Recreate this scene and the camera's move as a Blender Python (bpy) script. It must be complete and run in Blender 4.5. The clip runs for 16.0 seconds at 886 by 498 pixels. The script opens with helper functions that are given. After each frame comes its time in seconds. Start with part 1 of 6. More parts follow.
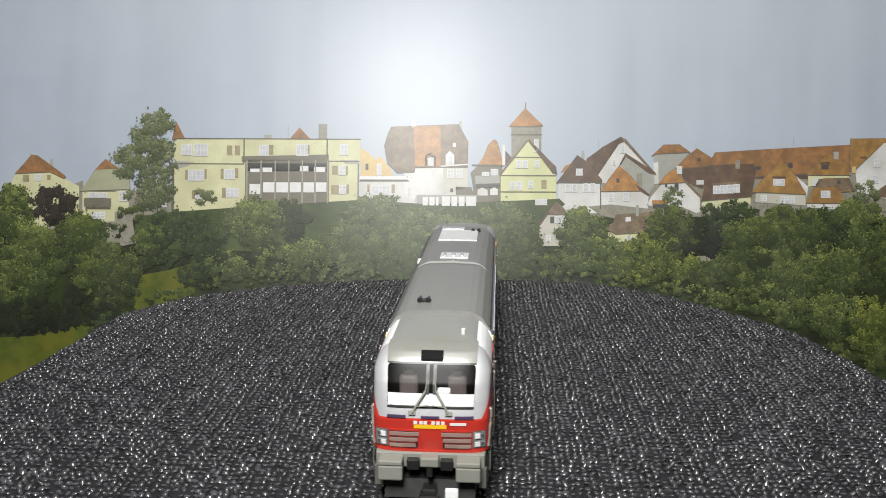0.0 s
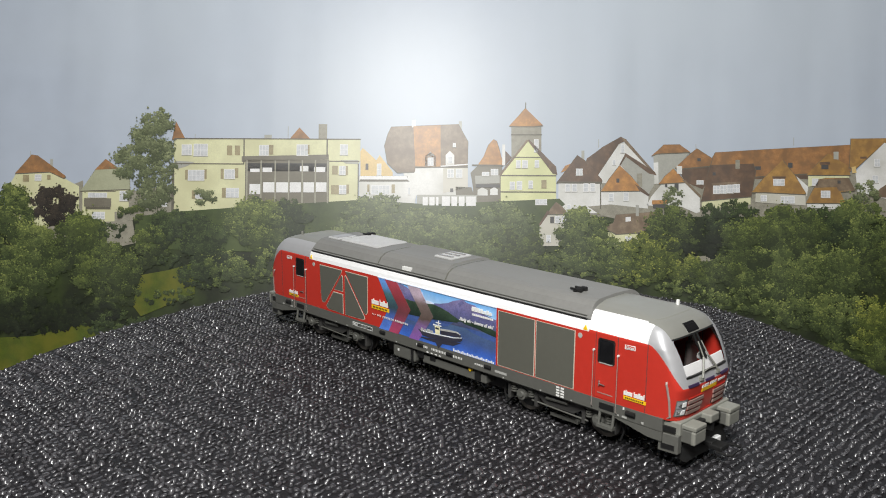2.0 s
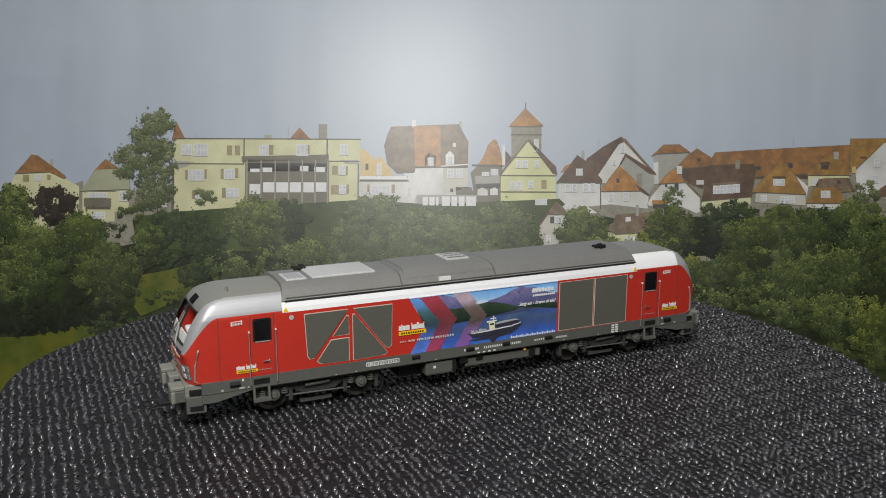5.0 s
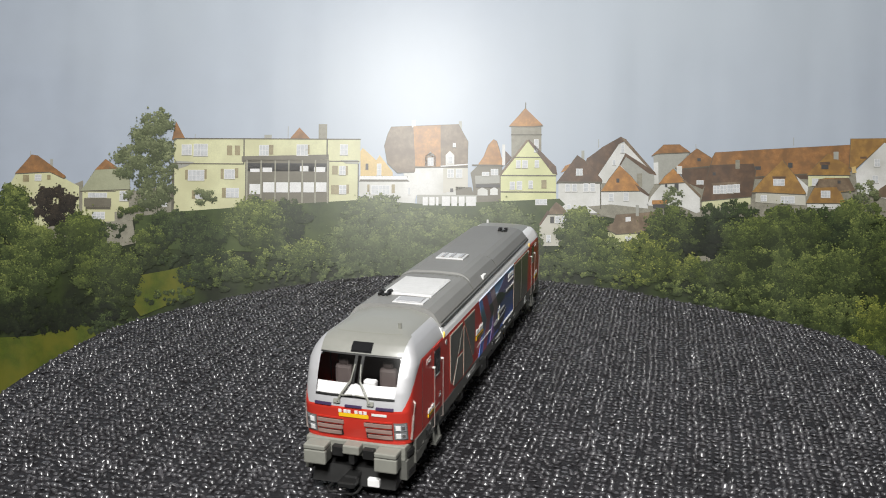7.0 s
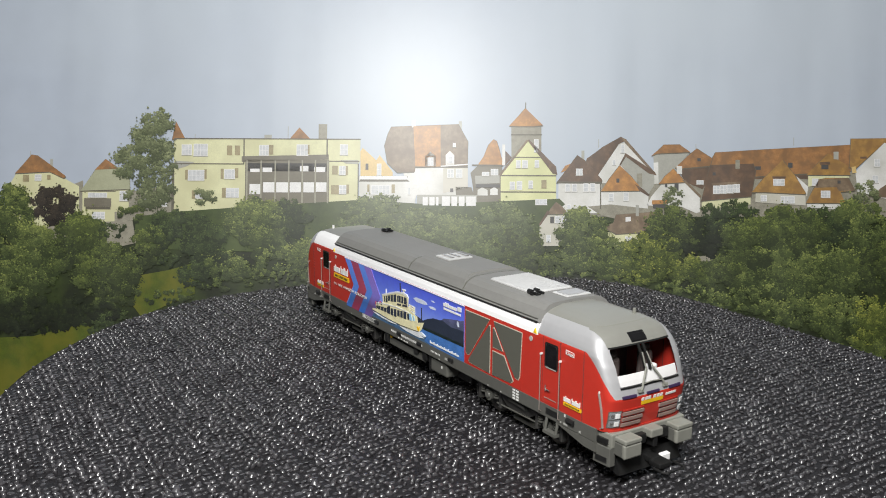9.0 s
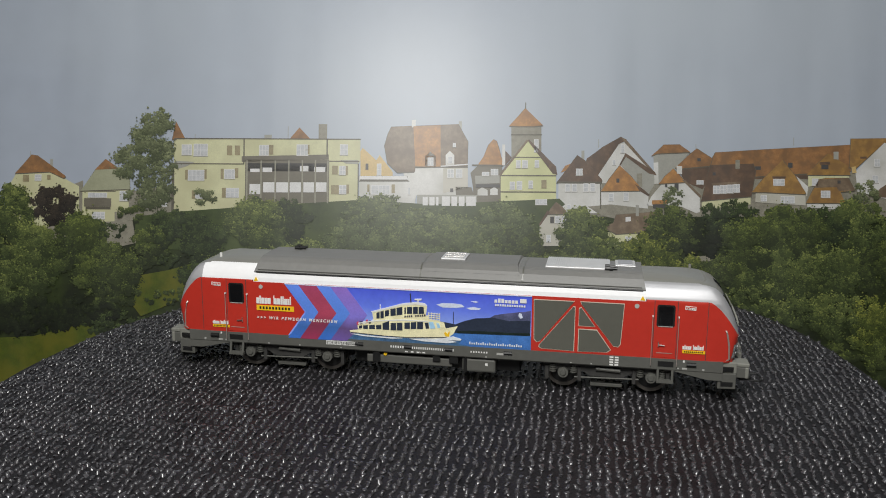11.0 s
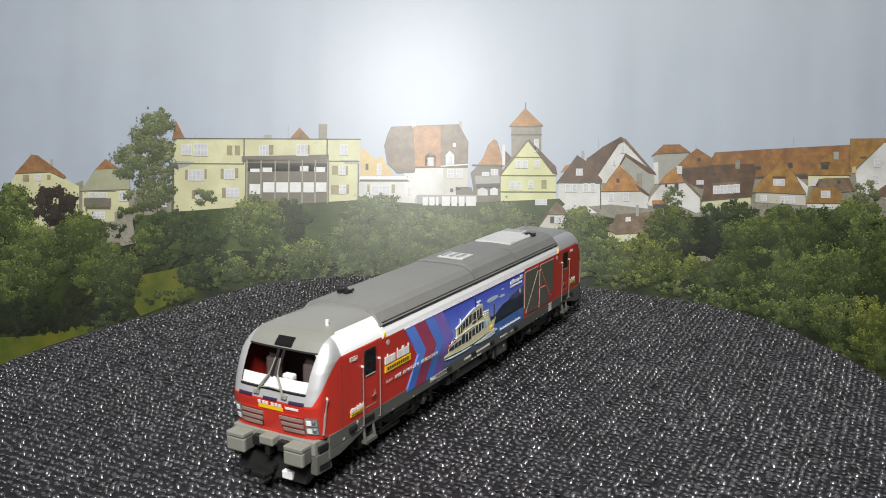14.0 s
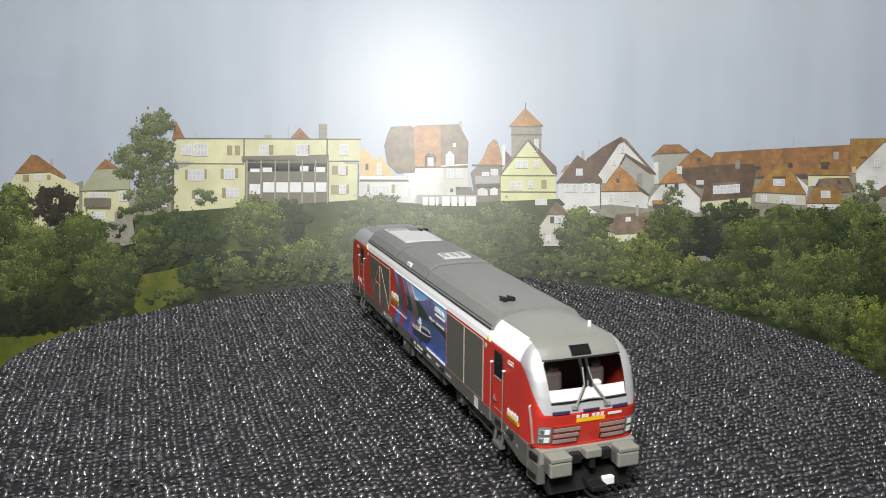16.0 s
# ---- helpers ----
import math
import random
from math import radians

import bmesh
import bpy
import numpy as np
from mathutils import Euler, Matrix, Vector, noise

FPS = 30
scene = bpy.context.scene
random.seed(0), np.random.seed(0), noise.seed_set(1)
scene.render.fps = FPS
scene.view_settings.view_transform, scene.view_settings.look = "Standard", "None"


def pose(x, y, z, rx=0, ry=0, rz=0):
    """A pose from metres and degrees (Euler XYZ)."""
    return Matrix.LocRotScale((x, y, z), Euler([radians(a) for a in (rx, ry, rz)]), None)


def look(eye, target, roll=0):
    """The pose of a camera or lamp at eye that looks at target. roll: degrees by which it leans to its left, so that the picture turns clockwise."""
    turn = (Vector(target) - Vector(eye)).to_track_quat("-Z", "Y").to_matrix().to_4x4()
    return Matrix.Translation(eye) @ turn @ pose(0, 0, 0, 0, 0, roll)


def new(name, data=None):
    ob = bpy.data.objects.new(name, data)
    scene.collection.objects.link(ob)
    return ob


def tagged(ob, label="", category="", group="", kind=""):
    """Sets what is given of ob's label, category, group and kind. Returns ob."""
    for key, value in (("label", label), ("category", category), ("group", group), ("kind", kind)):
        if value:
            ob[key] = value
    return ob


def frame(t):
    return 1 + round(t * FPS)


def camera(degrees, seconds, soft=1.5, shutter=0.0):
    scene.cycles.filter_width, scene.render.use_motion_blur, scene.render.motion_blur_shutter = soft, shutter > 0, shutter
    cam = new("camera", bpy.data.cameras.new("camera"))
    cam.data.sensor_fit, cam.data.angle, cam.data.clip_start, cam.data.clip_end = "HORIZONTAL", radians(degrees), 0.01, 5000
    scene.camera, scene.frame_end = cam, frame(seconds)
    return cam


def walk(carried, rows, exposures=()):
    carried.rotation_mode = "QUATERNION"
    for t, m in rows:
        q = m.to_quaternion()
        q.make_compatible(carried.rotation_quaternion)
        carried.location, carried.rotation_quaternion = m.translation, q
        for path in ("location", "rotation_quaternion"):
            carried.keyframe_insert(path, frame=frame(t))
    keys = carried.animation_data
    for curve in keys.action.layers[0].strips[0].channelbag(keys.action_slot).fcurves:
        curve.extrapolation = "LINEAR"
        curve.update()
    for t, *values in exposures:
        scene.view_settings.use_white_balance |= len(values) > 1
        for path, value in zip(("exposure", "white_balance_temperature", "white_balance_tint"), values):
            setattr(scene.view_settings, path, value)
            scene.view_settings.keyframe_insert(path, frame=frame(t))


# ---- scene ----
# A model locomotive on a slowly turning table in front of a printed town panorama.
EYE = (-0.00073, -0.32570, 0.11607)
AIM = (-0.00601, 0.16424, 0.01641)
cam = camera(55.10, 16.0, soft=1.0, shutter=0.2)
walk(cam, [(0.0, look(EYE, AIM, 0.230)), (16.0, look(EYE, AIM, 0.230))],
     exposures=[(0.0, 0.04), (1.0, 0.08), (1.5, 0.1), (2.5, -0.2), (3.5, -0.5), (4.2, -0.54), (5.3, -0.4), (6.3, 0.0), (7.0, 0.04), (9.2, 0.08),
                (10.2, -0.3), (11.3, -0.56), (12.5, -0.55), (13.5, -0.12), (14.2, 0.06), (15.0, 0.06), (16.0, 0.12)])

# Light: a tall lamp panel just behind and above the lens, and a dim unseen fill added overhead.
world = bpy.data.worlds.new("room_air")
scene.world = world
world.use_nodes = True
world.node_tree.nodes["Background"].inputs[0].default_value = (0.8, 0.85, 1.0, 1)
world.node_tree.nodes["Background"].inputs[1].default_value = 0.05


def area_lamp(name, eye, target, sx, sy, watts, colour):
    data = bpy.data.lights.new(name, "AREA")
    data.shape, data.size, data.size_y, data.energy, data.color = "RECTANGLE", sx, sy, watts, colour
    ob = new(name, data)
    ob.matrix_world = look(eye, target)
    return ob


area_lamp("video_lamp", (-0.05, -0.40, 0.400), (-0.01, 0.02, 0.05), 0.10, 0.19, 4.6, (1.0, 0.99, 0.955))
area_lamp("overhead_fill", (0.2, -0.5, 1.55), (0.0, 0.0, 0.0), 0.5, 0.5, 6.5, (0.97, 1.0, 1.0))

# ---- materials ----


def material(name, colour, rough=0.5, metal=0.0, vary=0.12, scale=60.0, bump=0.0, bump_scale=400.0, spec=0.5, island=0.0, coat=0.0):
    """A surface with two scales of tone variation, an optional relief and a gloss."""
    m = bpy.data.materials.new(name)
    m.use_nodes = True
    nt = m.node_tree
    b = nt.nodes["Principled BSDF"]
    b.inputs["Metallic"].default_value = metal
    b.inputs["Specular IOR Level"].default_value = spec
    b.inputs["Coat Weight"].default_value = coat
    b.inputs["Coat Roughness"].default_value = 0.15
    tc = nt.nodes.new("ShaderNodeTexCoord")
    big = nt.nodes.new("ShaderNodeTexNoise")
    fine = nt.nodes.new("ShaderNodeTexNoise")
    big.inputs["Scale"].default_value, fine.inputs["Scale"].default_value = scale, scale * 9
    big.inputs["Detail"].default_value = 4
    fine.inputs["Detail"].default_value = 3
    nt.links.new(tc.outputs["Object"], big.inputs["Vector"])
    nt.links.new(tc.outputs["Object"], fine.inputs["Vector"])
    add = nt.nodes.new("ShaderNodeMath")
    add.operation = "ADD"
    nt.links.new(big.outputs["Fac"], add.inputs[0])
    nt.links.new(fine.outputs["Fac"], add.inputs[1])
    last = add.outputs[0]
    if island:
        geo = nt.nodes.new("ShaderNodeNewGeometry")
        mul = nt.nodes.new("ShaderNodeMath")
        mul.operation = "MULTIPLY_ADD"
        mul.inputs[1].default_value, mul.inputs[2].default_value = island, -island / 2
        nt.links.new(geo.outputs["Random Per Island"], mul.inputs[0])
        more = nt.nodes.new("ShaderNodeMath")
        more.operation = "ADD"
        nt.links.new(last, more.inputs[0])
        nt.links.new(mul.outputs[0], more.inputs[1])
        last = more.outputs[0]
    span = nt.nodes.new("ShaderNodeMapRange")
    span.inputs["From Min"].default_value, span.inputs["From Max"].default_value = 0.55, 1.45
    span.inputs["To Min"].default_value, span.inputs["To Max"].default_value = 1 - vary, 1 + vary
    span.clamp = False
    nt.links.new(last, span.inputs["Value"])
    tone = nt.nodes.new("ShaderNodeVectorMath")
    tone.operation = "SCALE"
    tone.inputs[0].default_value = colour
    nt.links.new(span.outputs[0], tone.inputs["Scale"])
    nt.links.new(tone.outputs[0], b.inputs["Base Color"])
    gloss = nt.nodes.new("ShaderNodeMapRange")
    gloss.inputs["To Min"].default_value, gloss.inputs["To Max"].default_value = max(0.02, rough - 0.06), min(1, rough + 0.08)
    nt.links.new(fine.outputs["Fac"], gloss.inputs["Value"])
    nt.links.new(gloss.outputs[0], b.inputs["Roughness"])
    if bump:
        n = nt.nodes.new("ShaderNodeTexNoise")
        n.inputs["Scale"].default_value = bump_scale
        nt.links.new(tc.outputs["Object"], n.inputs["Vector"])
        bu = nt.nodes.new("ShaderNodeBump")
        bu.inputs["Strength"].default_value, bu.inputs["Distance"].default_value = bump, 0.0005
        nt.links.new(n.outputs["Fac"], bu.inputs["Height"])
        nt.links.new(bu.outputs[0], b.inputs["Normal"])
    return m


def paper(name, colour, vary=0.15, scale=120.0, island=0.0, second=None):
    """Ink on the satin paper of the panorama: the sheet hangs in faint upright waves."""
    m = material(name, colour, rough=0.56, vary=vary, scale=scale, island=island, spec=0.3)
    nt = m.node_tree
    b = nt.nodes["Principled BSDF"]
    b.inputs["Coat Weight"].default_value, b.inputs["Coat Roughness"].default_value = 1.0, 0.37
    b.inputs["Coat IOR"].default_value = 1.54
    if second:
        n = nt.nodes.new("ShaderNodeTexNoise")
        n.inputs["Scale"].default_value, n.inputs["Detail"].default_value = scale * 0.35, 5
        tc = nt.nodes["Texture Coordinate"]
        nt.links.new(tc.outputs["Object"], n.inputs["Vector"])
        ramp = nt.nodes.new("ShaderNodeMapRange")
        ramp.inputs["From Min"].default_value, ramp.inputs["From Max"].default_value = 0.4, 0.62
        nt.links.new(n.outputs["Fac"], ramp.inputs["Value"])
        mix = nt.nodes.new("ShaderNodeMix")
        mix.data_type = "RGBA"
        mix.inputs[7].default_value = (*second, 1)
        old = b.inputs["Base Color"].links[0].from_socket
        nt.links.new(ramp.outputs[0], mix.inputs[0])
        nt.links.new(old, mix.inputs[6])
        nt.links.new(mix.outputs[2], b.inputs["Base Color"])
    # upright waves of the hanging sheet
    geo = nt.nodes.new("ShaderNodeNewGeometry")
    sep = nt.nodes.new("ShaderNodeMapping")
    sep.inputs["Scale"].default_value = (15.0, 0.0, 2.6)
    nt.links.new(geo.outputs["Position"], sep.inputs["Vector"])
    wave = nt.nodes.new("ShaderNodeTexNoise")
    wave.inputs["Scale"].default_value, wave.inputs["Detail"].default_value = 1.0, 2.0
    nt.links.new(sep.outputs[0], wave.inputs["Vector"])
    bu = nt.nodes.new("ShaderNodeBump")
    bu.inputs["Strength"].default_value, bu.inputs["Distance"].default_value = 1.0, 0.008
    nt.links.new(wave.outputs["Fac"], bu.inputs["Height"])
    nt.links.new(bu.outputs[0], b.inputs["Normal"])
    return m


def glass_material(name, tint, gloss=0.07):
    """A thin tinted pane: light passes straight through, a little is mirrored."""
    m = bpy.data.materials.new(name)
    m.use_nodes = True
    nt = m.node_tree
    nt.nodes.remove(nt.nodes["Principled BSDF"])
    clear = nt.nodes.new("ShaderNodeBsdfTransparent")
    clear.inputs[0].default_value = (*tint, 1)
    shine = nt.nodes.new("ShaderNodeBsdfGlossy")
    shine.inputs["Roughness"].default_value = 0.3
    mix = nt.nodes.new("ShaderNodeMixShader")
    mix.inputs[0].default_value = gloss
    nt.links.new(clear.outputs[0], mix.inputs[1])
    nt.links.new(shine.outputs[0], mix.inputs[2])
    nt.links.new(mix.outputs[0], nt.nodes["Material Output"].inputs["Surface"])
    return m


M_SKY = paper("printed_sky", (0.45, 0.51, 0.61), 0.06, 6.0, second=(0.54, 0.60, 0.67))
M_CREAM = paper("printed_cream_wall", (0.69, 0.69, 0.43), 0.12, 130.0, second=(0.60, 0.59, 0.36))
M_YELLOW = paper("printed_yellow_wall", (0.72, 0.73, 0.40), 0.12, 130.0, second=(0.62, 0.64, 0.34))
M_WHITE = paper("printed_white_wall", (0.77, 0.77, 0.75), 0.12, 130.0, second=(0.60, 0.60, 0.56))
M_STONEW = paper("printed_weathered_wall", (0.52, 0.51, 0.43), 0.15, 130.0, second=(0.62, 0.60, 0.53))
M_OCHRE = paper("printed_ochre_wall", (0.676, 0.494, 0.208))
M_STONE = paper("printed_stone", (0.29, 0.275, 0.22), 0.35, 260.0)
M_GREYWALL = paper("printed_grey_wall", (0.390, 0.390, 0.351))
M_ROOF = paper("printed_orange_tiles", (0.36, 0.18, 0.07), 0.4, 420.0, second=(0.24, 0.13, 0.06))
M_ROOFB = paper("printed_brown_tiles", (0.16, 0.10, 0.065), 0.4, 420.0, second=(0.11, 0.075, 0.055))
M_ROOFO = paper("printed_bright_tiles", (0.50, 0.25, 0.08), 0.35, 420.0, second=(0.36, 0.18, 0.07))
M_ROOFG = paper("printed_weathered_tiles", (0.24, 0.18, 0.12), 0.4, 420.0, second=(0.17, 0.12, 0.08))
M_ROOFC = paper("printed_ochre_tiles", (0.40, 0.23, 0.07), 0.4, 420.0, second=(0.28, 0.16, 0.06))
M_SLATE = paper("printed_green_slate", (0.390, 0.403, 0.273), 0.15, 180.0)
M_TRIMSHADE = paper("printed_dark_trim_and_shade", (0.13, 0.12, 0.09), 0.35, 300.0)
M_TIMBER = paper("printed_timber", (0.18, 0.165, 0.125))
M_PANE = paper("printed_window", (0.800, 0.800, 0.800))
M_LIGHTS = paper("printed_window_glass", (0.60, 0.62, 0.64), 0.25, 300.0)
M_PANED = paper("printed_dark_window", (0.08, 0.08, 0.08))
M_SHUT = paper("printed_shutter", (0.34, 0.29, 0.17), 0.3, 300.0)
M_POST = paper("printed_grey_post", (0.33, 0.32, 0.25), 0.3, 300.0)
M_GRASS = paper("printed_grass", (0.075, 0.105, 0.008), 0.35, 200.0, second=(0.135, 0.14, 0.012))
M_BANK = paper("printed_shaded_bank", (0.045, 0.070, 0.018), 0.4, 200.0, second=(0.070, 0.10, 0.025))
M_UNDER = paper("printed_undergrowth", (0.010, 0.017, 0.004), 0.5, 150.0, second=(0.032, 0.050, 0.010))


def leaf_tones(name, dark, light):
    """Five inks from the shaded to the sunlit leaves of one kind of tree."""
    return [paper("printed_leaf_" + name, tuple(p * (q / p) ** (k / 4) for p, q in zip(dark, light)), 0.3, 220.0, 0.5) for k in range(5)]


LEAVES = {"mid": leaf_tones("green", (0.022, 0.034, 0.010), (0.16, 0.20, 0.045)), "light": leaf_tones("light", (0.028, 0.044, 0.012), (0.24, 0.28, 0.075)),
          "dark": leaf_tones("dark", (0.013, 0.023, 0.008), (0.085, 0.12, 0.034)), "deep": leaf_tones("shaded", (0.006, 0.011, 0.004), (0.026, 0.040, 0.011)),
          "yellow": leaf_tones("yellow", (0.034, 0.052, 0.010), (0.29, 0.31, 0.06)), "grey": leaf_tones("grey", (0.058, 0.075, 0.032), (0.25, 0.28, 0.14)),
          "purple": leaf_tones("purple", (0.018, 0.015, 0.012), (0.065, 0.05, 0.035)), "soft": leaf_tones("soft", (0.042, 0.062, 0.022), (0.19, 0.23, 0.08))}

M_RED = material("red_lacquer", (0.48, 0.032, 0.020), 0.36, vary=0.06, spec=0.5)


def banded(name, bands, vary=0.25, scale=150.0, rough=0.34):
    """Printed mural ink whose colour runs from band to band with the height (mm) on the body side."""
    m = material(name, (1, 1, 1), rough, vary=vary, scale=scale)
    nt = m.node_tree
    b = nt.nodes["Principled BSDF"]
    sep = nt.nodes.new("ShaderNodeSeparateXYZ")
    nt.links.new(nt.nodes["Texture Coordinate"].outputs["Object"], sep.inputs[0])
    wob = nt.nodes.new("ShaderNodeTexNoise")
    wob.inputs["Scale"].default_value, wob.inputs["Detail"].default_value = 160.0, 5
    nt.links.new(nt.nodes["Texture Coordinate"].outputs["Object"], wob.inputs["Vector"])
    shift = nt.nodes.new("ShaderNodeMath")
    shift.operation = "MULTIPLY_ADD"
    shift.inputs[1].default_value = 0.004
    nt.links.new(wob.outputs["Fac"], shift.inputs[0])
    nt.links.new(sep.outputs["Z"], shift.inputs[2])
    span = nt.nodes.new("ShaderNodeMapRange")
    span.inputs["From Min"].default_value, span.inputs["From Max"].default_value = 0.016, 0.039
    nt.links.new(shift.outputs[0], span.inputs["Value"])
    ramp = nt.nodes.new("ShaderNodeValToRGB")
    els = ramp.color_ramp.elements
    while len(els) < len(bands):
        els.new(0.5)
    for e, (z, c) in zip(els, bands):
        e.position = (z - 14.0) / 23.0
    for e, (z, c) in zip(els, bands):
        e.color = (*c, 1)
    nt.links.new(span.outputs[0], ramp.inputs[0])
    tone = b.inputs["Base Color"].links[0].from_node
    nt.links.new(ramp.outputs[0], tone.inputs[0])
    return m


M_WHITEP = material("white_lacquer", (0.82, 0.82, 0.83), 0.35, vary=0.04)
M_SILVER = material("silver_grey_lacquer", (0.44, 0.44, 0.455), 0.42, 0.35, vary=0.04)
M_MATTBLACK = material("matt_black", (0.008, 0.008, 0.009), 0.75, vary=0.1, spec=0.1)
# the roof grey again, lightened for the light that falls on the cab brow
M_CABROOFLIT = material("roof_grey_paint_lit", (0.205, 0.205, 0.186), 0.34, vary=0.06, spec=0.65)
M_PURPLE = material("dark_violet_bar", (0.035, 0.02, 0.06), 0.4, vary=0.1)
M_BOGIE = material("bogie_grey_plastic", (0.045, 0.044, 0.042), 0.45, vary=0.25)
M_ROOFP = material("roof_grey_paint", (0.18, 0.178, 0.17), 0.46, vary=0.10, bump=0.06, bump_scale=1500, spec=0.4)
M_PANEL = material("olive_grey_paint", (0.105, 0.105, 0.087), 0.3, vary=0.06, spec=0.8)
M_FRAME = material("frame_grey_plastic", (0.10, 0.10, 0.09), 0.5, vary=0.12, bump=0.08, bump_scale=1200)
M_BEAM = material("light_grey_plastic", (0.21, 0.21, 0.185), 0.48, vary=0.10)
M_BLACK = material("black_plastic", (0.012, 0.012, 0.012), 0.4, vary=0.2)
M_STEEL = material("blackened_wheel_steel", (0.12, 0.11, 0.10), 0.38, 0.7, vary=0.2)
M_CHROME = material("bright_metal", (0.62, 0.60, 0.58), 0.25, 0.9, vary=0.1)
M_RAIL = material("silver_handrail", (0.42, 0.36, 0.33), 0.35, 0.4, vary=0.1)
M_SLAT = material("pale_copper_slat", (0.40, 0.27, 0.24), 0.38, 0.3, vary=0.1)
M_OUTLINE = material("panel_edge", (0.56, 0.50, 0.41), 0.4, vary=0.1)
M_MARK = material("white_marking", (0.75, 0.75, 0.73), 0.45, vary=0.05)
M_GREYMARK = material("grey_marking", (0.40, 0.40, 0.38), 0.45, vary=0.05)
M_SIGN = material("yellow_sign", (0.85, 0.52, 0.015), 0.4, vary=0.05)
M_DASH = material("white_dashboard", (0.80, 0.80, 0.80), 0.5, vary=0.05)
M_SEAT = material("brown_seat", (0.11, 0.088, 0.084), 0.6)
M_DARKIN = material("dark_cab_inside", (0.062, 0.046, 0.043), 0.6)
M_LENS = material("headlight_lens", (0.30, 0.31, 0.33), 0.15, 0.3, vary=0.4, scale=500, coat=0.5)
M_DARKGLASS = material("black_side_glass", (0.006, 0.006, 0.007), 0.06, vary=0.1, spec=0.6)
M_GRILLE = material("roof_grille_metal", (0.66, 0.66, 0.66), 0.4, 0.3, vary=0.1)
M_SCREEN = glass_material("windscreen_glass", (0.85, 0.84, 0.84), 0.008)
M_BLUEL = material("mural_pale_sky", (0.366, 0.622, 0.850), 0.36, vary=0.25, scale=60)
M_LAKED = material("mural_dark_lake", (0.054, 0.100, 0.293), 0.36, vary=0.4, scale=90)
M_HILL = material("mural_far_hill", (0.137, 0.137, 0.293), 0.36, vary=0.4, scale=120)
M_NIGHTHILL = material("mural_dark_hill", (0.024, 0.033, 0.057), 0.36, vary=0.4, scale=120)
M_CLOUD = material("mural_cloud", (0.649, 0.708, 0.850), 0.36, vary=0.2, scale=150)
M_VIOLET = material("mural_red_chevron", (0.549, 0.064, 0.119), 0.36, vary=0.2, scale=90)
M_HULL = material("mural_cream_hull", (0.82, 0.77, 0.49), 0.36, vary=0.28, scale=330)
M_HULLD = material("mural_dark_hull", (0.035, 0.035, 0.053), 0.36, vary=0.3, scale=150)
M_FOAM = material("mural_foam", (0.708, 0.743, 0.779), 0.36, vary=0.4, scale=300)

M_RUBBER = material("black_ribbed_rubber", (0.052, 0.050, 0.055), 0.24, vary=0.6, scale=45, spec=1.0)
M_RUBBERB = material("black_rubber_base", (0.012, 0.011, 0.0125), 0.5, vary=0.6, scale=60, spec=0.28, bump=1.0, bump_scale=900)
M_DRUM = material("black_turntable_plastic", (0.02, 0.02, 0.02), 0.45)
M_TABLE = material("brown_table_wood", (0.20, 0.12, 0.07), 0.45, vary=0.25, scale=12)
M_WALL = material("room_wall_paint", (0.55, 0.54, 0.52), 0.8, vary=0.04, scale=3)
M_FLOOR = material("room_floor_wood", (0.22, 0.15, 0.10), 0.5, vary=0.2, scale=5)

# ---- building helpers ----
MM = 0.001


def part(name, bm, mat, parent=None, label="", smooth=False):
    """One mesh object from a bmesh in millimetres, under a thing or a part."""
    me = bpy.data.meshes.new(name)
    bmesh.ops.scale(bm, vec=(MM, MM, MM), verts=bm.verts)
    bm.normal_update()
    bm.to_mesh(me)
    bm.free()
    for one in (mat if isinstance(mat, (list, tuple)) else [mat]):
        me.materials.append(one)
    if smooth:
        me.shade_smooth()
        me.set_sharp_from_angle(angle=radians(40))
    ob = new(name, me)
    ob.parent = parent
    if label:
        ob["label"] = label
    return ob


def box(bm, x0, x1, y0, y1, z0, z1, bevel=0.0):
    vs = [bm.verts.new(v) for v in ((x0, y0, z0), (x1, y0, z0), (x1, y1, z0), (x0, y1, z0), (x0, y0, z1), (x1, y0, z1), (x1, y1, z1), (x0, y1, z1))]
    fs = [bm.faces.new([vs[i] for i in f]) for f in ((0, 3, 2, 1), (4, 5, 6, 7), (0, 1, 5, 4), (1, 2, 6, 5), (2, 3, 7, 6), (3, 0, 4, 7))]
    if bevel:
        es = list({e for f in fs for e in f.edges})
        bmesh.ops.bevel(bm, geom=es, offset=bevel, segments=2, affect="EDGES", profile=0.5)
    return bm


def boxes(*rows, bevel=0.0):
    bm = bmesh.new()
    for r in rows:
        box(bm, *r, bevel=bevel)
    return bm


def prism(bm, pts, y0, y1):
    """A polygon given as (x, z), thick from y0 to y1."""
    a = [bm.verts.new((x, y0, z)) for x, z in pts]
    b = [bm.verts.new((x, y1, z)) for x, z in pts]
    n = len(pts)
    fs = [bm.faces.new(a), bm.faces.new(b[::-1])] + [bm.faces.new((a[i], b[i], b[(i + 1) % n], a[(i + 1) % n])) for i in range(n)]
    bmesh.ops.recalc_face_normals(bm, faces=fs)
    return bm


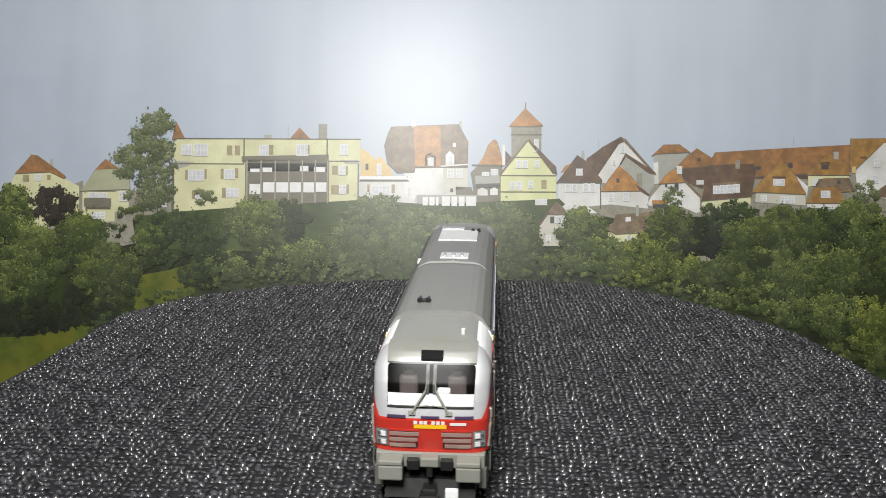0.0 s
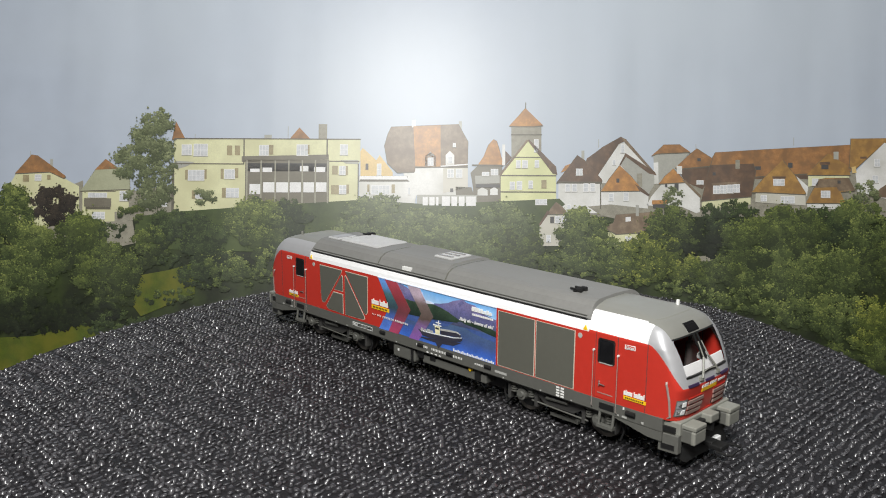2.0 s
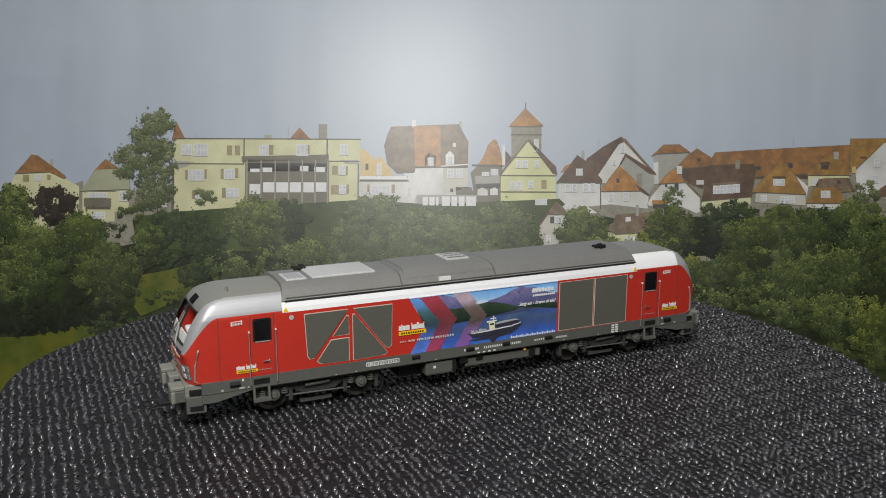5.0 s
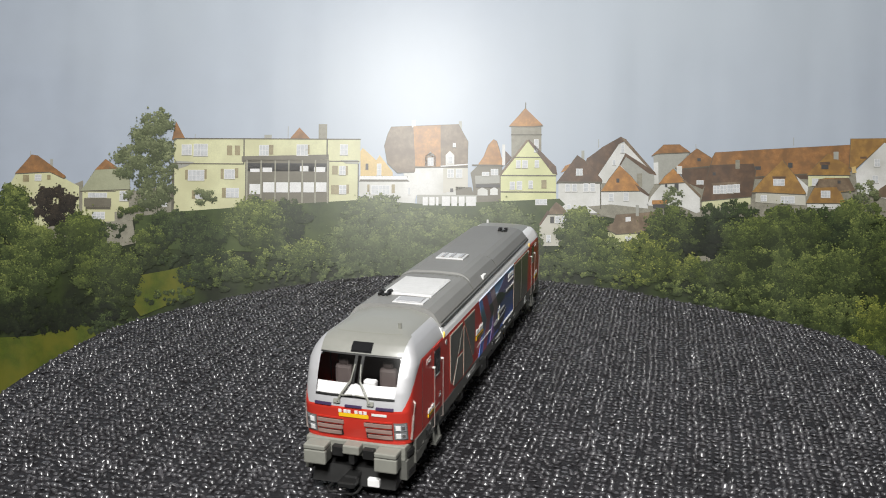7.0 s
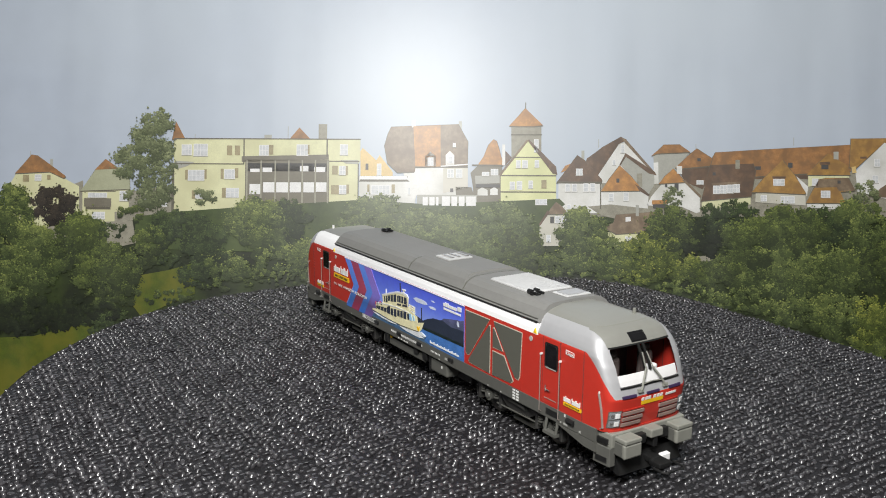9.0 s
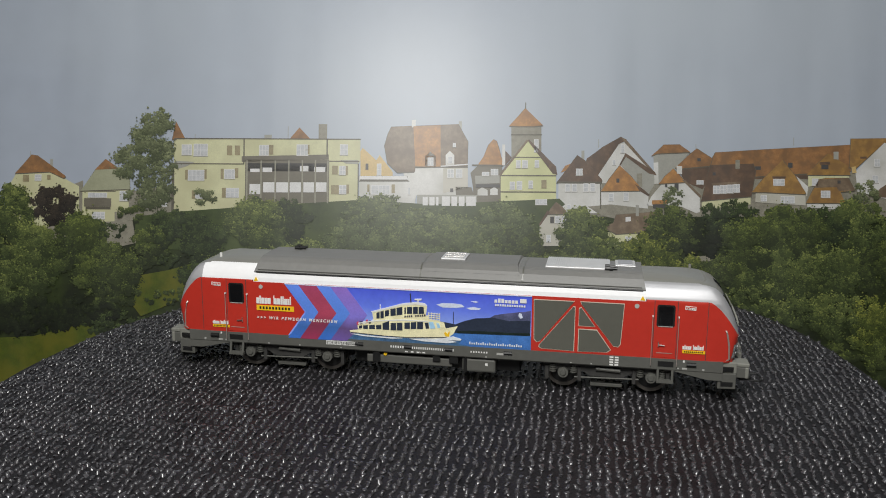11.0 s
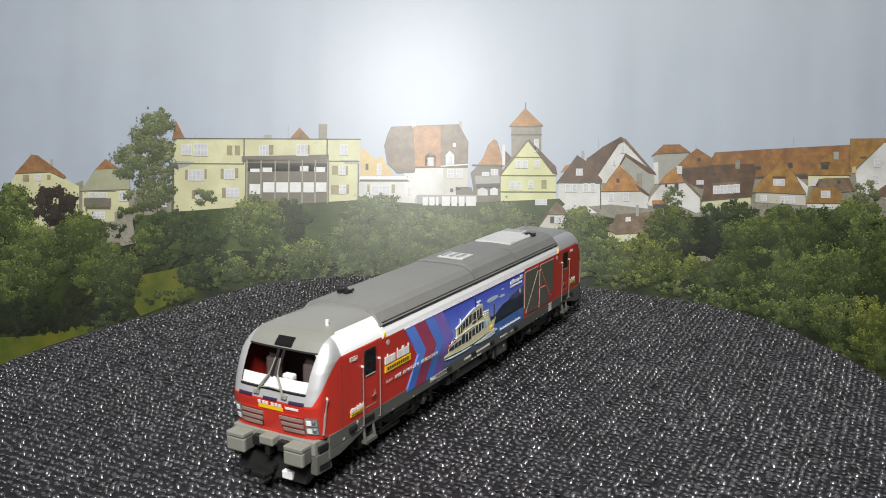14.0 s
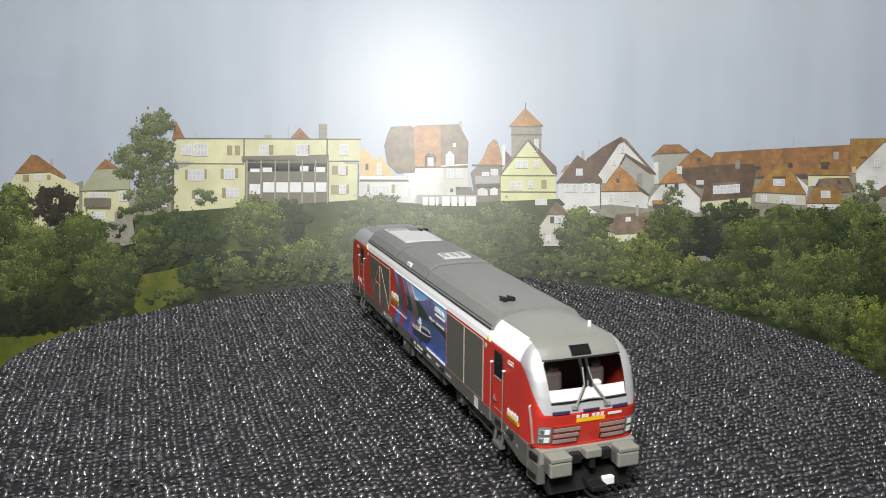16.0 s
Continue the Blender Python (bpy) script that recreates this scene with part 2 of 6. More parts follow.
def tube(bm, path, r, n=8):
    """A round bar along a path of points."""
    rings = []
    for i, p in enumerate(path):
        p = Vector(p)
        d = (Vector(path[min(i + 1, len(path) - 1)]) - Vector(path[max(i - 1, 0)])).normalized()
        u = d.orthogonal().normalized()
        w = d.cross(u)
        rings.append([bm.verts.new(p + r * (math.cos(2 * math.pi * k / n) * u + math.sin(2 * math.pi * k / n) * w)) for k in range(n)])
    fs = []
    for a, b in zip(rings, rings[1:]):
        # match the nearest start so that the skin does not twist
        s = min(range(n), key=lambda k: (b[k].co - a[0].co).length)
        fs += [bm.faces.new((a[k], a[(k + 1) % n], b[(k + 1 + s) % n], b[(k + s) % n])) for k in range(n)]
    fs += [bm.faces.new(rings[0][::-1]), bm.faces.new(rings[-1])]
    bmesh.ops.recalc_face_normals(bm, faces=fs)
    return bm


def disc_y(bm, x, z, r, y0, y1, n=24, r1=None):
    """A round plate whose axis runs across, from y0 to y1."""
    r1 = r if r1 is None else r1
    a = [bm.verts.new((x + r * math.cos(2 * math.pi * k / n), y0, z + r * math.sin(2 * math.pi * k / n))) for k in range(n)]
    b = [bm.verts.new((x + r1 * math.cos(2 * math.pi * k / n), y1, z + r1 * math.sin(2 * math.pi * k / n))) for k in range(n)]
    fs = [bm.faces.new(a), bm.faces.new(b[::-1])] + [bm.faces.new((a[k], b[k], b[(k + 1) % n], a[(k + 1) % n])) for k in range(n)]
    bmesh.ops.recalc_face_normals(bm, faces=fs)
    return bm


def empty(name):
    return new(name)

# ---- the room, the table and the turntable ----


def slab(name, x0, x1, y0, y1, z0, z1, mat, label, category):
    return tagged(part(name, boxes((x0, x1, y0, y1, z0, z1)), mat), label, category, kind="structure")


slab("floor", -1600, 1600, -1900, 1300, -960, -880, M_FLOOR, "plain brown wooden room floor", "floor")
slab("ceiling", -1600, 1600, -1900, 1300, 1600, 1680, M_WALL, "plain pale painted room ceiling", "ceiling")
slab("wall_north", -1600, 1600, 1300, 1400, -880, 1600, M_WALL, "plain pale painted room wall", "wall")
slab("wall_south", -1600, 1600, -2000, -1900, -880, 1600, M_WALL, "plain pale painted room wall", "wall")
slab("wall_west", -1700, -1600, -1900, 1300, -880, 1600, M_WALL, "plain pale painted room wall", "wall")
slab("wall_east", 1600, 1700, -1900, 1300, -880, 1600, M_WALL, "plain pale painted room wall", "wall")

table = tagged(empty("table"), "brown wooden table carrying turntable and panorama", "table")
part("tabletop", boxes((-600, 600, -480, 420, -170, -140), bevel=3), M_TABLE, table)
for lx in (-560, 520):
    for ly in (-440, 340):
        part("leg", boxes((lx, lx + 40, ly, ly + 40, -880, -170)), M_TABLE, table)

turntable = tagged(empty("turntable"), "turning table covered with black ribbed rubber mat", "turntable")


def mat_edge(a):
    """The mat's cut edge: a rough round with straight snips and two ears."""
    d = math.degrees(a) % 360
    r = 175 + 2.0 * math.sin(5 * a + 1.0) + 1.3 * math.sin(11 * a)
    for at, wide, grow in ((168, 15, -9), (226, 18, 18), (290, 16, 18), (85, 20, -3), (24, 8, 4)):
        gap = (d - at + 180) % 360 - 180
        r += grow * math.exp(-(gap / wide) ** 2)
    return r


def mat_wave(x, y):
    """How far the cut mat lies off flat: slack towards the rim."""
    r = math.hypot(x, y) / 174
    a = math.atan2(y, x)
    return -2.2 * max(0, r - 0.72) ** 2 * 9 + max(0, r - 0.6) * 1.4 * math.sin(3 * a + 0.5)


def build_mat():
    bm = bmesh.new()
    n, rings = 144, 14
    grid = []
    for k in range(rings + 1):
        f = k / rings
        grid.append([])
        for i in range(n):
            a = 2 * math.pi * i / n
            r = max(0.5, f * mat_edge(a))
            x, y = r * math.cos(a), r * math.sin(a)
            grid[-1].append(bm.verts.new((x, y, mat_wave(x, y) - 1.15)))
    for k in range(rings):
        for i in range(n):
            bm.faces.new((grid[k][i], grid[k + 1][i], grid[k + 1][(i + 1) % n], grid[k][(i + 1) % n]))
    bm.faces.new([v for v in grid[0]])
    low = [bm.verts.new((v.co.x, v.co.y, v.co.z - 2.0)) for v in grid[-1]]
    for i in range(n):
        bm.faces.new((grid[-1][i], low[i], low[(i + 1) % n], grid[-1][(i + 1) % n]))
    bmesh.ops.recalc_face_normals(bm, faces=bm.faces)
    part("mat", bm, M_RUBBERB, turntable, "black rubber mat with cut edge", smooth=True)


def build_knobs():
    """The mat's raised knobs, row by row: small domes, and ladder strips of long ones."""
    rng = np.random.default_rng(5)
    step, pitch = 2.9, 2.15
    lean = radians(-9)
    # one repeat across the mat: two strips of three knob rows, each beside a low one
    tall = (1.15, 1.1, 0.9, 0.35, 1.1, 1.15, 0.95, 0.2)
    spots = []
    for j in range(-96, 97):
        for i in range(-72, 73):
            u = i * step + 0.30 * math.sin(j * 0.8)
            v = j * pitch + 1.3 * math.sin(u / 60 + 0.04 * j) + 0.22 * math.sin(u / 11 + 0.1 * j)
            x, y = u * math.cos(lean) - v * math.sin(lean), u * math.sin(lean) + v * math.cos(lean)
            r = math.hypot(x, y)
            if r > 204 or r > mat_edge(math.atan2(y, x)) - 0.8 or rng.random() < 0.03:
                continue
            worn = 0.5 + 0.5 * math.sin(u / 9.0 + 1.7 * math.sin(v / 13.0)) * math.sin(v / 7.0 + u / 31.0)
            h = tall[j % 8]
            spots.append((x, y, mat_wave(x, y), h + 0.35 * worn * worn if h < 0.6 else h * (0.8 + 0.25 * worn)))
    s = np.array(spots)
    n = len(s)
    xy = s[:, :2] + rng.normal(0, 0.24, (n, 2))
    ln = 1.0 * rng.uniform(0.65, 1.25, n)  # half length across the row
    wd = 0.72 * rng.uniform(0.65, 1.25, n)
    ht = s[:, 3] * rng.uniform(0.55, 1.3, n)
    tilt = lean + rng.normal(0, 0.2, n)
    k = 6
    ang = np.arange(k) * 2 * np.pi / k
    verts = np.zeros((n, 3 * k + 1, 3))
    lean_x, lean_y = rng.normal(0, 0.3, n), rng.normal(0, 0.3, n)
    for ring, (rad, up) in enumerate(((1.0, 0.0), (0.9, 0.55), (0.58, 0.9))):
        lump = 1 + rng.normal(0, 0.22, (n, k))
        px, py = lump * rad * np.cos(ang)[None] * wd[:, None], lump * rad * np.sin(ang)[None] * ln[:, None]
        c, d = np.cos(tilt)[:, None], np.sin(tilt)[:, None]
        sl = slice(ring * k, ring * k + k)
        verts[:, sl, 0] = xy[:, :1] + px * c - py * d + ring * 0.6 * lean_x[:, None]
        verts[:, sl, 1] = xy[:, 1:] + px * d + py * c + ring * 0.6 * lean_y[:, None]
        verts[:, sl, 2] = (s[:, 2] - 1.2)[:, None] + up * ht[:, None]
    verts[:, 3 * k, :2] = xy + np.stack([lean_x, lean_y], 1) * 1.4
    verts[:, 3 * k, 2] = s[:, 2] - 1.2 + ht
    one = [(r * k + a, r * k + (a + 1) % k, r * k + k + (a + 1) % k, r * k + k + a) for r in (0, 1) for a in range(k)]
    tip = [(2 * k + a, 2 * k + (a + 1) % k, 3 * k) for a in range(k)]
    base = (np.arange(n) * (3 * k + 1))[:, None, None]
    quads = (np.array(one)[None] + base).reshape(-1, 4)
    tris = (np.array(tip)[None] + base).reshape(-1, 3)
    me = bpy.data.meshes.new("knobbed_surface")
    me.vertices.add(n * (3 * k + 1))
    me.vertices.foreach_set("co", (verts.reshape(-1) * MM).astype(np.float32))
    loops = np.concatenate([quads.ravel(), tris.ravel()]).astype(np.int32)
    me.loops.add(len(loops))
    me.loops.foreach_set("vertex_index", loops)
    me.polygons.add(len(quads) + len(tris))
    me.polygons.foreach_set("loop_start", np.concatenate([np.arange(len(quads)) * 4, len(quads) * 4 + np.arange(len(tris)) * 3]).astype(np.int32))
    me.update(calc_edges=True)
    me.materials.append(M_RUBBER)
    me.shade_smooth()
    ob = new("knobbed_surface", me)
    ob.parent = turntable
    tagged(ob, "shiny black rubber knobs in rows", kind="stuff")


build_mat()
build_knobs()
drum = bmesh.new()
bmesh.ops.create_cone(drum, cap_ends=True, segments=96, radius1=140, radius2=140, depth=132, matrix=Matrix.Translation((0, 0, -74)))
part("drum", drum, M_DRUM, turntable, "black plastic turntable drum")

# ---- the printed panorama: flat ink shapes on a hanging sheet ----
SHEET = 0.0
backdrop = tagged(empty("backdrop"), "printed paper panorama of a hillside old town", "backdrop", kind="structure")
backdrop.matrix_basis = pose(0, 0.215, -0.138, -13)  # the sheet leans back
part("printed_sky", boxes((-520, 520, SHEET, SHEET + 2, 0, 520)), M_SKY, backdrop, "pale blue-grey printed sky")


def ink(name, pts, mat, parent, layer, label=""):
    """A flat printed shape; higher layers lie over lower ones."""
    bm = bmesh.new()
    y = SHEET - 0.12 * layer
    vs = [bm.verts.new((x, y, z)) for x, z in pts]
    f = bm.faces.new(vs)
    f.normal_update()
    if f.normal.y > 0:
        f.normal_flip()
    return part(name, bm, mat, parent, label)


def rect(r):
    return [(r[0], r[1]), (r[2], r[1]), (r[2], r[3]), (r[0], r[3])]


def windows(rects, parent, layer, mat=None, name="window"):
    for r in rects:
        ink(name, rect(r), mat or M_PANE, parent, layer)


def house(label, wall, wall_mat, layer, roof=None, roof_mat=None, panes=(), dark=(), shutters=(), trims=(), more=()):
    h = ink("printed_house", wall, wall_mat, backdrop, layer, label)
    if roof:
        ink("roof", roof, roof_mat, h, layer + 1)
        rx, rz = sum(p[0] for p in roof) / len(roof), sum(p[1] for p in roof) / len(roof)
        # the dark line of shade under eaves and verges, put in as ink
        ink("eaves_shade", [(x + 0.32 * (1 if x > rx else -1), z - (0.75 if z < rz else -0.12)) for x, z in roof], M_TRIMSHADE, h, layer + 0.7)
    for pts, mat, name in more:
        ink(name, pts, mat, h, layer + 1.5)
    windows(panes, h, layer + 2.5)
    for r in panes:
        # glass behind a white frame and glazing bars, and a sill
        wide, tall = r[2] - r[0], r[3] - r[1]
        cols, rows = max(1, round(wide / 2.6)), 2 if tall > 4 else 1
        bm = bmesh.new()
        for p in range(cols):
            for q in range(rows):
                x0, x1 = r[0] + 0.35 + (wide - 0.4) * p / cols, r[0] + 0.05 + (wide - 0.4) * (p + 1) / cols
                z0, z1 = r[1] + 0.4 + (tall - 0.5) * q / rows, r[1] + 0.1 + (tall - 0.5) * (q + 1) / rows
                bm.faces.new([bm.verts.new((x, SHEET - 0.12 * (layer + 3), z)) for x, z in ((x0, z0), (x1, z0), (x1, z1), (x0, z1))])
        part("window_glass", bm, M_LIGHTS, h)
        ink("sill", rect((r[0] - 0.3, r[1] - 0.35, r[2] + 0.3, r[1])), M_GREYWALL, h, layer + 3)
    windows(dark, h, layer + 2.5, M_PANED)
    windows(shutters, h, layer + 2.6, M_SHUT, "shutter")
    for r in trims:
        ink("trim", rect(r), M_TRIMSHADE, h, layer + 2.2)
    return h


house("pale yellow printed house with orange hipped roof", [(-309.4, 180.9), (-302.6, 192.3), (-279.0, 193.2), (-267.9, 187.8), (-259.1, 183.1), (-258.5, 147.9), (-308.8, 147.6)], M_CREAM, 2,
      [(-303.8, 191.9), (-292.2, 204.9), (-287.8, 204.2), (-268.3, 190.1), (-269.8, 188.6), (-279.8, 193.2)], M_ROOF, panes=[(-289.9, 186.9, -285.2, 191.2)], shutters=[(-298.2, 186.1, -293.8, 190.8), (-281.3, 187.7, -278.9, 190.9)])
ink("chimney", [(-279.4, 194.8), (-279.5, 201.9), (-277.6, 201.9), (-277.4, 193.6)], M_GREYWALL, backdrop, 1.5)
house("small printed house with green slate gable", [(-256.7, 179.6), (-256.3, 157.7), (-234.0, 159.0), (-234.1, 165.6), (-224.3, 165.7), (-224.5, 181.4)], M_CREAM, 2,
      [(-257.9, 180.0), (-247.5, 195.0), (-240.6, 202.1), (-231.4, 195.4), (-223.9, 188.0), (-223.8, 181.4)], M_SLATE,
      panes=[(-252.7, 175.4, -239.4, 178.8), (-230.7, 173.1, -224.4, 180.1), (-249.7, 160.5, -240.7, 165.5)], trims=[(-256.7, 179.5, -233.5, 180.0), (-254.2, 167.2, -236.9, 169.0)],
      more=[([(-248.3, 194.6), (-240.6, 202.1), (-231.4, 195.4)], M_ROOF, "roof_cap"), (rect((-255.4, 169.1, -236.5, 174.9)), M_TIMBER, "balcony")])
house("narrow printed house hidden behind a birch", [(-219.5, 159.1), (-219.7, 174.7), (-194.3, 177.6), (-194.0, 162.0)], M_STONE, 2,
      panes=[(-213.8, 167.7, -211.0, 174.8), (-202.4, 169.4, -197.7, 175.6)])
house("slim orange tower roof behind the long house", [(-193.7, 216.4), (-193.4, 195.2), (-186.7, 195.3), (-187.0, 216.5)], M_CREAM, 1.5, [(-194.8, 216.0), (-192.3, 228.6), (-185.8, 216.5)], M_ROOF)
house("long pale yellow printed building with flat roof and balconies",
      [(-194.1, 163.9), (-194.5, 195.2), (-191.5, 199.2), (-191.7, 216.0), (-64.4, 216.7), (-64.3, 201.8), (-65.8, 199.8), (-65.5, 171.7), (-143.7, 171.2), (-143.6, 167.3)], M_CREAM, 3,
      panes=[(-188.1, 205.1, -181.0, 212.5), (-179.8, 204.4, -170.0, 213.0), (-134.3, 205.0, -127.6, 212.4), (-108.5, 205.1, -100.3, 212.9), (-78.4, 205.6, -72.9, 213.1), (-183.5, 187.5, -172.1, 194.9), (-158.4, 188.8, -150.9, 195.4), (-157.1, 175.9, -148.0, 182.5),
             (-79.0, 191.9, -74.3, 198.2), (-78.9, 178.7, -73.8, 184.9), (-178.2, 175.0, -171.9, 180.8)],
      shutters=[(-185.5, 188.2, -183.5, 194.9), (-172.1, 188.7, -170.5, 195.3), (-160.8, 188.8, -158.8, 195.8), (-151.0, 189.6, -148.6, 196.2), (-156.7, 205.2, -153.1, 211.9), (-151.2, 205.3, -147.6, 211.9), (-127.7, 205.8, -124.5, 212.4), (-102.6, 206.3, -99.5, 212.5), (-83.7, 192.3, -79.8, 198.2),
                (-74.4, 191.9, -72.8, 198.2), (-84.4, 178.6, -78.9, 184.8), (-73.8, 179.1, -71.9, 185.3), (-159.8, 175.8, -157.0, 182.5), (-180.6, 174.9, -178.2, 180.8)],
      trims=[(-193.3, 216.3, -64.0, 217.0), (-194.6, 198.8, -144.8, 199.5), (-86.1, 201.0, -65.0, 201.7), (-145.3, 199.4, -144.4, 216.3), (-87.8, 204.4, -86.9, 216.5), (-66.1, 171.7, -65.4, 199.8), (-194.7, 163.1, -192.9, 195.2)],
      more=[([(-146.4, 204.5), (-86.2, 206.0), (-86.1, 202.4), (-146.4, 200.6)], M_TIMBER, "awning"), (rect((-143.9, 172.3, -85.8, 202.2)), M_TIMBER, "balcony_wall"),
            (rect((-142.4, 194.2, -87.6, 199.8)), M_PANED, "balcony_opening"),
            ([(-194.6, 199.2), (-191.5, 201.1), (-178.9, 200.4), (-184.8, 197.2), (-191.8, 195.2)], M_GREYWALL, "corner_cornice"), ([(-78.3, 202.1), (-65.8, 202.2), (-65.8, 199.4), (-74.4, 199.8)], M_GREYWALL, "corner_cornice")])
veranda = ink("printed_veranda", rect((-143.1, 187.2, -86.8, 193.5)), M_TIMBER, backdrop, 5.6, "dark timber balcony front of the long building")
windows([(-140.7, 178.3, -132.4, 185.3), (-131.3, 179.6, -123.4, 186.6), (-122.3, 179.6, -114.1, 186.6), (-112.9, 179.7, -105.1, 186.7), (-103.5, 179.7, -96.1, 186.7), (-94.9, 180.1, -87.5, 186.7)], veranda, 6.0)
windows([(-131.8, 193.6, -125.2, 196.7), (-106.0, 194.2, -100.1, 198.0), (-96.2, 193.8, -88.4, 197.3), (-140.4, 193.6, -133.8, 195.9)], veranda, 6.1)
for u in ((-143.1, 172.0, -142.1, 201.8), (-133.3, 172.1, -132.3, 201.8), (-123.5, 172.1, -122.6, 201.9), (-114.1, 172.2, -113.2, 201.9), (-104.8, 172.2, -103.8, 202.0), (-95.8, 172.3, -94.8, 202.0), (-87.2, 172.3, -86.2, 202.0)):
    ink("post", rect(u), M_POST, veranda, 6.4)
ink("chimney", rect((-93.4, 216.2, -87.5, 227.1)), M_STONE, backdrop, 2)
ink("chimney", rect((-130.9, 216.4, -125.8, 219.5)), M_GREYWALL, backdrop, 2)
ink("printed_roof", [(-113.7, 216.4), (-106.7, 224.7), (-98.8, 216.5)], M_ROOF, backdrop, 2, "small orange dormer roof behind the parapet")
house("ochre gabled house beside the long building", [(-64.1, 188.9), (-64.3, 208.4), (-62.8, 210.8), (-53.3, 202.2), (-51.0, 205.8), (-41.9, 194.1), (-41.9, 188.2)], M_OCHRE, 3.5,
      panes=[(-52.9, 191.7, -49.7, 199.9)], dark=[(-60.7, 195.5, -58.7, 199.8)], trims=[(-64.5, 187.9, -31.4, 188.9)])
house("low white printed wing with a lean-to roof", [(-64.8, 172.5), (-64.9, 188.1), (-31.4, 188.3), (-26.3, 183.6), (-26.2, 171.9)], M_WHITE, 3.6,
      [(-64.9, 188.1), (-64.9, 191.2), (-32.2, 191.4), (-30.6, 188.3)], M_PANE, panes=[(-56.7, 178.4, -43.8, 185.0), (-31.3, 178.5, -29.7, 183.6)], shutters=[(-59.4, 180.3, -57.8, 185.4), (-42.6, 179.6, -40.3, 185.5)])
house("tall white printed house with a large tiled roof", [(-35.3, 194.7), (-25.8, 197.2), (9.9, 198.7), (10.0, 178.2), (-25.6, 178.0), (-26.5, 172.7), (-30.9, 184.9)], M_WHITE, 3.8,
      [(-42.9, 225.4), (3.1, 227.4), (5.2, 223.5), (9.8, 215.2), (9.5, 198.7), (-26.3, 197.5), (-26.6, 194.4), (-38.5, 194.0), (-45.5, 200.6), (-47.7, 212.1), (-45.3, 220.5)], M_ROOFG,
      panes=[(-17.9, 198.6, -13.8, 204.2), (-4.0, 200.1, -0.6, 205.0), (-4.3, 190.3, 0.3, 196.4), (1.6, 190.3, 6.1, 196.5), (-0.6, 211.6, 1.6, 214.4)],
      dark=[(-2.2, 180.5, -0.1, 183.0)], trims=[(-26.3, 197.2, 9.9, 198.0)],
      more=[([(-27.9, 225.8), (-9.1, 226.6), (-8.9, 198.1), (-26.3, 197.5)], M_ROOFO, "relaid_tiles"), ([(-7.1, 196.9), (9.9, 197.7), (10.0, 183.7), (-7.0, 179.8)], M_STONEW, "weathered_wall"),
            ([(-19.7, 198.1), (-19.7, 205.0), (-16.1, 208.4), (-12.2, 205.1), (-12.2, 198.1)], M_WHITE, "dormer"), ([(-5.4, 199.0), (-5.5, 206.0), (-2.7, 209.0), (0.5, 206.0), (0.5, 199.0)], M_WHITE, "dormer"), ([(-9.2, 198.6), (9.9, 200.1), (9.9, 199.3), (-9.2, 197.8)], M_PANE, "snow_rail"),
            ([(1.6, 184.2), (12.4, 183.8), (14.2, 178.5), (1.7, 178.5)], M_TIMBER, "lean_to")])
ink("chimney", rect((-28.9, 225.1, -26.2, 230.2)), M_WHITE, backdrop, 5)
ink("chimney", rect((3.5, 221.3, 5.5, 229.5)), M_GREYWALL, backdrop, 3)
cons = ink("printed_conservatory", rect((-25.0, 170.6, 16.3, 178.5)), M_GREYWALL, backdrop, 5.5, "white glazed conservatory below the tall house")
windows([(-21.1, 171.2, -17.6, 177.0), (-16.5, 171.2, -12.9, 177.0), (-11.8, 171.2, -10.2, 177.0), (-7.9, 170.9, -2.4, 177.5), (-1.3, 170.9, 2.6, 177.5), (3.8, 170.9, 7.7, 177.5), (8.8, 171.0, 15.5, 177.5)], cons, 6)
house("printed half-timbered house with open galleries", [(11.7, 193.9), (17.7, 199.8), (33.5, 199.9), (33.0, 173.1), (13.9, 173.0), (13.5, 183.4)], M_TIMBER, 3.8,
      [(16.5, 199.1), (20.6, 205.1), (24.1, 213.1), (27.2, 217.0), (29.5, 215.9), (31.0, 211.4), (33.5, 202.7), (33.9, 199.2)], M_ROOFO, panes=[(19.5, 191.8, 24.7, 194.5), (25.6, 192.2, 30.8, 196.6)], dark=[(15.5, 183.8, 31.9, 186.0)],
      trims=[(12.7, 198.6, 33.5, 199.6)], more=[([(14.8, 191.8), (31.8, 192.2), (31.8, 186.7), (15.2, 186.2)], M_GREYWALL, "gallery_front"), ([(16.6, 178.2), (16.6, 182.0), (19.7, 183.8), (23.5, 182.1), (23.6, 178.2)], M_WHITE, "arch"), ([(25.3, 178.6), (25.3, 182.4), (28.0, 184.2), (30.5, 182.5), (30.5, 178.6)], M_WHITE, "arch"),
            ([(33.5, 213.5), (35.5, 213.5), (35.6, 199.2), (33.5, 199.2)], M_WHITE, "chimney"), ([(35.6, 209.3), (40.1, 204.5), (35.6, 198.9)], M_ROOFB, "side_roof")])
house("round grey stone town tower with pointed orange roof", [(39.9, 196.4), (39.7, 226.9), (60.4, 227.0), (60.4, 204.4), (60.5, 196.6)], M_STONE, 3,
      [(38.2, 226.5), (49.4, 238.7), (61.5, 227.0), (55.3, 226.2), (43.6, 226.2)], M_ROOFO, panes=[(55.4, 208.3, 58.5, 217.2)], trims=[(39.4, 220.0, 60.8, 220.7)])
ink("spire", [(49.1, 238.3), (49.3, 242.7), (49.8, 242.7), (49.9, 238.3)], M_TRIMSHADE, backdrop, 4)
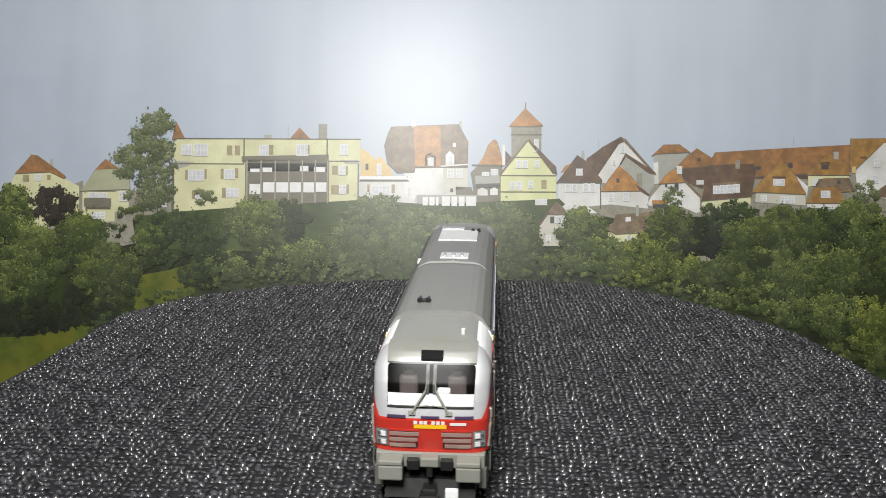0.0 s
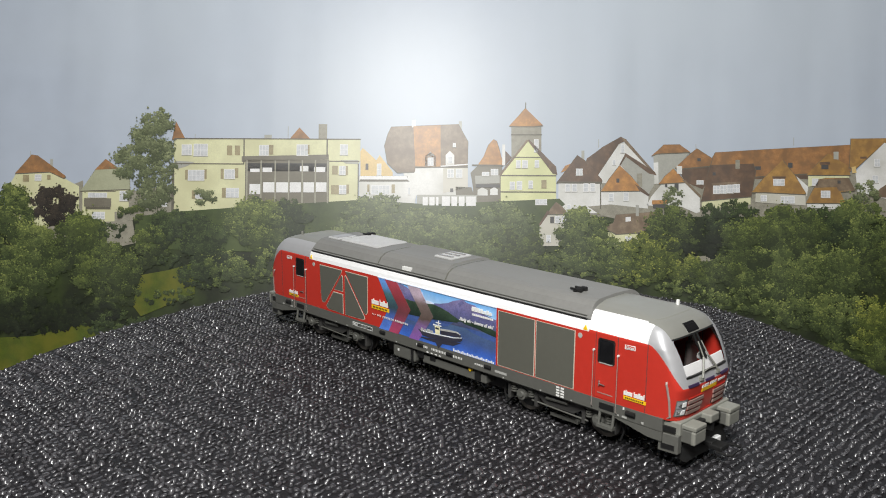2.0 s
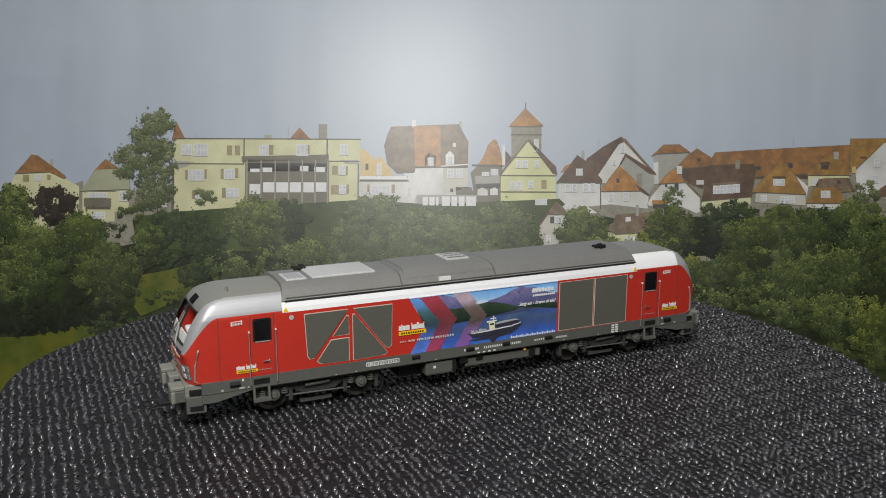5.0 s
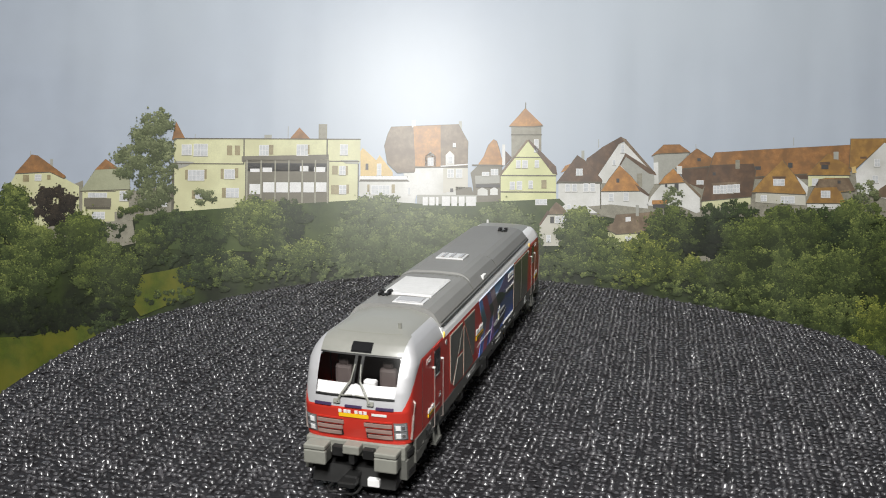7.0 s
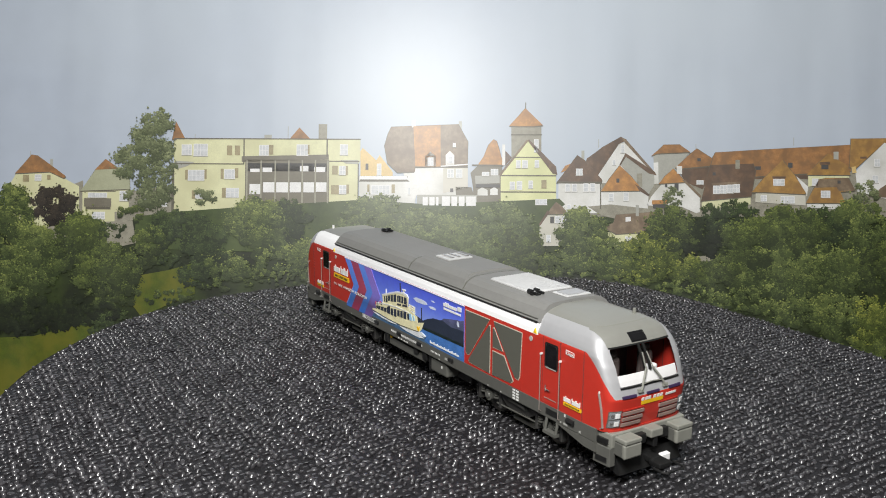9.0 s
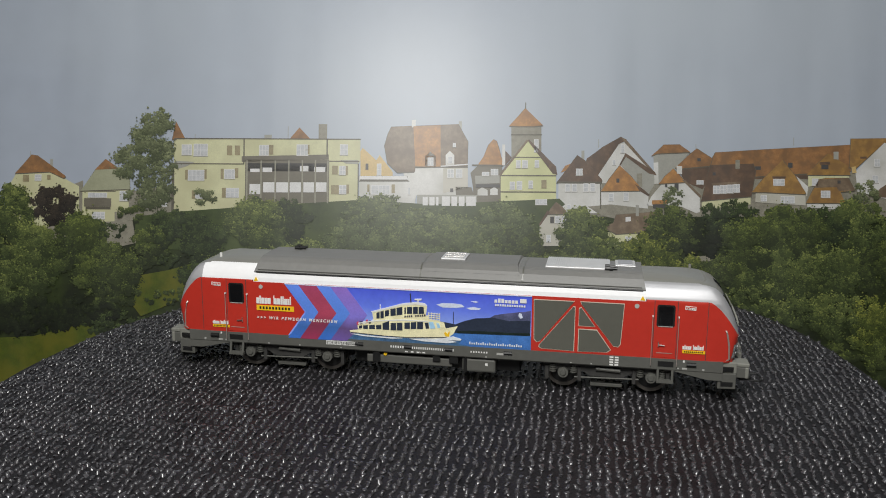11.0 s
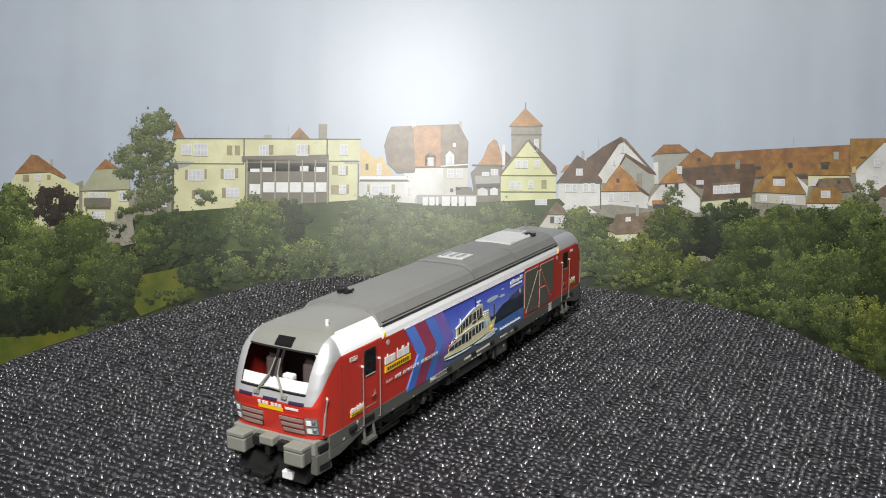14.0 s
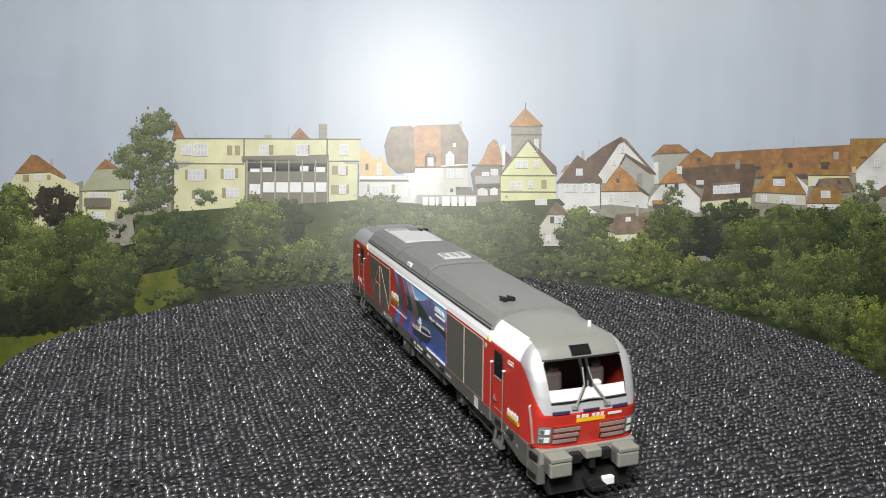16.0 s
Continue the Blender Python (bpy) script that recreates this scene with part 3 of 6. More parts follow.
house("yellow printed gabled house with dark timber bands", [(32.6, 173.8), (32.5, 192.5), (50.7, 216.4), (70.6, 193.5), (70.7, 172.4)], M_YELLOW, 4.5,
      panes=[(43.0, 197.3, 46.1, 202.7), (47.2, 197.3, 51.1, 202.7), (55.8, 197.7, 58.9, 202.8), (38.7, 182.4, 42.3, 187.9), (43.4, 182.4, 47.3, 188.3), (51.6, 183.3, 54.7, 188.7), (56.3, 172.0, 64.4, 175.9)],
      shutters=[(60.5, 183.3, 64.0, 189.1)], trims=[(32.5, 191.7, 70.6, 192.5), (32.5, 180.4, 70.6, 181.2), (41.0, 204.4, 60.4, 205.0)],
      more=[([(31.7, 190.9), (31.7, 193.3), (50.3, 216.8), (51.8, 216.8), (51.1, 215.6)], M_ROOFG, "left_verge"), ([(51.1, 216.0), (51.8, 217.2), (70.6, 198.2), (71.4, 192.7), (68.3, 193.5)], M_ROOFB, "right_verge")])
house("white printed house with a steep brown roof", [(72.2, 166.2), (72.2, 188.0), (101.7, 188.2), (101.7, 166.4)], M_WHITE, 5,
      [(71.0, 187.6), (85.3, 206.4), (90.4, 202.6), (102.1, 189.7), (101.7, 187.4)], M_ROOFB, panes=[(84.2, 192.4, 88.8, 197.1), (76.8, 181.1, 80.3, 186.5), (81.5, 181.1, 85.0, 186.5), (89.3, 181.1, 92.8, 187.0), (93.9, 181.2, 97.4, 187.0), (78.0, 169.0, 80.8, 172.5)],
      trims=[(71.0, 187.4, 102.1, 188.2), (100.7, 169.5, 101.5, 187.4)])
ink("chimney", rect((88.0, 200.6, 90.0, 209.6)), M_GREYWALL, backdrop, 4)
ink("printed_roof", [(73.7, 194.3), (76.8, 199.0), (83.0, 201.4), (80.7, 196.7)], M_ROOFO, backdrop, 4, "orange roof between two gables")
house("long printed barn with an orange tiled roof", [(178.7, 197.8), (271.7, 203.5), (272.0, 194.4), (243.9, 190.8), (207.4, 190.6)], M_ROOFB, 2.6,
      [(177.5, 204.1), (179.9, 208.7), (212.7, 210.9), (237.4, 212.4), (272.1, 214.4), (272.7, 196.5), (243.9, 194.6), (207.4, 192.3), (203.9, 200.0), (175.7, 199.5)], M_ROOF, dark=[(206.7, 196.9, 210.9, 199.3), (229.5, 198.4, 232.6, 201.9)])
house("white printed gable with a long brown roof", [(113.6, 214.6), (118.5, 215.7), (129.0, 203.1), (138.1, 195.5), (138.4, 186.7), (100.2, 187.2), (99.0, 192.8)], M_WHITE, 3.4,
      [(91.5, 204.0), (102.8, 212.1), (114.7, 219.2), (118.9, 217.1), (113.3, 213.9), (99.3, 192.8), (91.5, 198.2)], M_ROOFB, panes=[(115.0, 208.0, 117.6, 214.0), (109.3, 199.5, 111.5, 203.4)],
      more=[([(115.4, 219.0), (118.9, 217.1), (138.4, 194.8), (137.4, 193.7), (117.8, 215.0)], M_ROOFG, "verge")])
house("grey printed gable beside the long roof", [(118.2, 206.2), (134.2, 194.4), (138.4, 192.7), (137.4, 185.3), (134.2, 180.0), (127.3, 185.2), (115.0, 199.6)], M_GREYWALL, 4.2,
      more=[([(118.2, 208.0), (138.4, 195.1), (139.5, 192.7), (134.2, 194.0), (118.5, 205.5), (114.7, 199.2), (114.0, 199.9)], M_ROOFB, "verge"), ([(125.9, 194.0), (129.7, 194.0), (129.7, 184.9), (125.9, 184.9)], M_STONE, "chimney")])
house("white printed cottage with a bright orange roof", [(101.8, 181.6), (127.3, 182.1), (134.2, 179.7), (133.2, 166.7), (109.0, 167.3), (101.1, 172.8)], M_WHITE, 5.5,
      [(101.4, 181.6), (107.0, 190.0), (114.3, 199.5), (122.0, 191.9), (129.0, 183.8), (127.6, 182.1)], M_ROOFO, panes=[(106.7, 174.6, 110.2, 180.2), (116.8, 175.0, 120.3, 180.8)], dark=[(111.9, 187.6, 114.0, 190.4)],
      more=[([(124.8, 186.6), (129.4, 183.9), (134.9, 179.3), (133.9, 178.3), (127.6, 182.1)], M_ROOFB, "side_roof")])
house("square grey printed tower house with hipped orange roof", [(137.4, 206.3), (140.9, 207.8), (162.5, 208.6), (153.4, 198.3), (152.5, 187.5), (138.1, 186.7)], M_GREYWALL, 3.6,
      [(136.0, 206.2), (144.7, 213.9), (155.2, 214.1), (162.8, 208.9), (140.5, 207.8)], M_ROOF,
      more=[([(137.4, 201.4), (140.7, 201.8), (140.9, 187.1), (138.2, 186.7)], M_WHITE, "pale_wall")])
house("printed house with ochre tiled gable roof", [(153.4, 198.0), (176.1, 199.9), (174.3, 189.0), (171.2, 183.4), (159.3, 188.2)], M_ROOFB, 4.2,
      [(152.4, 198.3), (162.1, 207.2), (167.0, 211.4), (177.8, 204.4), (176.1, 199.5), (153.8, 197.3)], M_ROOF, panes=[(166.8, 186.7, 171.7, 189.5)], dark=[(167.4, 202.6, 169.8, 204.7)])
house("white printed gable with small orange roof", [(143.0, 186.7), (158.3, 188.0), (169.1, 178.5), (169.1, 167.6), (166.4, 166.9), (156.9, 171.1), (132.8, 172.0), (136.0, 178.3)], M_WHITE, 5.5,
      [(140.9, 186.9), (145.4, 192.3), (150.8, 197.3), (155.2, 193.1), (159.3, 188.2)], M_ROOFO, dark=[(151.7, 182.2, 154.5, 187.1), (145.2, 184.6, 146.8, 187.1)],
      more=[([(156.9, 189.6), (159.5, 189.3), (170.3, 178.5), (169.1, 177.4)], M_ROOFG, "verge"), ([(136.3, 175.5), (146.8, 175.9), (146.8, 173.1), (136.3, 172.7)], M_ROOFO, "porch_roof"), ([(137.0, 172.7), (146.1, 172.9), (146.1, 170.3), (137.0, 170.1)], M_PANED, "porch_shade"), ([(153.1, 199.4), (156.9, 199.1), (156.9, 193.5), (153.4, 194.1)], M_WHITE, "chimney")])
house("printed house with a steep dark brown roof and dormer row", [(170.5, 175.7), (203.9, 178.7), (203.8, 173.1), (170.5, 169.7)], M_CREAM, 5,
      [(170.1, 175.3), (172.9, 187.2), (176.4, 199.9), (205.7, 201.1), (207.4, 196.2), (204.2, 178.7)], M_ROOFB, panes=[(178.1, 180.3, 182.7, 185.9), (182.8, 180.5, 187.4, 186.3), (187.5, 180.8, 191.9, 186.6), (192.0, 181.2, 196.4, 187.0)], dark=[(177.8, 192.9, 179.9, 195.0)],
      more=[([(193.5, 203.6), (196.5, 203.7), (196.4, 197.5), (193.5, 197.5)], M_STONE, "chimney"), ([(177.1, 187.6), (196.9, 188.8), (196.9, 187.2), (177.4, 185.9)], M_ROOFG, "dormer_roof")])
house("printed house with an ochre gable roof and white windows", [(207.3, 181.1), (241.2, 180.6), (241.4, 172.6), (212.5, 174.2), (207.0, 174.8)], M_STONEW, 6,
      [(204.4, 181.5), (212.6, 191.0), (225.7, 203.6), (233.8, 193.5), (241.7, 181.0), (240.4, 180.3), (214.3, 181.5)], M_ROOFC, panes=[(219.2, 186.1, 227.0, 190.7), (224.2, 173.9, 233.8, 178.8), (210.5, 175.2, 214.8, 179.4)],
      more=[([(218.5, 192.4), (227.9, 192.4), (227.5, 190.9), (218.9, 190.8)], M_ROOFB, "dormer_roof")])
house("white printed wall between two roofs", [(235.2, 192.8), (243.2, 185.5), (242.4, 178.9), (237.9, 185.5)], M_WHITE, 4.6)
house("printed house with a hipped ochre roof and dormer", [(243.2, 193.2), (271.3, 193.7), (271.0, 189.9), (243.2, 185.5)], M_CREAM, 5,
      [(242.2, 193.6), (249.1, 200.9), (257.0, 208.3), (261.0, 205.9), (270.3, 200.0), (272.0, 193.7)], M_ROOFC, panes=[(245.6, 186.2, 250.0, 191.1)], dark=[(252.1, 197.5, 257.0, 200.6)],
      more=[([(250.9, 202.4), (257.8, 202.7), (258.2, 200.8), (251.2, 200.6)], M_ROOFB, "dormer_roof"), ([(260.5, 209.6), (264.0, 209.6), (263.9, 204.2), (260.6, 204.5)], M_GREYWALL, "chimney")])
house("printed cottage with a brown mansard roof", [(242.1, 174.3), (267.4, 174.1), (266.3, 169.6), (242.4, 171.2)], M_WHITE, 6.5,
      [(241.5, 174.3), (247.0, 184.5), (250.5, 190.5), (256.0, 191.5), (270.6, 191.6), (275.1, 183.2), (265.0, 182.1), (268.4, 174.3)], M_ROOFC, panes=[(251.6, 178.0, 258.1, 182.8)], dark=[(263.0, 187.7, 265.1, 189.8)],
      more=[([(247.0, 184.7), (250.5, 190.5), (270.6, 191.6), (275.1, 183.2), (264.0, 182.5), (262.3, 185.3)], M_ROOFG, "upper_roof")])
house("white printed gable house with ochre roof", [(275.5, 195.7), (283.0, 203.9), (295.3, 215.9), (297.9, 215.5), (297.6, 177.1), (276.8, 182.2)], M_WHITE, 5.2,
      [(271.4, 199.0), (272.5, 218.6), (297.9, 219.0), (297.9, 215.9), (295.1, 215.9), (283.6, 205.3), (275.5, 197.9)], M_ROOFC, panes=[(288.2, 199.4, 292.2, 204.8), (286.7, 188.2, 290.9, 193.5)],
      more=[([(278.7, 206.3), (283.2, 206.4), (283.2, 205.0), (278.7, 204.9)], M_ROOFB, "dormer"), ([(272.7, 199.0), (275.5, 199.7), (276.2, 195.1), (273.4, 194.8)], M_OCHRE, "gable_end")])
ink("printed_roof", [(286.8, 178.8), (292.4, 184.7), (298.0, 188.3), (297.9, 178.1)], M_ROOFG, backdrop, 6.2, "brown roof at the edge of the town")
house("small printed garden house with hipped brown roof", [(59.4, 159.0), (64.5, 166.0), (78.1, 166.0), (77.7, 154.2), (75.4, 143.8), (59.1, 143.7)], M_STONEW, 6,
      [(64.2, 165.6), (67.3, 169.8), (70.8, 174.0), (74.6, 170.9), (78.8, 166.0)], M_ROOFG, panes=[(69.8, 159.4, 73.6, 164.3), (74.3, 159.4, 77.7, 164.3), (63.9, 146.2, 67.0, 151.4)], dark=[(66.6, 159.4, 69.2, 163.9)], more=[([(58.7, 158.3), (64.9, 168.4), (66.3, 167.0), (59.7, 157.6)], M_ROOFB, "verge")])
house("printed cottage with a dark slate roof below the town wall", [(104.6, 153.6), (111.6, 152.8), (126.4, 153.0), (127.3, 144.0), (111.6, 143.2), (104.6, 145.8)], M_CREAM, 6,
      [(109.8, 159.8), (111.9, 165.5), (127.3, 166.7), (142.9, 168.2), (141.2, 159.9), (127.3, 153.4), (111.9, 152.3), (102.9, 157.1)], M_ROOFG, panes=[(117.9, 145.7, 122.4, 150.6)],
      more=[([(118.2, 163.8), (121.7, 164.2), (122.0, 161.1), (118.2, 160.7)], M_PANE, "skylight"), ([(125.2, 172.3), (127.3, 172.3), (127.3, 164.6), (125.2, 164.6)], M_GREYWALL, "chimney")])
ink("printed_town_wall", [(101.7, 164.8), (92.4, 171.0), (107.9, 172.6), (142.0, 168.9), (142.0, 165.1), (111.8, 162.6)], M_STONE, backdrop, 5.8, "grey stone retaining wall")

for r in ((99.7, 211.6, 100.1, 217.8), (233.4, 213.8, 233.8, 219.3), (-114.7, 216.8, -114.3, 225.4), (-293.4, 204.1, -293.0, 207.3), (-179.2, 216.1, -178.8, 219.6), (166.4, 210.4, 166.8, 214.3)):
    ink("aerial", rect(r), M_GREYWALL, backdrop, 2)

# shaded walls seen between the houses
ink("printed_far_walls", [(91.5, 197.3), (137.7, 186.7), (176.1, 197.8), (243.9, 190.8), (272.7, 195.6), (298.0, 186.2), (297.8, 165.2), (91.5, 164.0)], M_STONE, backdrop, 1.6, "grey walls between the houses")
ink("printed_far_walls", [(-265.1, 183.7), (-256.3, 187.2), (-256.2, 180.2), (-215.9, 180.4), (-193.2, 184.9), (-192.9, 163.1), (-261.1, 155.7)], M_STONE, backdrop, 1.4, "grey walls between the houses")

# hillside, lawns and walls
ink("printed_hillside", [(-376.6, 155.0), (-313.8, 163.2), (-258.8, 163.5), (-219.5, 160.6), (-149.1, 171.2), (-63.2, 174.0), (-24.2, 171.9), (38.0, 176.1), (73.0, 170.9), (111.8, 165.7), (169.9, 173.0), (243.3, 173.4), (296.5, 180.3), (370.3, 180.7), (368.5, 5.7), (-388.7, -0.8)],
    M_UNDER, backdrop, 1.2, "dark green wooded slope")
ink("printed_bank", [(-219.5, 162.2), (-196.1, 165.5), (-141.3, 169.7), (-63.2, 174.8), (-16.4, 171.9), (73.0, 176.3), (76.9, 172.5), (59.4, 157.6), (61.5, 134.3), (-219.2, 140.3)], M_BANK, backdrop, 5.7, "shaded green bank under the houses")
ink("printed_lawn", [(-220.5, 101.3), (-215.0, 122.0), (-195.5, 125.6), (-177.9, 130.8), (-177.6, 109.4), (-214.5, 93.6)], M_GRASS, backdrop, 7.0, "sunlit lawn between trees")
ink("printed_lawn", [(-335.6, 77.2), (-288.6, 79.5), (-257.4, 87.5), (-183.0, 78.3), (-182.2, 16.4), (-334.3, 15.1)], M_GRASS, backdrop, 7.0, "sunlit lawn at the foot of the slope")
ink("printed_stone_wall", [(-294.0, 153.5), (-274.4, 155.6), (-250.8, 157.7), (-221.4, 159.8), (-218.5, 144.2), (-234.8, 140.2), (-289.9, 145.7)], M_STONE, backdrop, 7.1, "rough grey stone garden wall")
ink("printed_stone_wall", [(164.0, 136.9), (177.5, 138.1), (177.5, 134.2), (164.0, 132.6)], M_STONE, backdrop, 7.1)


def crown(cx, cz, rx, rz, tone, layer=8.0, density=1.0):
    """A printed tree: a dark ragged mass with lobes of small leaf clumps, light from above and shade below put into the
    inks.
    """
    rng = random.Random(round(cx * 13 + cz * 7))
    bm = bmesh.new()
    y0 = SHEET - 0.12 * layer

    def clump(x, z, r, y, mat):
        n = rng.choice((5, 6, 7))
        a0, squash = rng.random() * 6.28, rng.uniform(0.55, 1.0)
        vs = []
        for k in range(n):
            a = a0 - 2 * math.pi * k / n
            q = r * rng.uniform(0.55, 1.25)
            vs.append(bm.verts.new((x + q * math.cos(a), y, z + q * squash * math.sin(a))))
        f = bm.faces.new(vs)
        f.normal_update()
        if f.normal.y > 0:
            f.normal_flip()
        f.material_index = mat

    lobes = []
    small = min(rx, rz)
    for i in range(max(14, int(rx * rz / 5.5))):
        a, q = rng.random() * 6.283, math.sqrt(rng.random())
        lobes.append((cx + rx * 0.9 * q * math.cos(a), cz + rz * 0.9 * q * math.sin(a), rng.uniform(0.10, 0.26) * small + 0.5, rng.gauss(0, 0.28)))
    rng.shuffle(lobes)

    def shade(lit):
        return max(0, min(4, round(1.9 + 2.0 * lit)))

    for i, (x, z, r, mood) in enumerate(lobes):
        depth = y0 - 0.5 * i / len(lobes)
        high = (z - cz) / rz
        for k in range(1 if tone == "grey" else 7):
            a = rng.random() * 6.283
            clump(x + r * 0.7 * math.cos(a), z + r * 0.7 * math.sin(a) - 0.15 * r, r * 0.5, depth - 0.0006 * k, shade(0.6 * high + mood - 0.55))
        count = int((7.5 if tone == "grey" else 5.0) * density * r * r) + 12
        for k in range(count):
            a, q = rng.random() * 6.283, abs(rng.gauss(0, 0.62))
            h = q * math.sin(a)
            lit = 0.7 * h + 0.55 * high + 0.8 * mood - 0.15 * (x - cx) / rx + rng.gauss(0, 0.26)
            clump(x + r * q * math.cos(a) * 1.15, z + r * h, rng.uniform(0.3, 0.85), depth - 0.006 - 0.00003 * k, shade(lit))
    words = {"mid": "green", "light": "light green", "dark": "dark green", "deep": "deeply shaded", "yellow": "yellow-green", "grey": "grey-green", "purple": "dark purple", "soft": "soft green"}[tone]
    part("printed_tree", bm, LEAVES[tone], backdrop, words + " leafy printed tree")


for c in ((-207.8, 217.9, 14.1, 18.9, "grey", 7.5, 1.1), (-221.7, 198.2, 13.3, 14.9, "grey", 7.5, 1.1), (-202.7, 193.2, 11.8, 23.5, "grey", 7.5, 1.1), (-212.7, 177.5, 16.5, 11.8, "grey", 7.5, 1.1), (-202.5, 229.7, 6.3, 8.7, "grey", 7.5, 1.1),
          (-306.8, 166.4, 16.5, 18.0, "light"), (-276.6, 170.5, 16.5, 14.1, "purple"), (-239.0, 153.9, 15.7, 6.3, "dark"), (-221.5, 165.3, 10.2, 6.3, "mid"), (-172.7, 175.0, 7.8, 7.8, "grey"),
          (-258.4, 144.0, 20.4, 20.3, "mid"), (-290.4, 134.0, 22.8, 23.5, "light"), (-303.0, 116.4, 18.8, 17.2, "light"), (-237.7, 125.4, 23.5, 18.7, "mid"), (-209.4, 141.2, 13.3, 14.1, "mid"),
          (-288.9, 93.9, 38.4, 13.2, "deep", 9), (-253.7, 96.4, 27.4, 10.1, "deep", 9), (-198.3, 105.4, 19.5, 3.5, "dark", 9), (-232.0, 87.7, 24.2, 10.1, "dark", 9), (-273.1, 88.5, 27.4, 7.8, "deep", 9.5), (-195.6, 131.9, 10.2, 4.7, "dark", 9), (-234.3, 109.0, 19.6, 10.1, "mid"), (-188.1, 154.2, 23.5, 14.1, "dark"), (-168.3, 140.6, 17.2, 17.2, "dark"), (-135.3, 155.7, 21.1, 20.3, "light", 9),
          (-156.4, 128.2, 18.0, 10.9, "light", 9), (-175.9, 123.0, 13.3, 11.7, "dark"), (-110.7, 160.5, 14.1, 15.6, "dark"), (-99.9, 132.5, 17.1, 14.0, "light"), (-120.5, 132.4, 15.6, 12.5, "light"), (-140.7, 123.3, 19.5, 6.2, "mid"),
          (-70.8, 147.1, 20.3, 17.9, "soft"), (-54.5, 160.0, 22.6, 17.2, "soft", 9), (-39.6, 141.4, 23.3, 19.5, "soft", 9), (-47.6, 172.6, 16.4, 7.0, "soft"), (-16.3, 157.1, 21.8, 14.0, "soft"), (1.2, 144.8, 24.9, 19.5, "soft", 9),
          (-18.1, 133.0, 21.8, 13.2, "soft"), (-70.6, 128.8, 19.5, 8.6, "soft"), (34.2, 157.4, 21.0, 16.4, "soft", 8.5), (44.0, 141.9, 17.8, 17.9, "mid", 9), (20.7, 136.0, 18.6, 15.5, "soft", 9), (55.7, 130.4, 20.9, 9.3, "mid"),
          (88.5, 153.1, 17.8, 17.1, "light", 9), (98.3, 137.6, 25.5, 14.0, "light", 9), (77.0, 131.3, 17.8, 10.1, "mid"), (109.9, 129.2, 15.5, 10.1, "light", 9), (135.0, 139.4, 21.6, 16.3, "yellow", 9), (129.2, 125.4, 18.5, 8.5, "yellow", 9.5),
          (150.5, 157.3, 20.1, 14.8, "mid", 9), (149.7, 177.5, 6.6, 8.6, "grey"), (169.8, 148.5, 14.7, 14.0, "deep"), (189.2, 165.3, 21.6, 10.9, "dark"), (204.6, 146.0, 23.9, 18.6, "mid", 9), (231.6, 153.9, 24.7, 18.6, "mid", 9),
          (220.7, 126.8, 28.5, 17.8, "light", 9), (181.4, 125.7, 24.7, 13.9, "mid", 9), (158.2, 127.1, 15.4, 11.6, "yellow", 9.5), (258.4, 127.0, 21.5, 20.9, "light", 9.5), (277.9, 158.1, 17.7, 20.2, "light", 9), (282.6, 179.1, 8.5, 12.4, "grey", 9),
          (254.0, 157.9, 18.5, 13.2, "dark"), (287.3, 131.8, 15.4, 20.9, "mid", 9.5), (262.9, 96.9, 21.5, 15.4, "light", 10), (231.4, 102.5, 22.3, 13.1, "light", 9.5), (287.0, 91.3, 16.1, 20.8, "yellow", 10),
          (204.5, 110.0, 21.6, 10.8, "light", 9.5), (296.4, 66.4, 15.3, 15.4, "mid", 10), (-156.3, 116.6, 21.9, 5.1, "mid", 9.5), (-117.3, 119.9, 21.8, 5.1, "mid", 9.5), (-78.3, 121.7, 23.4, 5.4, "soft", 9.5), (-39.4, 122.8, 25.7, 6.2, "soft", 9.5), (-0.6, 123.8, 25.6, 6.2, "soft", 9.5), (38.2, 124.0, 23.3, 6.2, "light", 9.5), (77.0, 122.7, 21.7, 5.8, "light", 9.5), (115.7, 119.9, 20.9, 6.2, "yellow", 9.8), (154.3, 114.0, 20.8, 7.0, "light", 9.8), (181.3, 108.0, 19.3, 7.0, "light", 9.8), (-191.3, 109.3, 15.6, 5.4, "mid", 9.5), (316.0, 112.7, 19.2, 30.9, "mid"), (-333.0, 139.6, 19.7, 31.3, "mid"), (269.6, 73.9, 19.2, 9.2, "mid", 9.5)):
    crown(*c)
# ---- the model locomotive, in millimetres about its middle ----
loco = tagged(empty("model_locomotive"), "red and grey model diesel locomotive with lake murals", "model locomotive")
loco.scale = (0.993, 1.006, 1.01)
HALF = 16.3
LOW, REDTOP = 15.8, 36.5
CABX = 76.0
NOSE = ((15.4, 108.3), (19, 109.1), (25, 109.9), (27, 109.3), (30, 108.3), (34, 106.6), (38, 104.2), (40, 102.8), (41.5, 101.3), (43, 98.3), (44.0, 94.0), (44.8, 86.0))
WIDE = ((15.4, 16.3), (36.5, 16.3), (38.0, 15.9), (39.5, 15.2), (41.0, 14.3), (42.4, 12.9), (43.7, 10.4), (44.8, 5.5))


def lerp(table, z):
    for (a, p), (b, q) in zip(table, table[1:]):
        if z <= b:
            return p + (q - p) * max(0, z - a) / (b - a)
    return table[-1][1]


BULGE = 5.0
POWER = 4.0


def nose_x(y, z):
    """How far forward the cab's skin lies at a height and a place across."""
    w = lerp(WIDE, z)
    q = min(1.0, abs(y) / w)
    return lerp(NOSE, z) - BULGE + BULGE * (1 - q ** POWER) ** (1 / POWER)


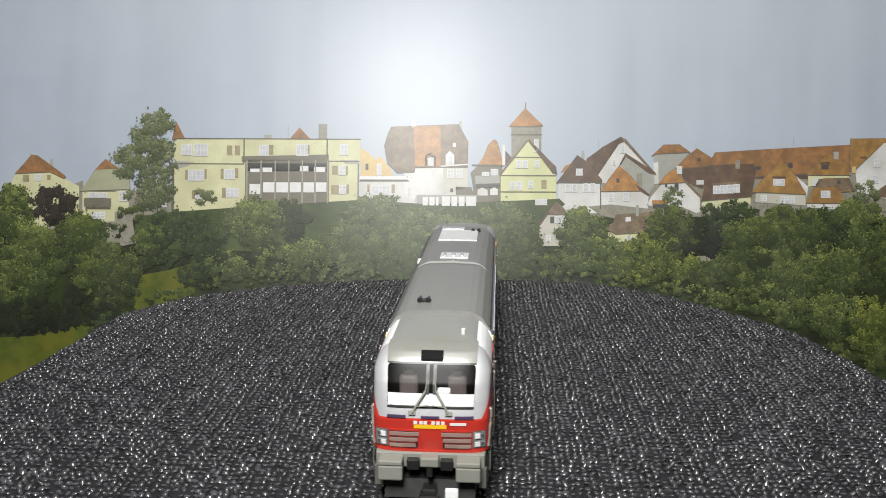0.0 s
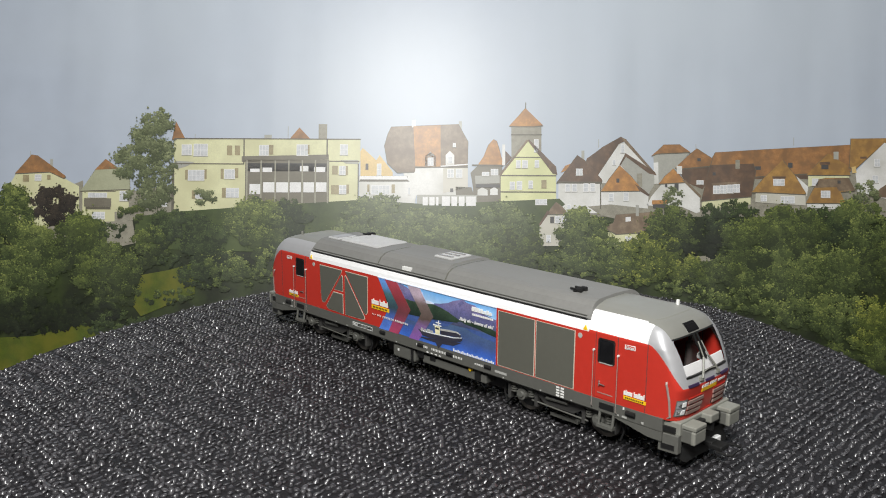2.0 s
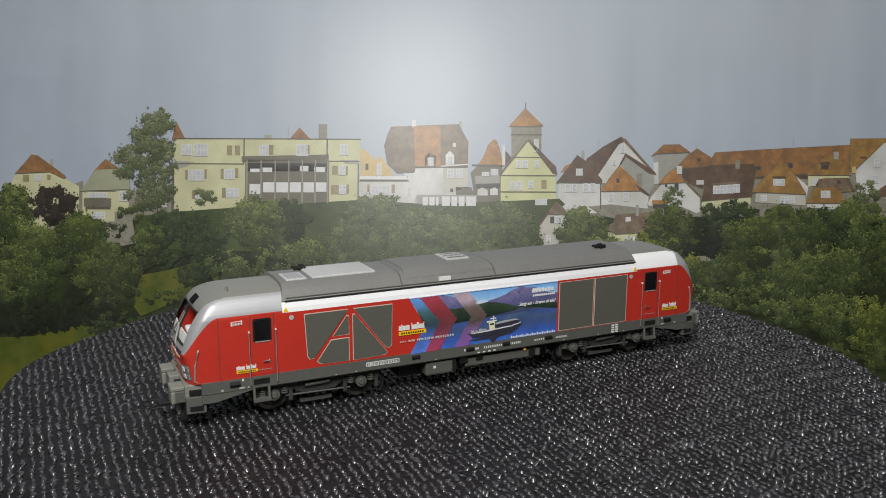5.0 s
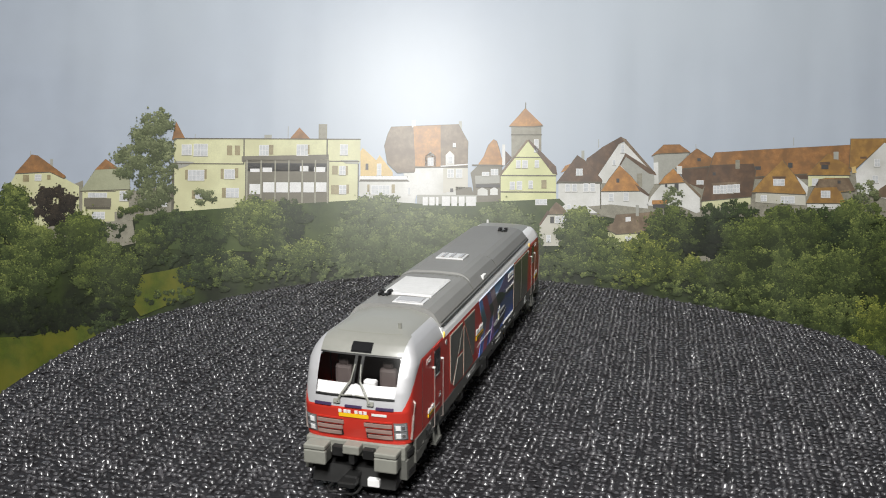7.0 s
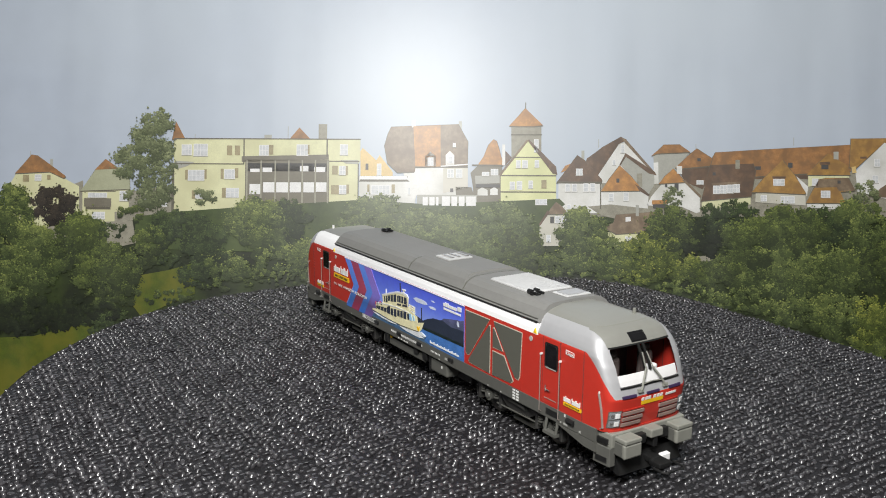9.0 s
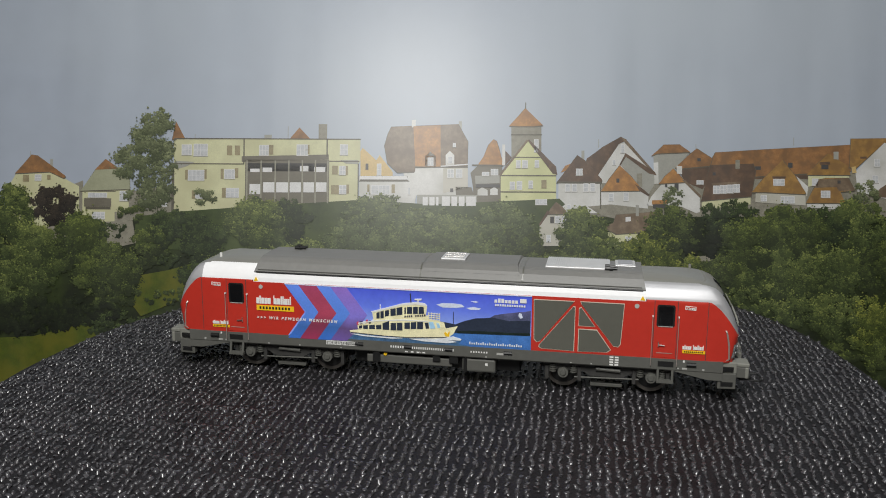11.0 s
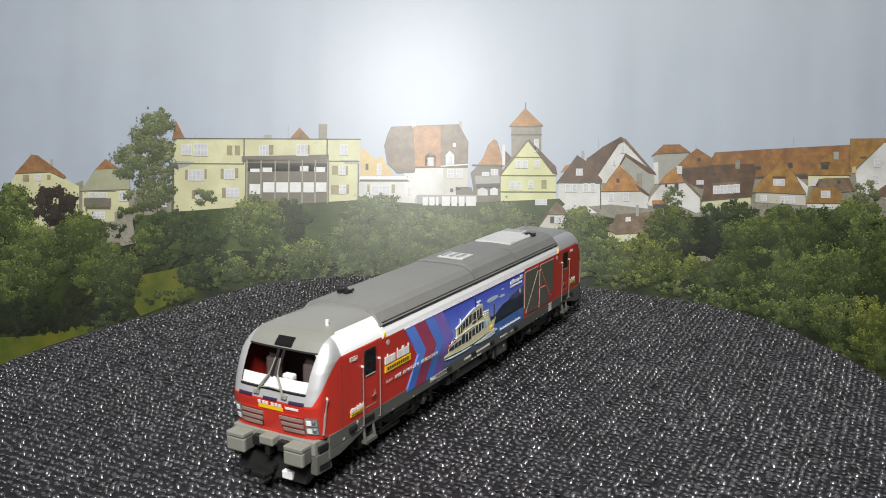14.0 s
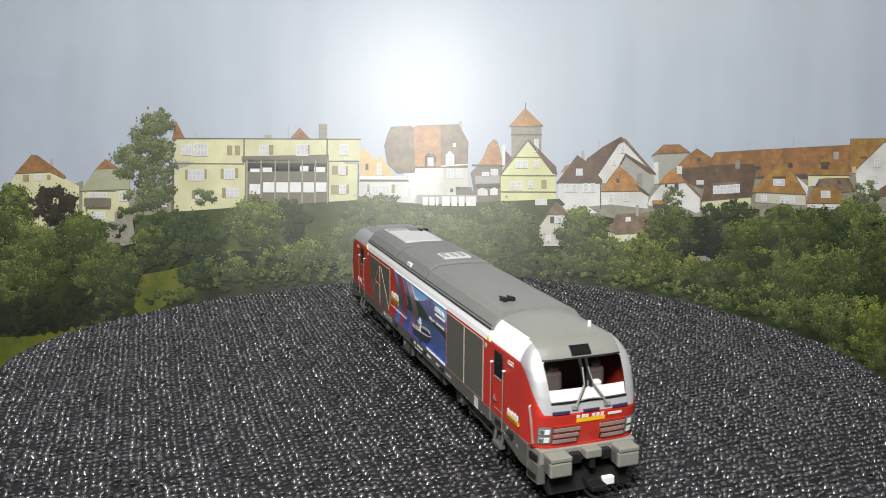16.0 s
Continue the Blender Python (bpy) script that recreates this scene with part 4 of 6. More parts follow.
def brow(x):
    """Height at which the silver surround meets the red skin."""
    return 37.2 if x < 98 else max(25.4, 37.2 - 11.8 * ((x - 98) / 10.7) ** 1.5)


def pane(y, z):
    """Below zero inside the windscreen, a rectangle with rounded corners."""
    a, b = max(abs(y) - 11.3, 0), max(abs(z - 33.6) - 4.1, 0)
    return math.hypot(a, b) - 1.0


def ahead(x, y, z):
    return x - (lerp(NOSE, z) - BULGE + 0.6)


CUTS = (lambda p: p[2] - brow(p[0]), lambda p: pane(p[1], p[2]), lambda p: p[2] - 42.9, lambda p: p[2] - 39.0 if p[0] > 90 else 1.0,
        lambda p: abs(p[1]) - 12.5 if p[0] > 90 else 1.0, lambda p: p[0] - 97.4)


def zone(x, y, z):
    """Which piece of the cab's skin a spot belongs to."""
    front = ahead(x, y, z) > 0
    if front and pane(y, z) < 0:
        return "windscreen"
    if z > 42.9 or (front and abs(y) < 12.5 and z > 39.0):
        return "cab_roof"
    if z > brow(x):
        return ("cap" if y > 0 else "cap_far") if x < 97.4 else "surround"
    return "skin" if x > CABX else ""


def cut(poly, f):
    """Split a polygon where f changes its sign."""
    val = [f(p) for p in poly]
    if min(val) >= 0 or max(val) <= 0:
        return [poly]
    over, under = [], []
    for k, p in enumerate(poly):
        q, a, b = poly[(k + 1) % len(poly)], val[k], val[(k + 1) % len(poly)]
        if a >= 0:
            over.append(p)
        if a <= 0:
            under.append(p)
        if a * b < 0:
            w = a / (a - b)
            at = tuple(p[c] + (q[c] - p[c]) * w for c in range(3))
            over.append(at)
            under.append(at)
    return [g for g in (over, under) if len(g) > 2]


def cab_pieces():
    """Faces of the cab's skin, ring over ring, cut along the paint edges and sorted by zone."""
    levels = list(np.linspace(15.4, 44.8, 72))
    arcs = [math.radians(a) for a in np.linspace(0, 90, 32)]
    rings = []
    for z in levels:
        w, xf = lerp(WIDE, z), lerp(NOSE, z)
        half = [(xf - BULGE + BULGE * math.cos(a) ** (2 / POWER) if math.cos(a) > 1e-6 else xf - BULGE, w * math.sin(a) ** (2 / POWER)) for a in arcs]
        half += [(xf - BULGE + (CABX - xf + BULGE) * k / 30, w) for k in range(1, 31)] + [(CABX - 8, w)]
        rings.append([(x, -y, z) for x, y in half[::-1]] + [(x, y, z) for x, y in half[1:]])
    pieces = {}
    for a, b in zip(rings, rings[1:]):
        for i in range(len(a) - 1):
            polys = [(a[i], a[i + 1], b[i + 1], b[i])]
            for f in CUTS:
                polys = [g for p in polys for g in cut(p, f)]
            for p in polys:
                c = [sum(v[k] for v in p) / len(p) for k in range(3)]
                pieces.setdefault(zone(*c), []).append(p)
    top = rings[-1]
    n = len(top)
    for i in range(n // 2):
        pieces["cab_roof"].append((top[i], top[i + 1], top[n - 2 - i], top[n - 1 - i]))
    return pieces


PIECES = cab_pieces()


def end_frame(sign):
    """Turn coordinates of the first end into those of either end."""
    return Matrix.Identity(4) if sign > 0 else Matrix.Rotation(math.pi, 4, "Z")


def put(name, bm, mat, parent, m, label="", smooth=False):
    for v in bm.verts:
        # the cab narrows a little towards its nose
        v.co.y *= 1 - 0.05 * min(1.0, max(0.0, (v.co.x - 95) / 13)) ** 2
    bmesh.ops.transform(bm, matrix=m, verts=bm.verts)
    return part(name, bm, mat, parent, label, smooth)


def patch(bm, y0, y1, z0, z1, lift, cols=10, rows=4):
    """A thin slab that follows the nose between two places across and two heights."""
    grid = []
    for r in range(rows + 1):
        z = z0 + (z1 - z0) * r / rows
        grid.append([])
        for c in range(cols + 1):
            y = y0 + (y1 - y0) * c / cols
            grid[-1].append((nose_x(y, z), y, z))
    out = [[bm.verts.new((x + lift, y * (1 + lift * 0.01), z)) for x, y, z in row] for row in grid]
    inn = [[bm.verts.new((x + min(lift, 0) - 0.4, y, z)) for x, y, z in row] for row in grid]
    fs = []
    for r in range(rows):
        for c in range(cols):
            fs.append(bm.faces.new((out[r][c], out[r][c + 1], out[r + 1][c + 1], out[r + 1][c])))
    rim = [(0, c) for c in range(cols)] + [(r, cols) for r in range(rows)] + [(rows, c) for c in range(cols, 0, -1)] + [(r, 0) for r in range(rows, 0, -1)]
    for (r, c), (p, q) in zip(rim, rim[1:] + rim[:1]):
        fs.append(bm.faces.new((out[r][c], inn[r][c], inn[p][q], out[p][q])))
    bmesh.ops.recalc_face_normals(bm, faces=fs)
    return bm


# main body: side walls, white cant rail, roof hood
def loft(bm, profile, stations):
    """Skin a half profile (y, z), mirrored, between stations (x, pull-in of the top)."""
    rings = []
    full = [(-y, z) for y, z in profile] + [(y, z) for y, z in profile[::-1]]
    top = max(z for _, z in full)
    low = min(z for _, z in full)
    for x, slope in stations:
        rings.append([bm.verts.new((x - slope * (z - low) / (top - low), y, z)) for y, z in full])
    n = len(full)
    fs = []
    for a, b in zip(rings, rings[1:]):
        fs += [bm.faces.new((a[i], a[(i + 1) % n], b[(i + 1) % n], b[i])) for i in range(n)]
    fs += [bm.faces.new(rings[0]), bm.faces.new(rings[-1][::-1])]
    bmesh.ops.recalc_face_normals(bm, faces=fs)
    return bm


body = part("body", loft(bmesh.new(), [(HALF, 15.4), (HALF, REDTOP), (15.0, REDTOP)], [(-CABX, 0), (CABX, 0)]), M_RED, loco, "bright red lacquered body sides")
part("cant_rail", loft(bmesh.new(), [(HALF - 0.02, REDTOP), (16.05, 38.0), (15.55, 39.5), (15.2, 40.0), (12, 40.1)], [(-CABX + 0.3, 0), (CABX - 0.3, 0)]), M_WHITEP, body, "white stripe under the roof")
hood = part("roof_hood", loft(bmesh.new(), [(15.3, 39.9), (15.45, 40.35), (14.9, 40.9), (14.5, 41.5), (12.9, 43.7), (10.8, 45.0), (8.6, 45.5), (0, 45.8)], [(-75.6, -1.4), (-20, 0), (75.6, 1.4)]),
            M_ROOFP, loco, "matt grey roof hood with slanted ends", smooth=False)
for s in (-1, 1):
    part("gutter", tube(bmesh.new(), [(-74.5, s * 15.55, 40.25), (74.5, s * 15.55, 40.25)], 0.28), M_BLACK, hood)
    part("gutter", tube(bmesh.new(), [(-74.0, s * 15.0, 41.15), (74.0, s * 15.0, 41.15)], 0.2), M_FRAME, hood)
for x, wide in ((8.6, 0.25), (-30.5, 0.25)):
    bm = loft(bmesh.new(), [(15.35, 40.9), (14.62, 41.5), (13.0, 43.78), (10.85, 45.1), (8.6, 45.6), (0, 45.9)], [(x - wide, 0), (x + wide, 0)])
    part("roof_seam", bm, M_PANEL, hood)
bm = loft(bmesh.new(), [(13.4, 43.2), (12.6, 44.3), (10.2, 45.7), (8.2, 46.2), (0, 46.4)], [(-29.5, -1.6), (8.2, 1.6)])
part("raised_roof_section", bm, M_ROOFP, hood, "raised middle of the roof hood")

# roof fittings
grille = part("roof_grille", boxes((-62.5, -38.5, -8.6, 8.2, 45.4, 46.0), bevel=0.15), M_GRILLE, hood, "pale metal ventilation grille")
for i in range(30):
    x = -61.8 + i * 0.78
    part("grille_bar", boxes((x, x + 0.36, -8.2, 7.8, 46.0, 46.28)), M_GRILLE, grille)
hatch = part("roof_hatch", boxes((-74.0 + 2, -64.5, -8.6, 1.6, 45.0, 46.0), bevel=0.2), M_GRILLE, hood, "pale square roof hatch")
part("hatch_lid", boxes((-71.0, -65.5, -7.6, 0.6, 46.0, 46.3), bevel=0.1), M_SILVER, hatch)
fan = part("roof_hatch", boxes((-7.5, 2.2, -5.0, 6.0, 46.2, 46.9), bevel=0.2), M_GRILLE, hood, "pale roof vent with bright bars")
for y in (-3.4, 0.2, 3.4):
    part("vent_bar", boxes((-6.5, 1.2, y - 0.6, y + 0.6, 46.9, 47.3), bevel=0.1), M_CHROME, fan)
for x, y in ((63.4, -5.6), (-62.8, 7.1)):
    horn = part("horn", boxes((x - 2.0, x + 1.6, y - 0.5, y + 0.5, 45.2, 46.0)), M_BLACK, hood, "black twin roof horn")
    for d in (-1.3, 1.3):
        bm = bmesh.new()
        tube(bm, [(x - 2.4, y + d, 46.3), (x + 0.4, y + d, 46.3)], 0.42)
        tube(bm, [(x + 0.4, y + d, 46.3), (x + 2.2, y + d, 46.3)], 0.85)
        part("trumpet", bm, M_BLACK, horn)
    part("bracket", boxes((x - 0.8, x + 0.5, y - 2.2, y + 2.2, 45.5, 46.0)), M_BLACK, horn)
for s in (-1, 1):
    part("roof_label", prism(bmesh.new(), [(-15.4, 41.3), (-10.6, 41.3), (-10.6, 42.6), (-15.4, 42.6)], s * 13.6, s * 14.9),
         M_MARK, hood, "white paper label") if s < 0 else None

# cabs at both ends
for sign in (1, -1):
    m = end_frame(sign)
    mats = {"cap_far": M_WHITEP if sign > 0 else M_SILVER, "skin": M_RED, "cap": M_WHITEP if sign > 0 else M_SILVER, "cab_roof": M_CABROOFLIT, "windscreen": M_SCREEN, "surround": M_SILVER}
    names = {"cap_far": "cab_cap", "skin": "cab", "cap": "cab_cap", "cab_roof": "cab_roof", "windscreen": "windscreen", "surround": "screen_surround"}
    words = {"cap_far": "white band beside the cab roof" if sign > 0 else "silver band beside the cab roof", "skin": "red lacquered cab nose", "cap": "white band beside the cab roof" if sign > 0 else "silver band beside the cab roof", "cab_roof": "grey cab roof", "windscreen": "clear dark windscreen", "surround": "silver surround of the windscreen"}
    made = {}
    for key in ("skin", "cap", "cap_far", "surround", "cab_roof", "windscreen"):
        bm = bmesh.new()
        known = {}
        for quad in PIECES[key]:
            vs = []
            for co in quad:
                k = tuple(round(c, 3) for c in co)
                if k not in known:
                    known[k] = bm.verts.new(co)
                if known[k] not in vs:
                    vs.append(known[k])
            if len(vs) > 2:
                try:
                    bm.faces.new(vs)
                except ValueError:
                    pass
        bmesh.ops.recalc_face_normals(bm, faces=bm.faces)
        made[key] = put(names[key], bm, mats[key], loco if key == "skin" else made["skin"], m, words[key], smooth=True)
    cab = made["skin"]
    made["windscreen"].visible_shadow = False
    # inside of the cab
    put("bulkhead", boxes((CABX + 6, CABX + 6.6, -15.6, 15.6, 15.8, 38), (CABX + 6, CABX + 6.6, -12.5, 12.5, 38, 41)), M_DARKIN, cab, m, "dark cab rear wall")
    put("dashboard", patch(bmesh.new(), -12.2, 12.2, 28.2, 31.4, -0.35, 16, 4), M_DASH, cab, m, "white driver's dashboard")
    put("cab_floor", boxes((CABX + 6, 100, -15.6, 15.6, 15.6, 20)), M_DARKIN, cab, m)
    for y in (-6.8, 6.8):
        bm = boxes((98, 100.4, y - 2.7, y + 2.7, 24, 34.2), bevel=1.1)
        box(bm, 98.3, 100.2, y - 1.7, y + 1.7, 33.8, 36.2, bevel=0.9)
        put("seat", bm, M_SEAT, cab, m, "brown driver's seat back")
    put("instrument_hood", boxes((103.8, 106.2, 1.6, 5.4, 30.2, 32.3), bevel=0.6), M_DASH, cab, m, "white instrument hood")
    # windscreen surround, wipers, grab bars
    put("screen_seal", patch(bmesh.new(), -12.3, 12.3, 28.0, 28.5, 0.2, 16, 1), M_BLACK, cab, m, "black windscreen seal")
    put("screen_seal", patch(bmesh.new(), -12.4, 12.4, 38.6, 39.0, 0.12, 16, 1), M_BLACK, cab, m, "black windscreen seal")
    put("visor_line", patch(bmesh.new(), -11.0, 11.0, 43.2, 43.35, 0.12, 16, 1), M_BEAM, cab, m)
    for y in (-1.0, 1.0):
        put("centre_mullion", patch(bmesh.new(), y - 0.45, y + 0.45, 31.6, 38.6, 0.1, 2, 6), M_BLACK, cab, m, "dark centre post on the glass")
    put("number_display", patch(bmesh.new(), -3.1, 3.1, 39.4, 41.7, 0.25, 6, 3), M_MATTBLACK, cab, m, "black destination display")
    put("display_face", patch(bmesh.new(), -2.5, 2.5, 39.8, 41.3, 0.38, 6, 2), M_MATTBLACK, cab, m)
    for s in (-1, 1):
        bm = bmesh.new()
        tube(bm, [(nose_x(5.0, 27.0) + 0.7, s * 5.0, 27.0), (nose_x(4.0, 29.0) + 0.8, s * 3.9, 29.0), (nose_x(1.6, 32.4) + 0.7, s * 1.5, 32.4)], 0.34)
        tube(bm, [(nose_x(1.6, 32.4) + 0.7, s * 1.5, 32.4), (nose_x(1.0, 36.6) + 0.5, s * 0.9, 36.6)], 0.2)
        tube(bm, [(nose_x(4.0, 28.6) + 0.7, s * 3.9, 28.6), (nose_x(0.6, 28.9) + 0.7, s * 0.5, 28.9)], 0.2)
        put("wiper", bm, M_BEAM, cab, m, "grey windscreen wiper")
        put("wiper_base", patch(bmesh.new(), s * 4.2, s * 6.2, 26.5, 27.4, 0.7, 3, 2), M_BEAM, cab, m)
        put("grab_bar", patch(bmesh.new(), s * 6.9, s * 12.2, 25.5, 26.2, 0.4, 6, 1), M_PURPLE, cab, m, "dark violet grab bar under the windscreen")
        bm = bmesh.new()
        tube(bm, [(104.4, s * 15.9, 15.6), (106.0, s * 16.25, 16.6), (105.6, s * 16.6, 22), (104.6, s * 16.75, 26.6), (104.3, s * 16.2, 27.0)], 0.34)
        put("corner_handrail", bm, M_RAIL, cab, m, "silver corner handrail")
        # headlight: housing with lamps behind one another
        head = put("headlight", patch(bmesh.new(), s * 12.0, s * 15.7, 16.7, 21.9, 0.12, 8, 4), M_FRAME, cab, m, "clear headlight cluster")
        put("lens", patch(bmesh.new(), s * 12.3, s * 15.55, 19.5, 21.6, 0.3, 8, 3), M_LENS, head, m)
        put("lens", patch(bmesh.new(), s * 12.3, s * 15.5, 17.0, 19.1, 0.3, 8, 3), M_LENS, head, m)
        for lo in (17.3, 19.8):
            put("reflector", patch(bmesh.new(), s * 12.7, s * 14.1, lo, lo + 1.4, 0.45, 5, 2), M_DASH, head, m, "bright lamp reflector")
            put("reflector", patch(bmesh.new(), s * 14.4, s * 15.2, lo + 0.3, lo + 1.2, 0.45, 4, 2), M_CHROME, head, m)
        # grille slats
        grill = put("nose_grille", patch(bmesh.new(), s * 3.6, s * 11.7, 16.5, 22.0, 0.06, 8, 2), M_BLACK, cab, m, "nose grille with silver slats")
        for k in range(3):
            inner, low = 3.2 + 0.45 * (2 - k), 16.8 + 1.75 * k
            put("slat", patch(bmesh.new(), s * inner, s * 11.6, low, low + 1.0, 0.45, 8, 2), M_SLAT, grill, m)
            put("slat_shade", patch(bmesh.new(), s * inner, s * 11.6, low + 1.3, low + 1.75, 0.2, 8, 1), M_RED, grill, m)
    put("grab_bar", patch(bmesh.new(), -2.6, 2.6, 25.5, 26.1, 0.4, 6, 1), M_PURPLE, cab, m, "dark violet grab bar under the windscreen")
    put("name_plate", patch(bmesh.new(), -4.6, 4.6, 22.5, 23.6, 0.14, 6, 1), M_SIGN, cab, m, "yellow plate under a white word")
    for y in (-4.2, -2.6, -1.4, 0.8, 2.2, 3.6):
        put("word_bar", patch(bmesh.new(), y - 0.45, y + 0.55, 23.75, 24.7, 0.14, 2, 1), M_MARK, cab, m)
    put("word_bar", patch(bmesh.new(), 5.6, 10.2, 23.6, 24.3, 0.14, 4, 1), M_MARK, cab, m)
    put("nose_lip", patch(bmesh.new(), -15.0, 15.0, 15.2, 15.9, 0.25, 20, 1), M_RED, cab, m)
    # roof aerials
    bm = bmesh.new()
    tube(bm, [(92.7, 8.0, 42.8), (92.7, 8.0, 45.6)], 0.55)
    put("aerial", bm, M_MARK, cab, m, "short white aerial") if sign > 0 else put("aerial", bm, M_BEAM, cab, m, "short grey aerial")
    bm = bmesh.new()
    bmesh.ops.create_uvsphere(bm, u_segments=16, v_segments=8, radius=1.3, matrix=Matrix.Translation((91.5, -9.5, 42.7)) @ Matrix.Diagonal((1, 1, 0.6, 1)))
    put("aerial_dome", bm, M_BEAM, cab, m, "small grey aerial dome", smooth=True)
    # buffer beam, buffers, steps, coupling, plough
    beam = put("buffer_beam", boxes((97.5, 109.2, -15.6, 15.6, 11.0, 15.3), bevel=0.4), M_BEAM, loco, m, "grey buffer beam")
    for s in (-1, 1):
        buf = put("buffer", boxes((108.6, 112.6, s * 11.0 - 3.4, s * 11.0 + 3.4, 9.2, 13.2), bevel=0.3), M_FRAME, beam, m, "square grey crash buffer")
        put("buffer_head", boxes((112.0, 113.6, s * 11.0 - 3.5, s * 11.0 + 3.5, 9.0, 13.3), bevel=0.5), M_BEAM, buf, m)
        put("buffer_cover", boxes((107.0, 113.7, s * 11.0 - 3.4, s * 11.0 + 3.4, 13.3, 14.7), bevel=0.35), M_BEAM, buf, m)
        step = put("step_box", boxes((102.5, 109.0, s * 14.9 - 1.2, s * 14.9 + 1.2, 5.4, 11.2), bevel=0.25), M_FRAME, beam, m, "grey step box with two treads")
        put("step_opening", boxes((103.6, 107.9, s * 15.4 - 0.9, s * 15.4 + 0.95, 6.4, 8.0)), M_BLACK, step, m)
        put("step_opening", boxes((103.6, 107.9, s * 15.4 - 0.9, s * 15.4 + 0.95, 12.0, 13.6)), M_BLACK, beam, m)
    put("coupling_head", boxes((108.5, 112.5, -2.6, 2.6, 12.6, 15.2), bevel=0.4), M_BEAM, beam, m, "grey coupling cover")
    bm = boxes((108.8, 111.0, -6.6, -3.0, 11.0, 14.0), (108.8, 111.0, 3.0, 6.6, 11.0, 14.0), (109, 112, -0.9, 0.9, 9.5, 12.6), bevel=0.3)
    put("brake_hose", bm, M_BLACK, beam, m, "black hose connections")
    # the plough's black colour carries the shade under the buffers
    plough = prism(bmesh.new(), [(104, 4.5), (109.5, 2.6), (110.5, 2.8), (108.5, 7.5), (104, 9.0)], -13.0, 13.0)
    put("snow_plough", plough, M_BLACK, beam, m, "snow plough, black for the shade under the buffers")
    put("plough_edge", boxes((108.8, 110.9, 4.4, 8.2, 3.0, 5.4), bevel=0.3), M_DASH, beam, m, "pale plough tip")
    bm = boxes((104, 113, -2.0, 2.0, 4.8, 6.6), (112, 116.5, -2.6, 2.6, 4.6, 6.2), bevel=0.4)
    tube(bm, [(115.5, -4.4, 5.2), (119.0, -4.4, 5.2), (120.2, -3.4, 5.2), (120.2, 3.4, 5.2), (119.0, 4.4, 5.2), (115.5, 4.4, 5.2)], 0.4)
    put("coupling", bm, M_BLACK, beam, m, "black model coupling with wire loop")

# sill and its openings
sill = part("sill", loft(bmesh.new(), [(HALF - 0.35, 11.1), (HALF + 0.05, 11.6), (HALF + 0.12, 15.6), (HALF - 1.0, 15.75)], [(-104, 0), (104, 0)]), M_FRAME, loco, "dark grey frame sill")
for s in (-1, 1):
    y = s * (HALF + 0.1)
    for e in (-1, 1):
        part("sill_skirt", prism(bmesh.new(), [(e * 86, 11.3), (e * 104, 11.3), (e * 104, 8.6), (e * 99, 8.6)], y - s * 1.4, y), M_FRAME, sill)
        part("step_opening", prism(bmesh.new(), [(e * 81.0, 12.6), (e * 86.6, 12.6), (e * 86.6, 14.6), (e * 81.0, 14.6)], y - 0.06, y + 0.06), M_BLACK, sill)
        bm = bmesh.new()
        tube(bm, [(e * 91.2, y - s * 0.02, 13.9), (e * 94.6, y - s * 0.02, 13.9)], 0.85)
        part("lifting_eye", bm, M_BLACK, sill)
        stirrup = bmesh.new()
        for x in (81.2, 86.4):
            tube(stirrup, [(e * x, y - s * 0.5, 11.5), (e * x, y + s * 0.2, 7.4)], 0.5)
        box(stirrup, min(e * 80.8, e * 86.8), max(e * 80.8, e * 86.8), y - 0.9, y + 0.9, 6.6, 7.6)
        part("door_step", stirrup, M_FRAME, sill, "grey step under the cab door")
    for x in (-25.8, 13.0, 32.5, -3.0):
        bm = bmesh.new()
        tube(bm, [(x - 1.6, y - s * 0.1, 13.9), (x + 1.6, y - s * 0.1, 13.9)], 0.75)
        part("lifting_eye", bm, M_BLACK, sill)


# markings and side fittings
def decal(name, pts, mat, side, lift, parent=None, label=""):
    """A thin painted shape on one side wall; pts are (x, z)."""
    y = side * (HALF + 0.02)
    return part(name, prism(bmesh.new(), pts, y - side * 0.05, y + side * 0.03 * lift), mat, parent or body, label)


def rects(x0, x1, z0, z1):
    return [(x0, z0), (x1, z0), (x1, z1), (x0, z1)]


def lettering(words, x, z, size, side, mat, shear=0.0, base=HALF, name="lettering", parent=None, lift=0.25, wide=1.0):
    """Words painted on one side wall, starting at x as read from outside."""
    cu = bpy.data.curves.new(name, "FONT")
    cu.body, cu.size, cu.extrude, cu.shear = words, size * MM, 0.03 * MM, shear
    cu.space_character = wide
    cu.offset = size * MM * 0.025
    tmp = bpy.data.objects.new(name, cu)
    scene.collection.objects.link(tmp)
    me = bpy.data.meshes.new_from_object(tmp.evaluated_get(bpy.context.evaluated_depsgraph_get()))
    bpy.data.objects.remove(tmp)
    me.materials.clear()
    me.materials.append(mat)
    ob = new(name, me)
    ob.parent = parent or body
    ob.matrix_basis = Matrix.Translation((x * MM, side * (base + lift) * MM, z * MM)) @ Matrix.Rotation(0 if side < 0 else math.pi, 4, "Z") @ Matrix.Rotation(math.pi / 2, 4, "X")
    return ob


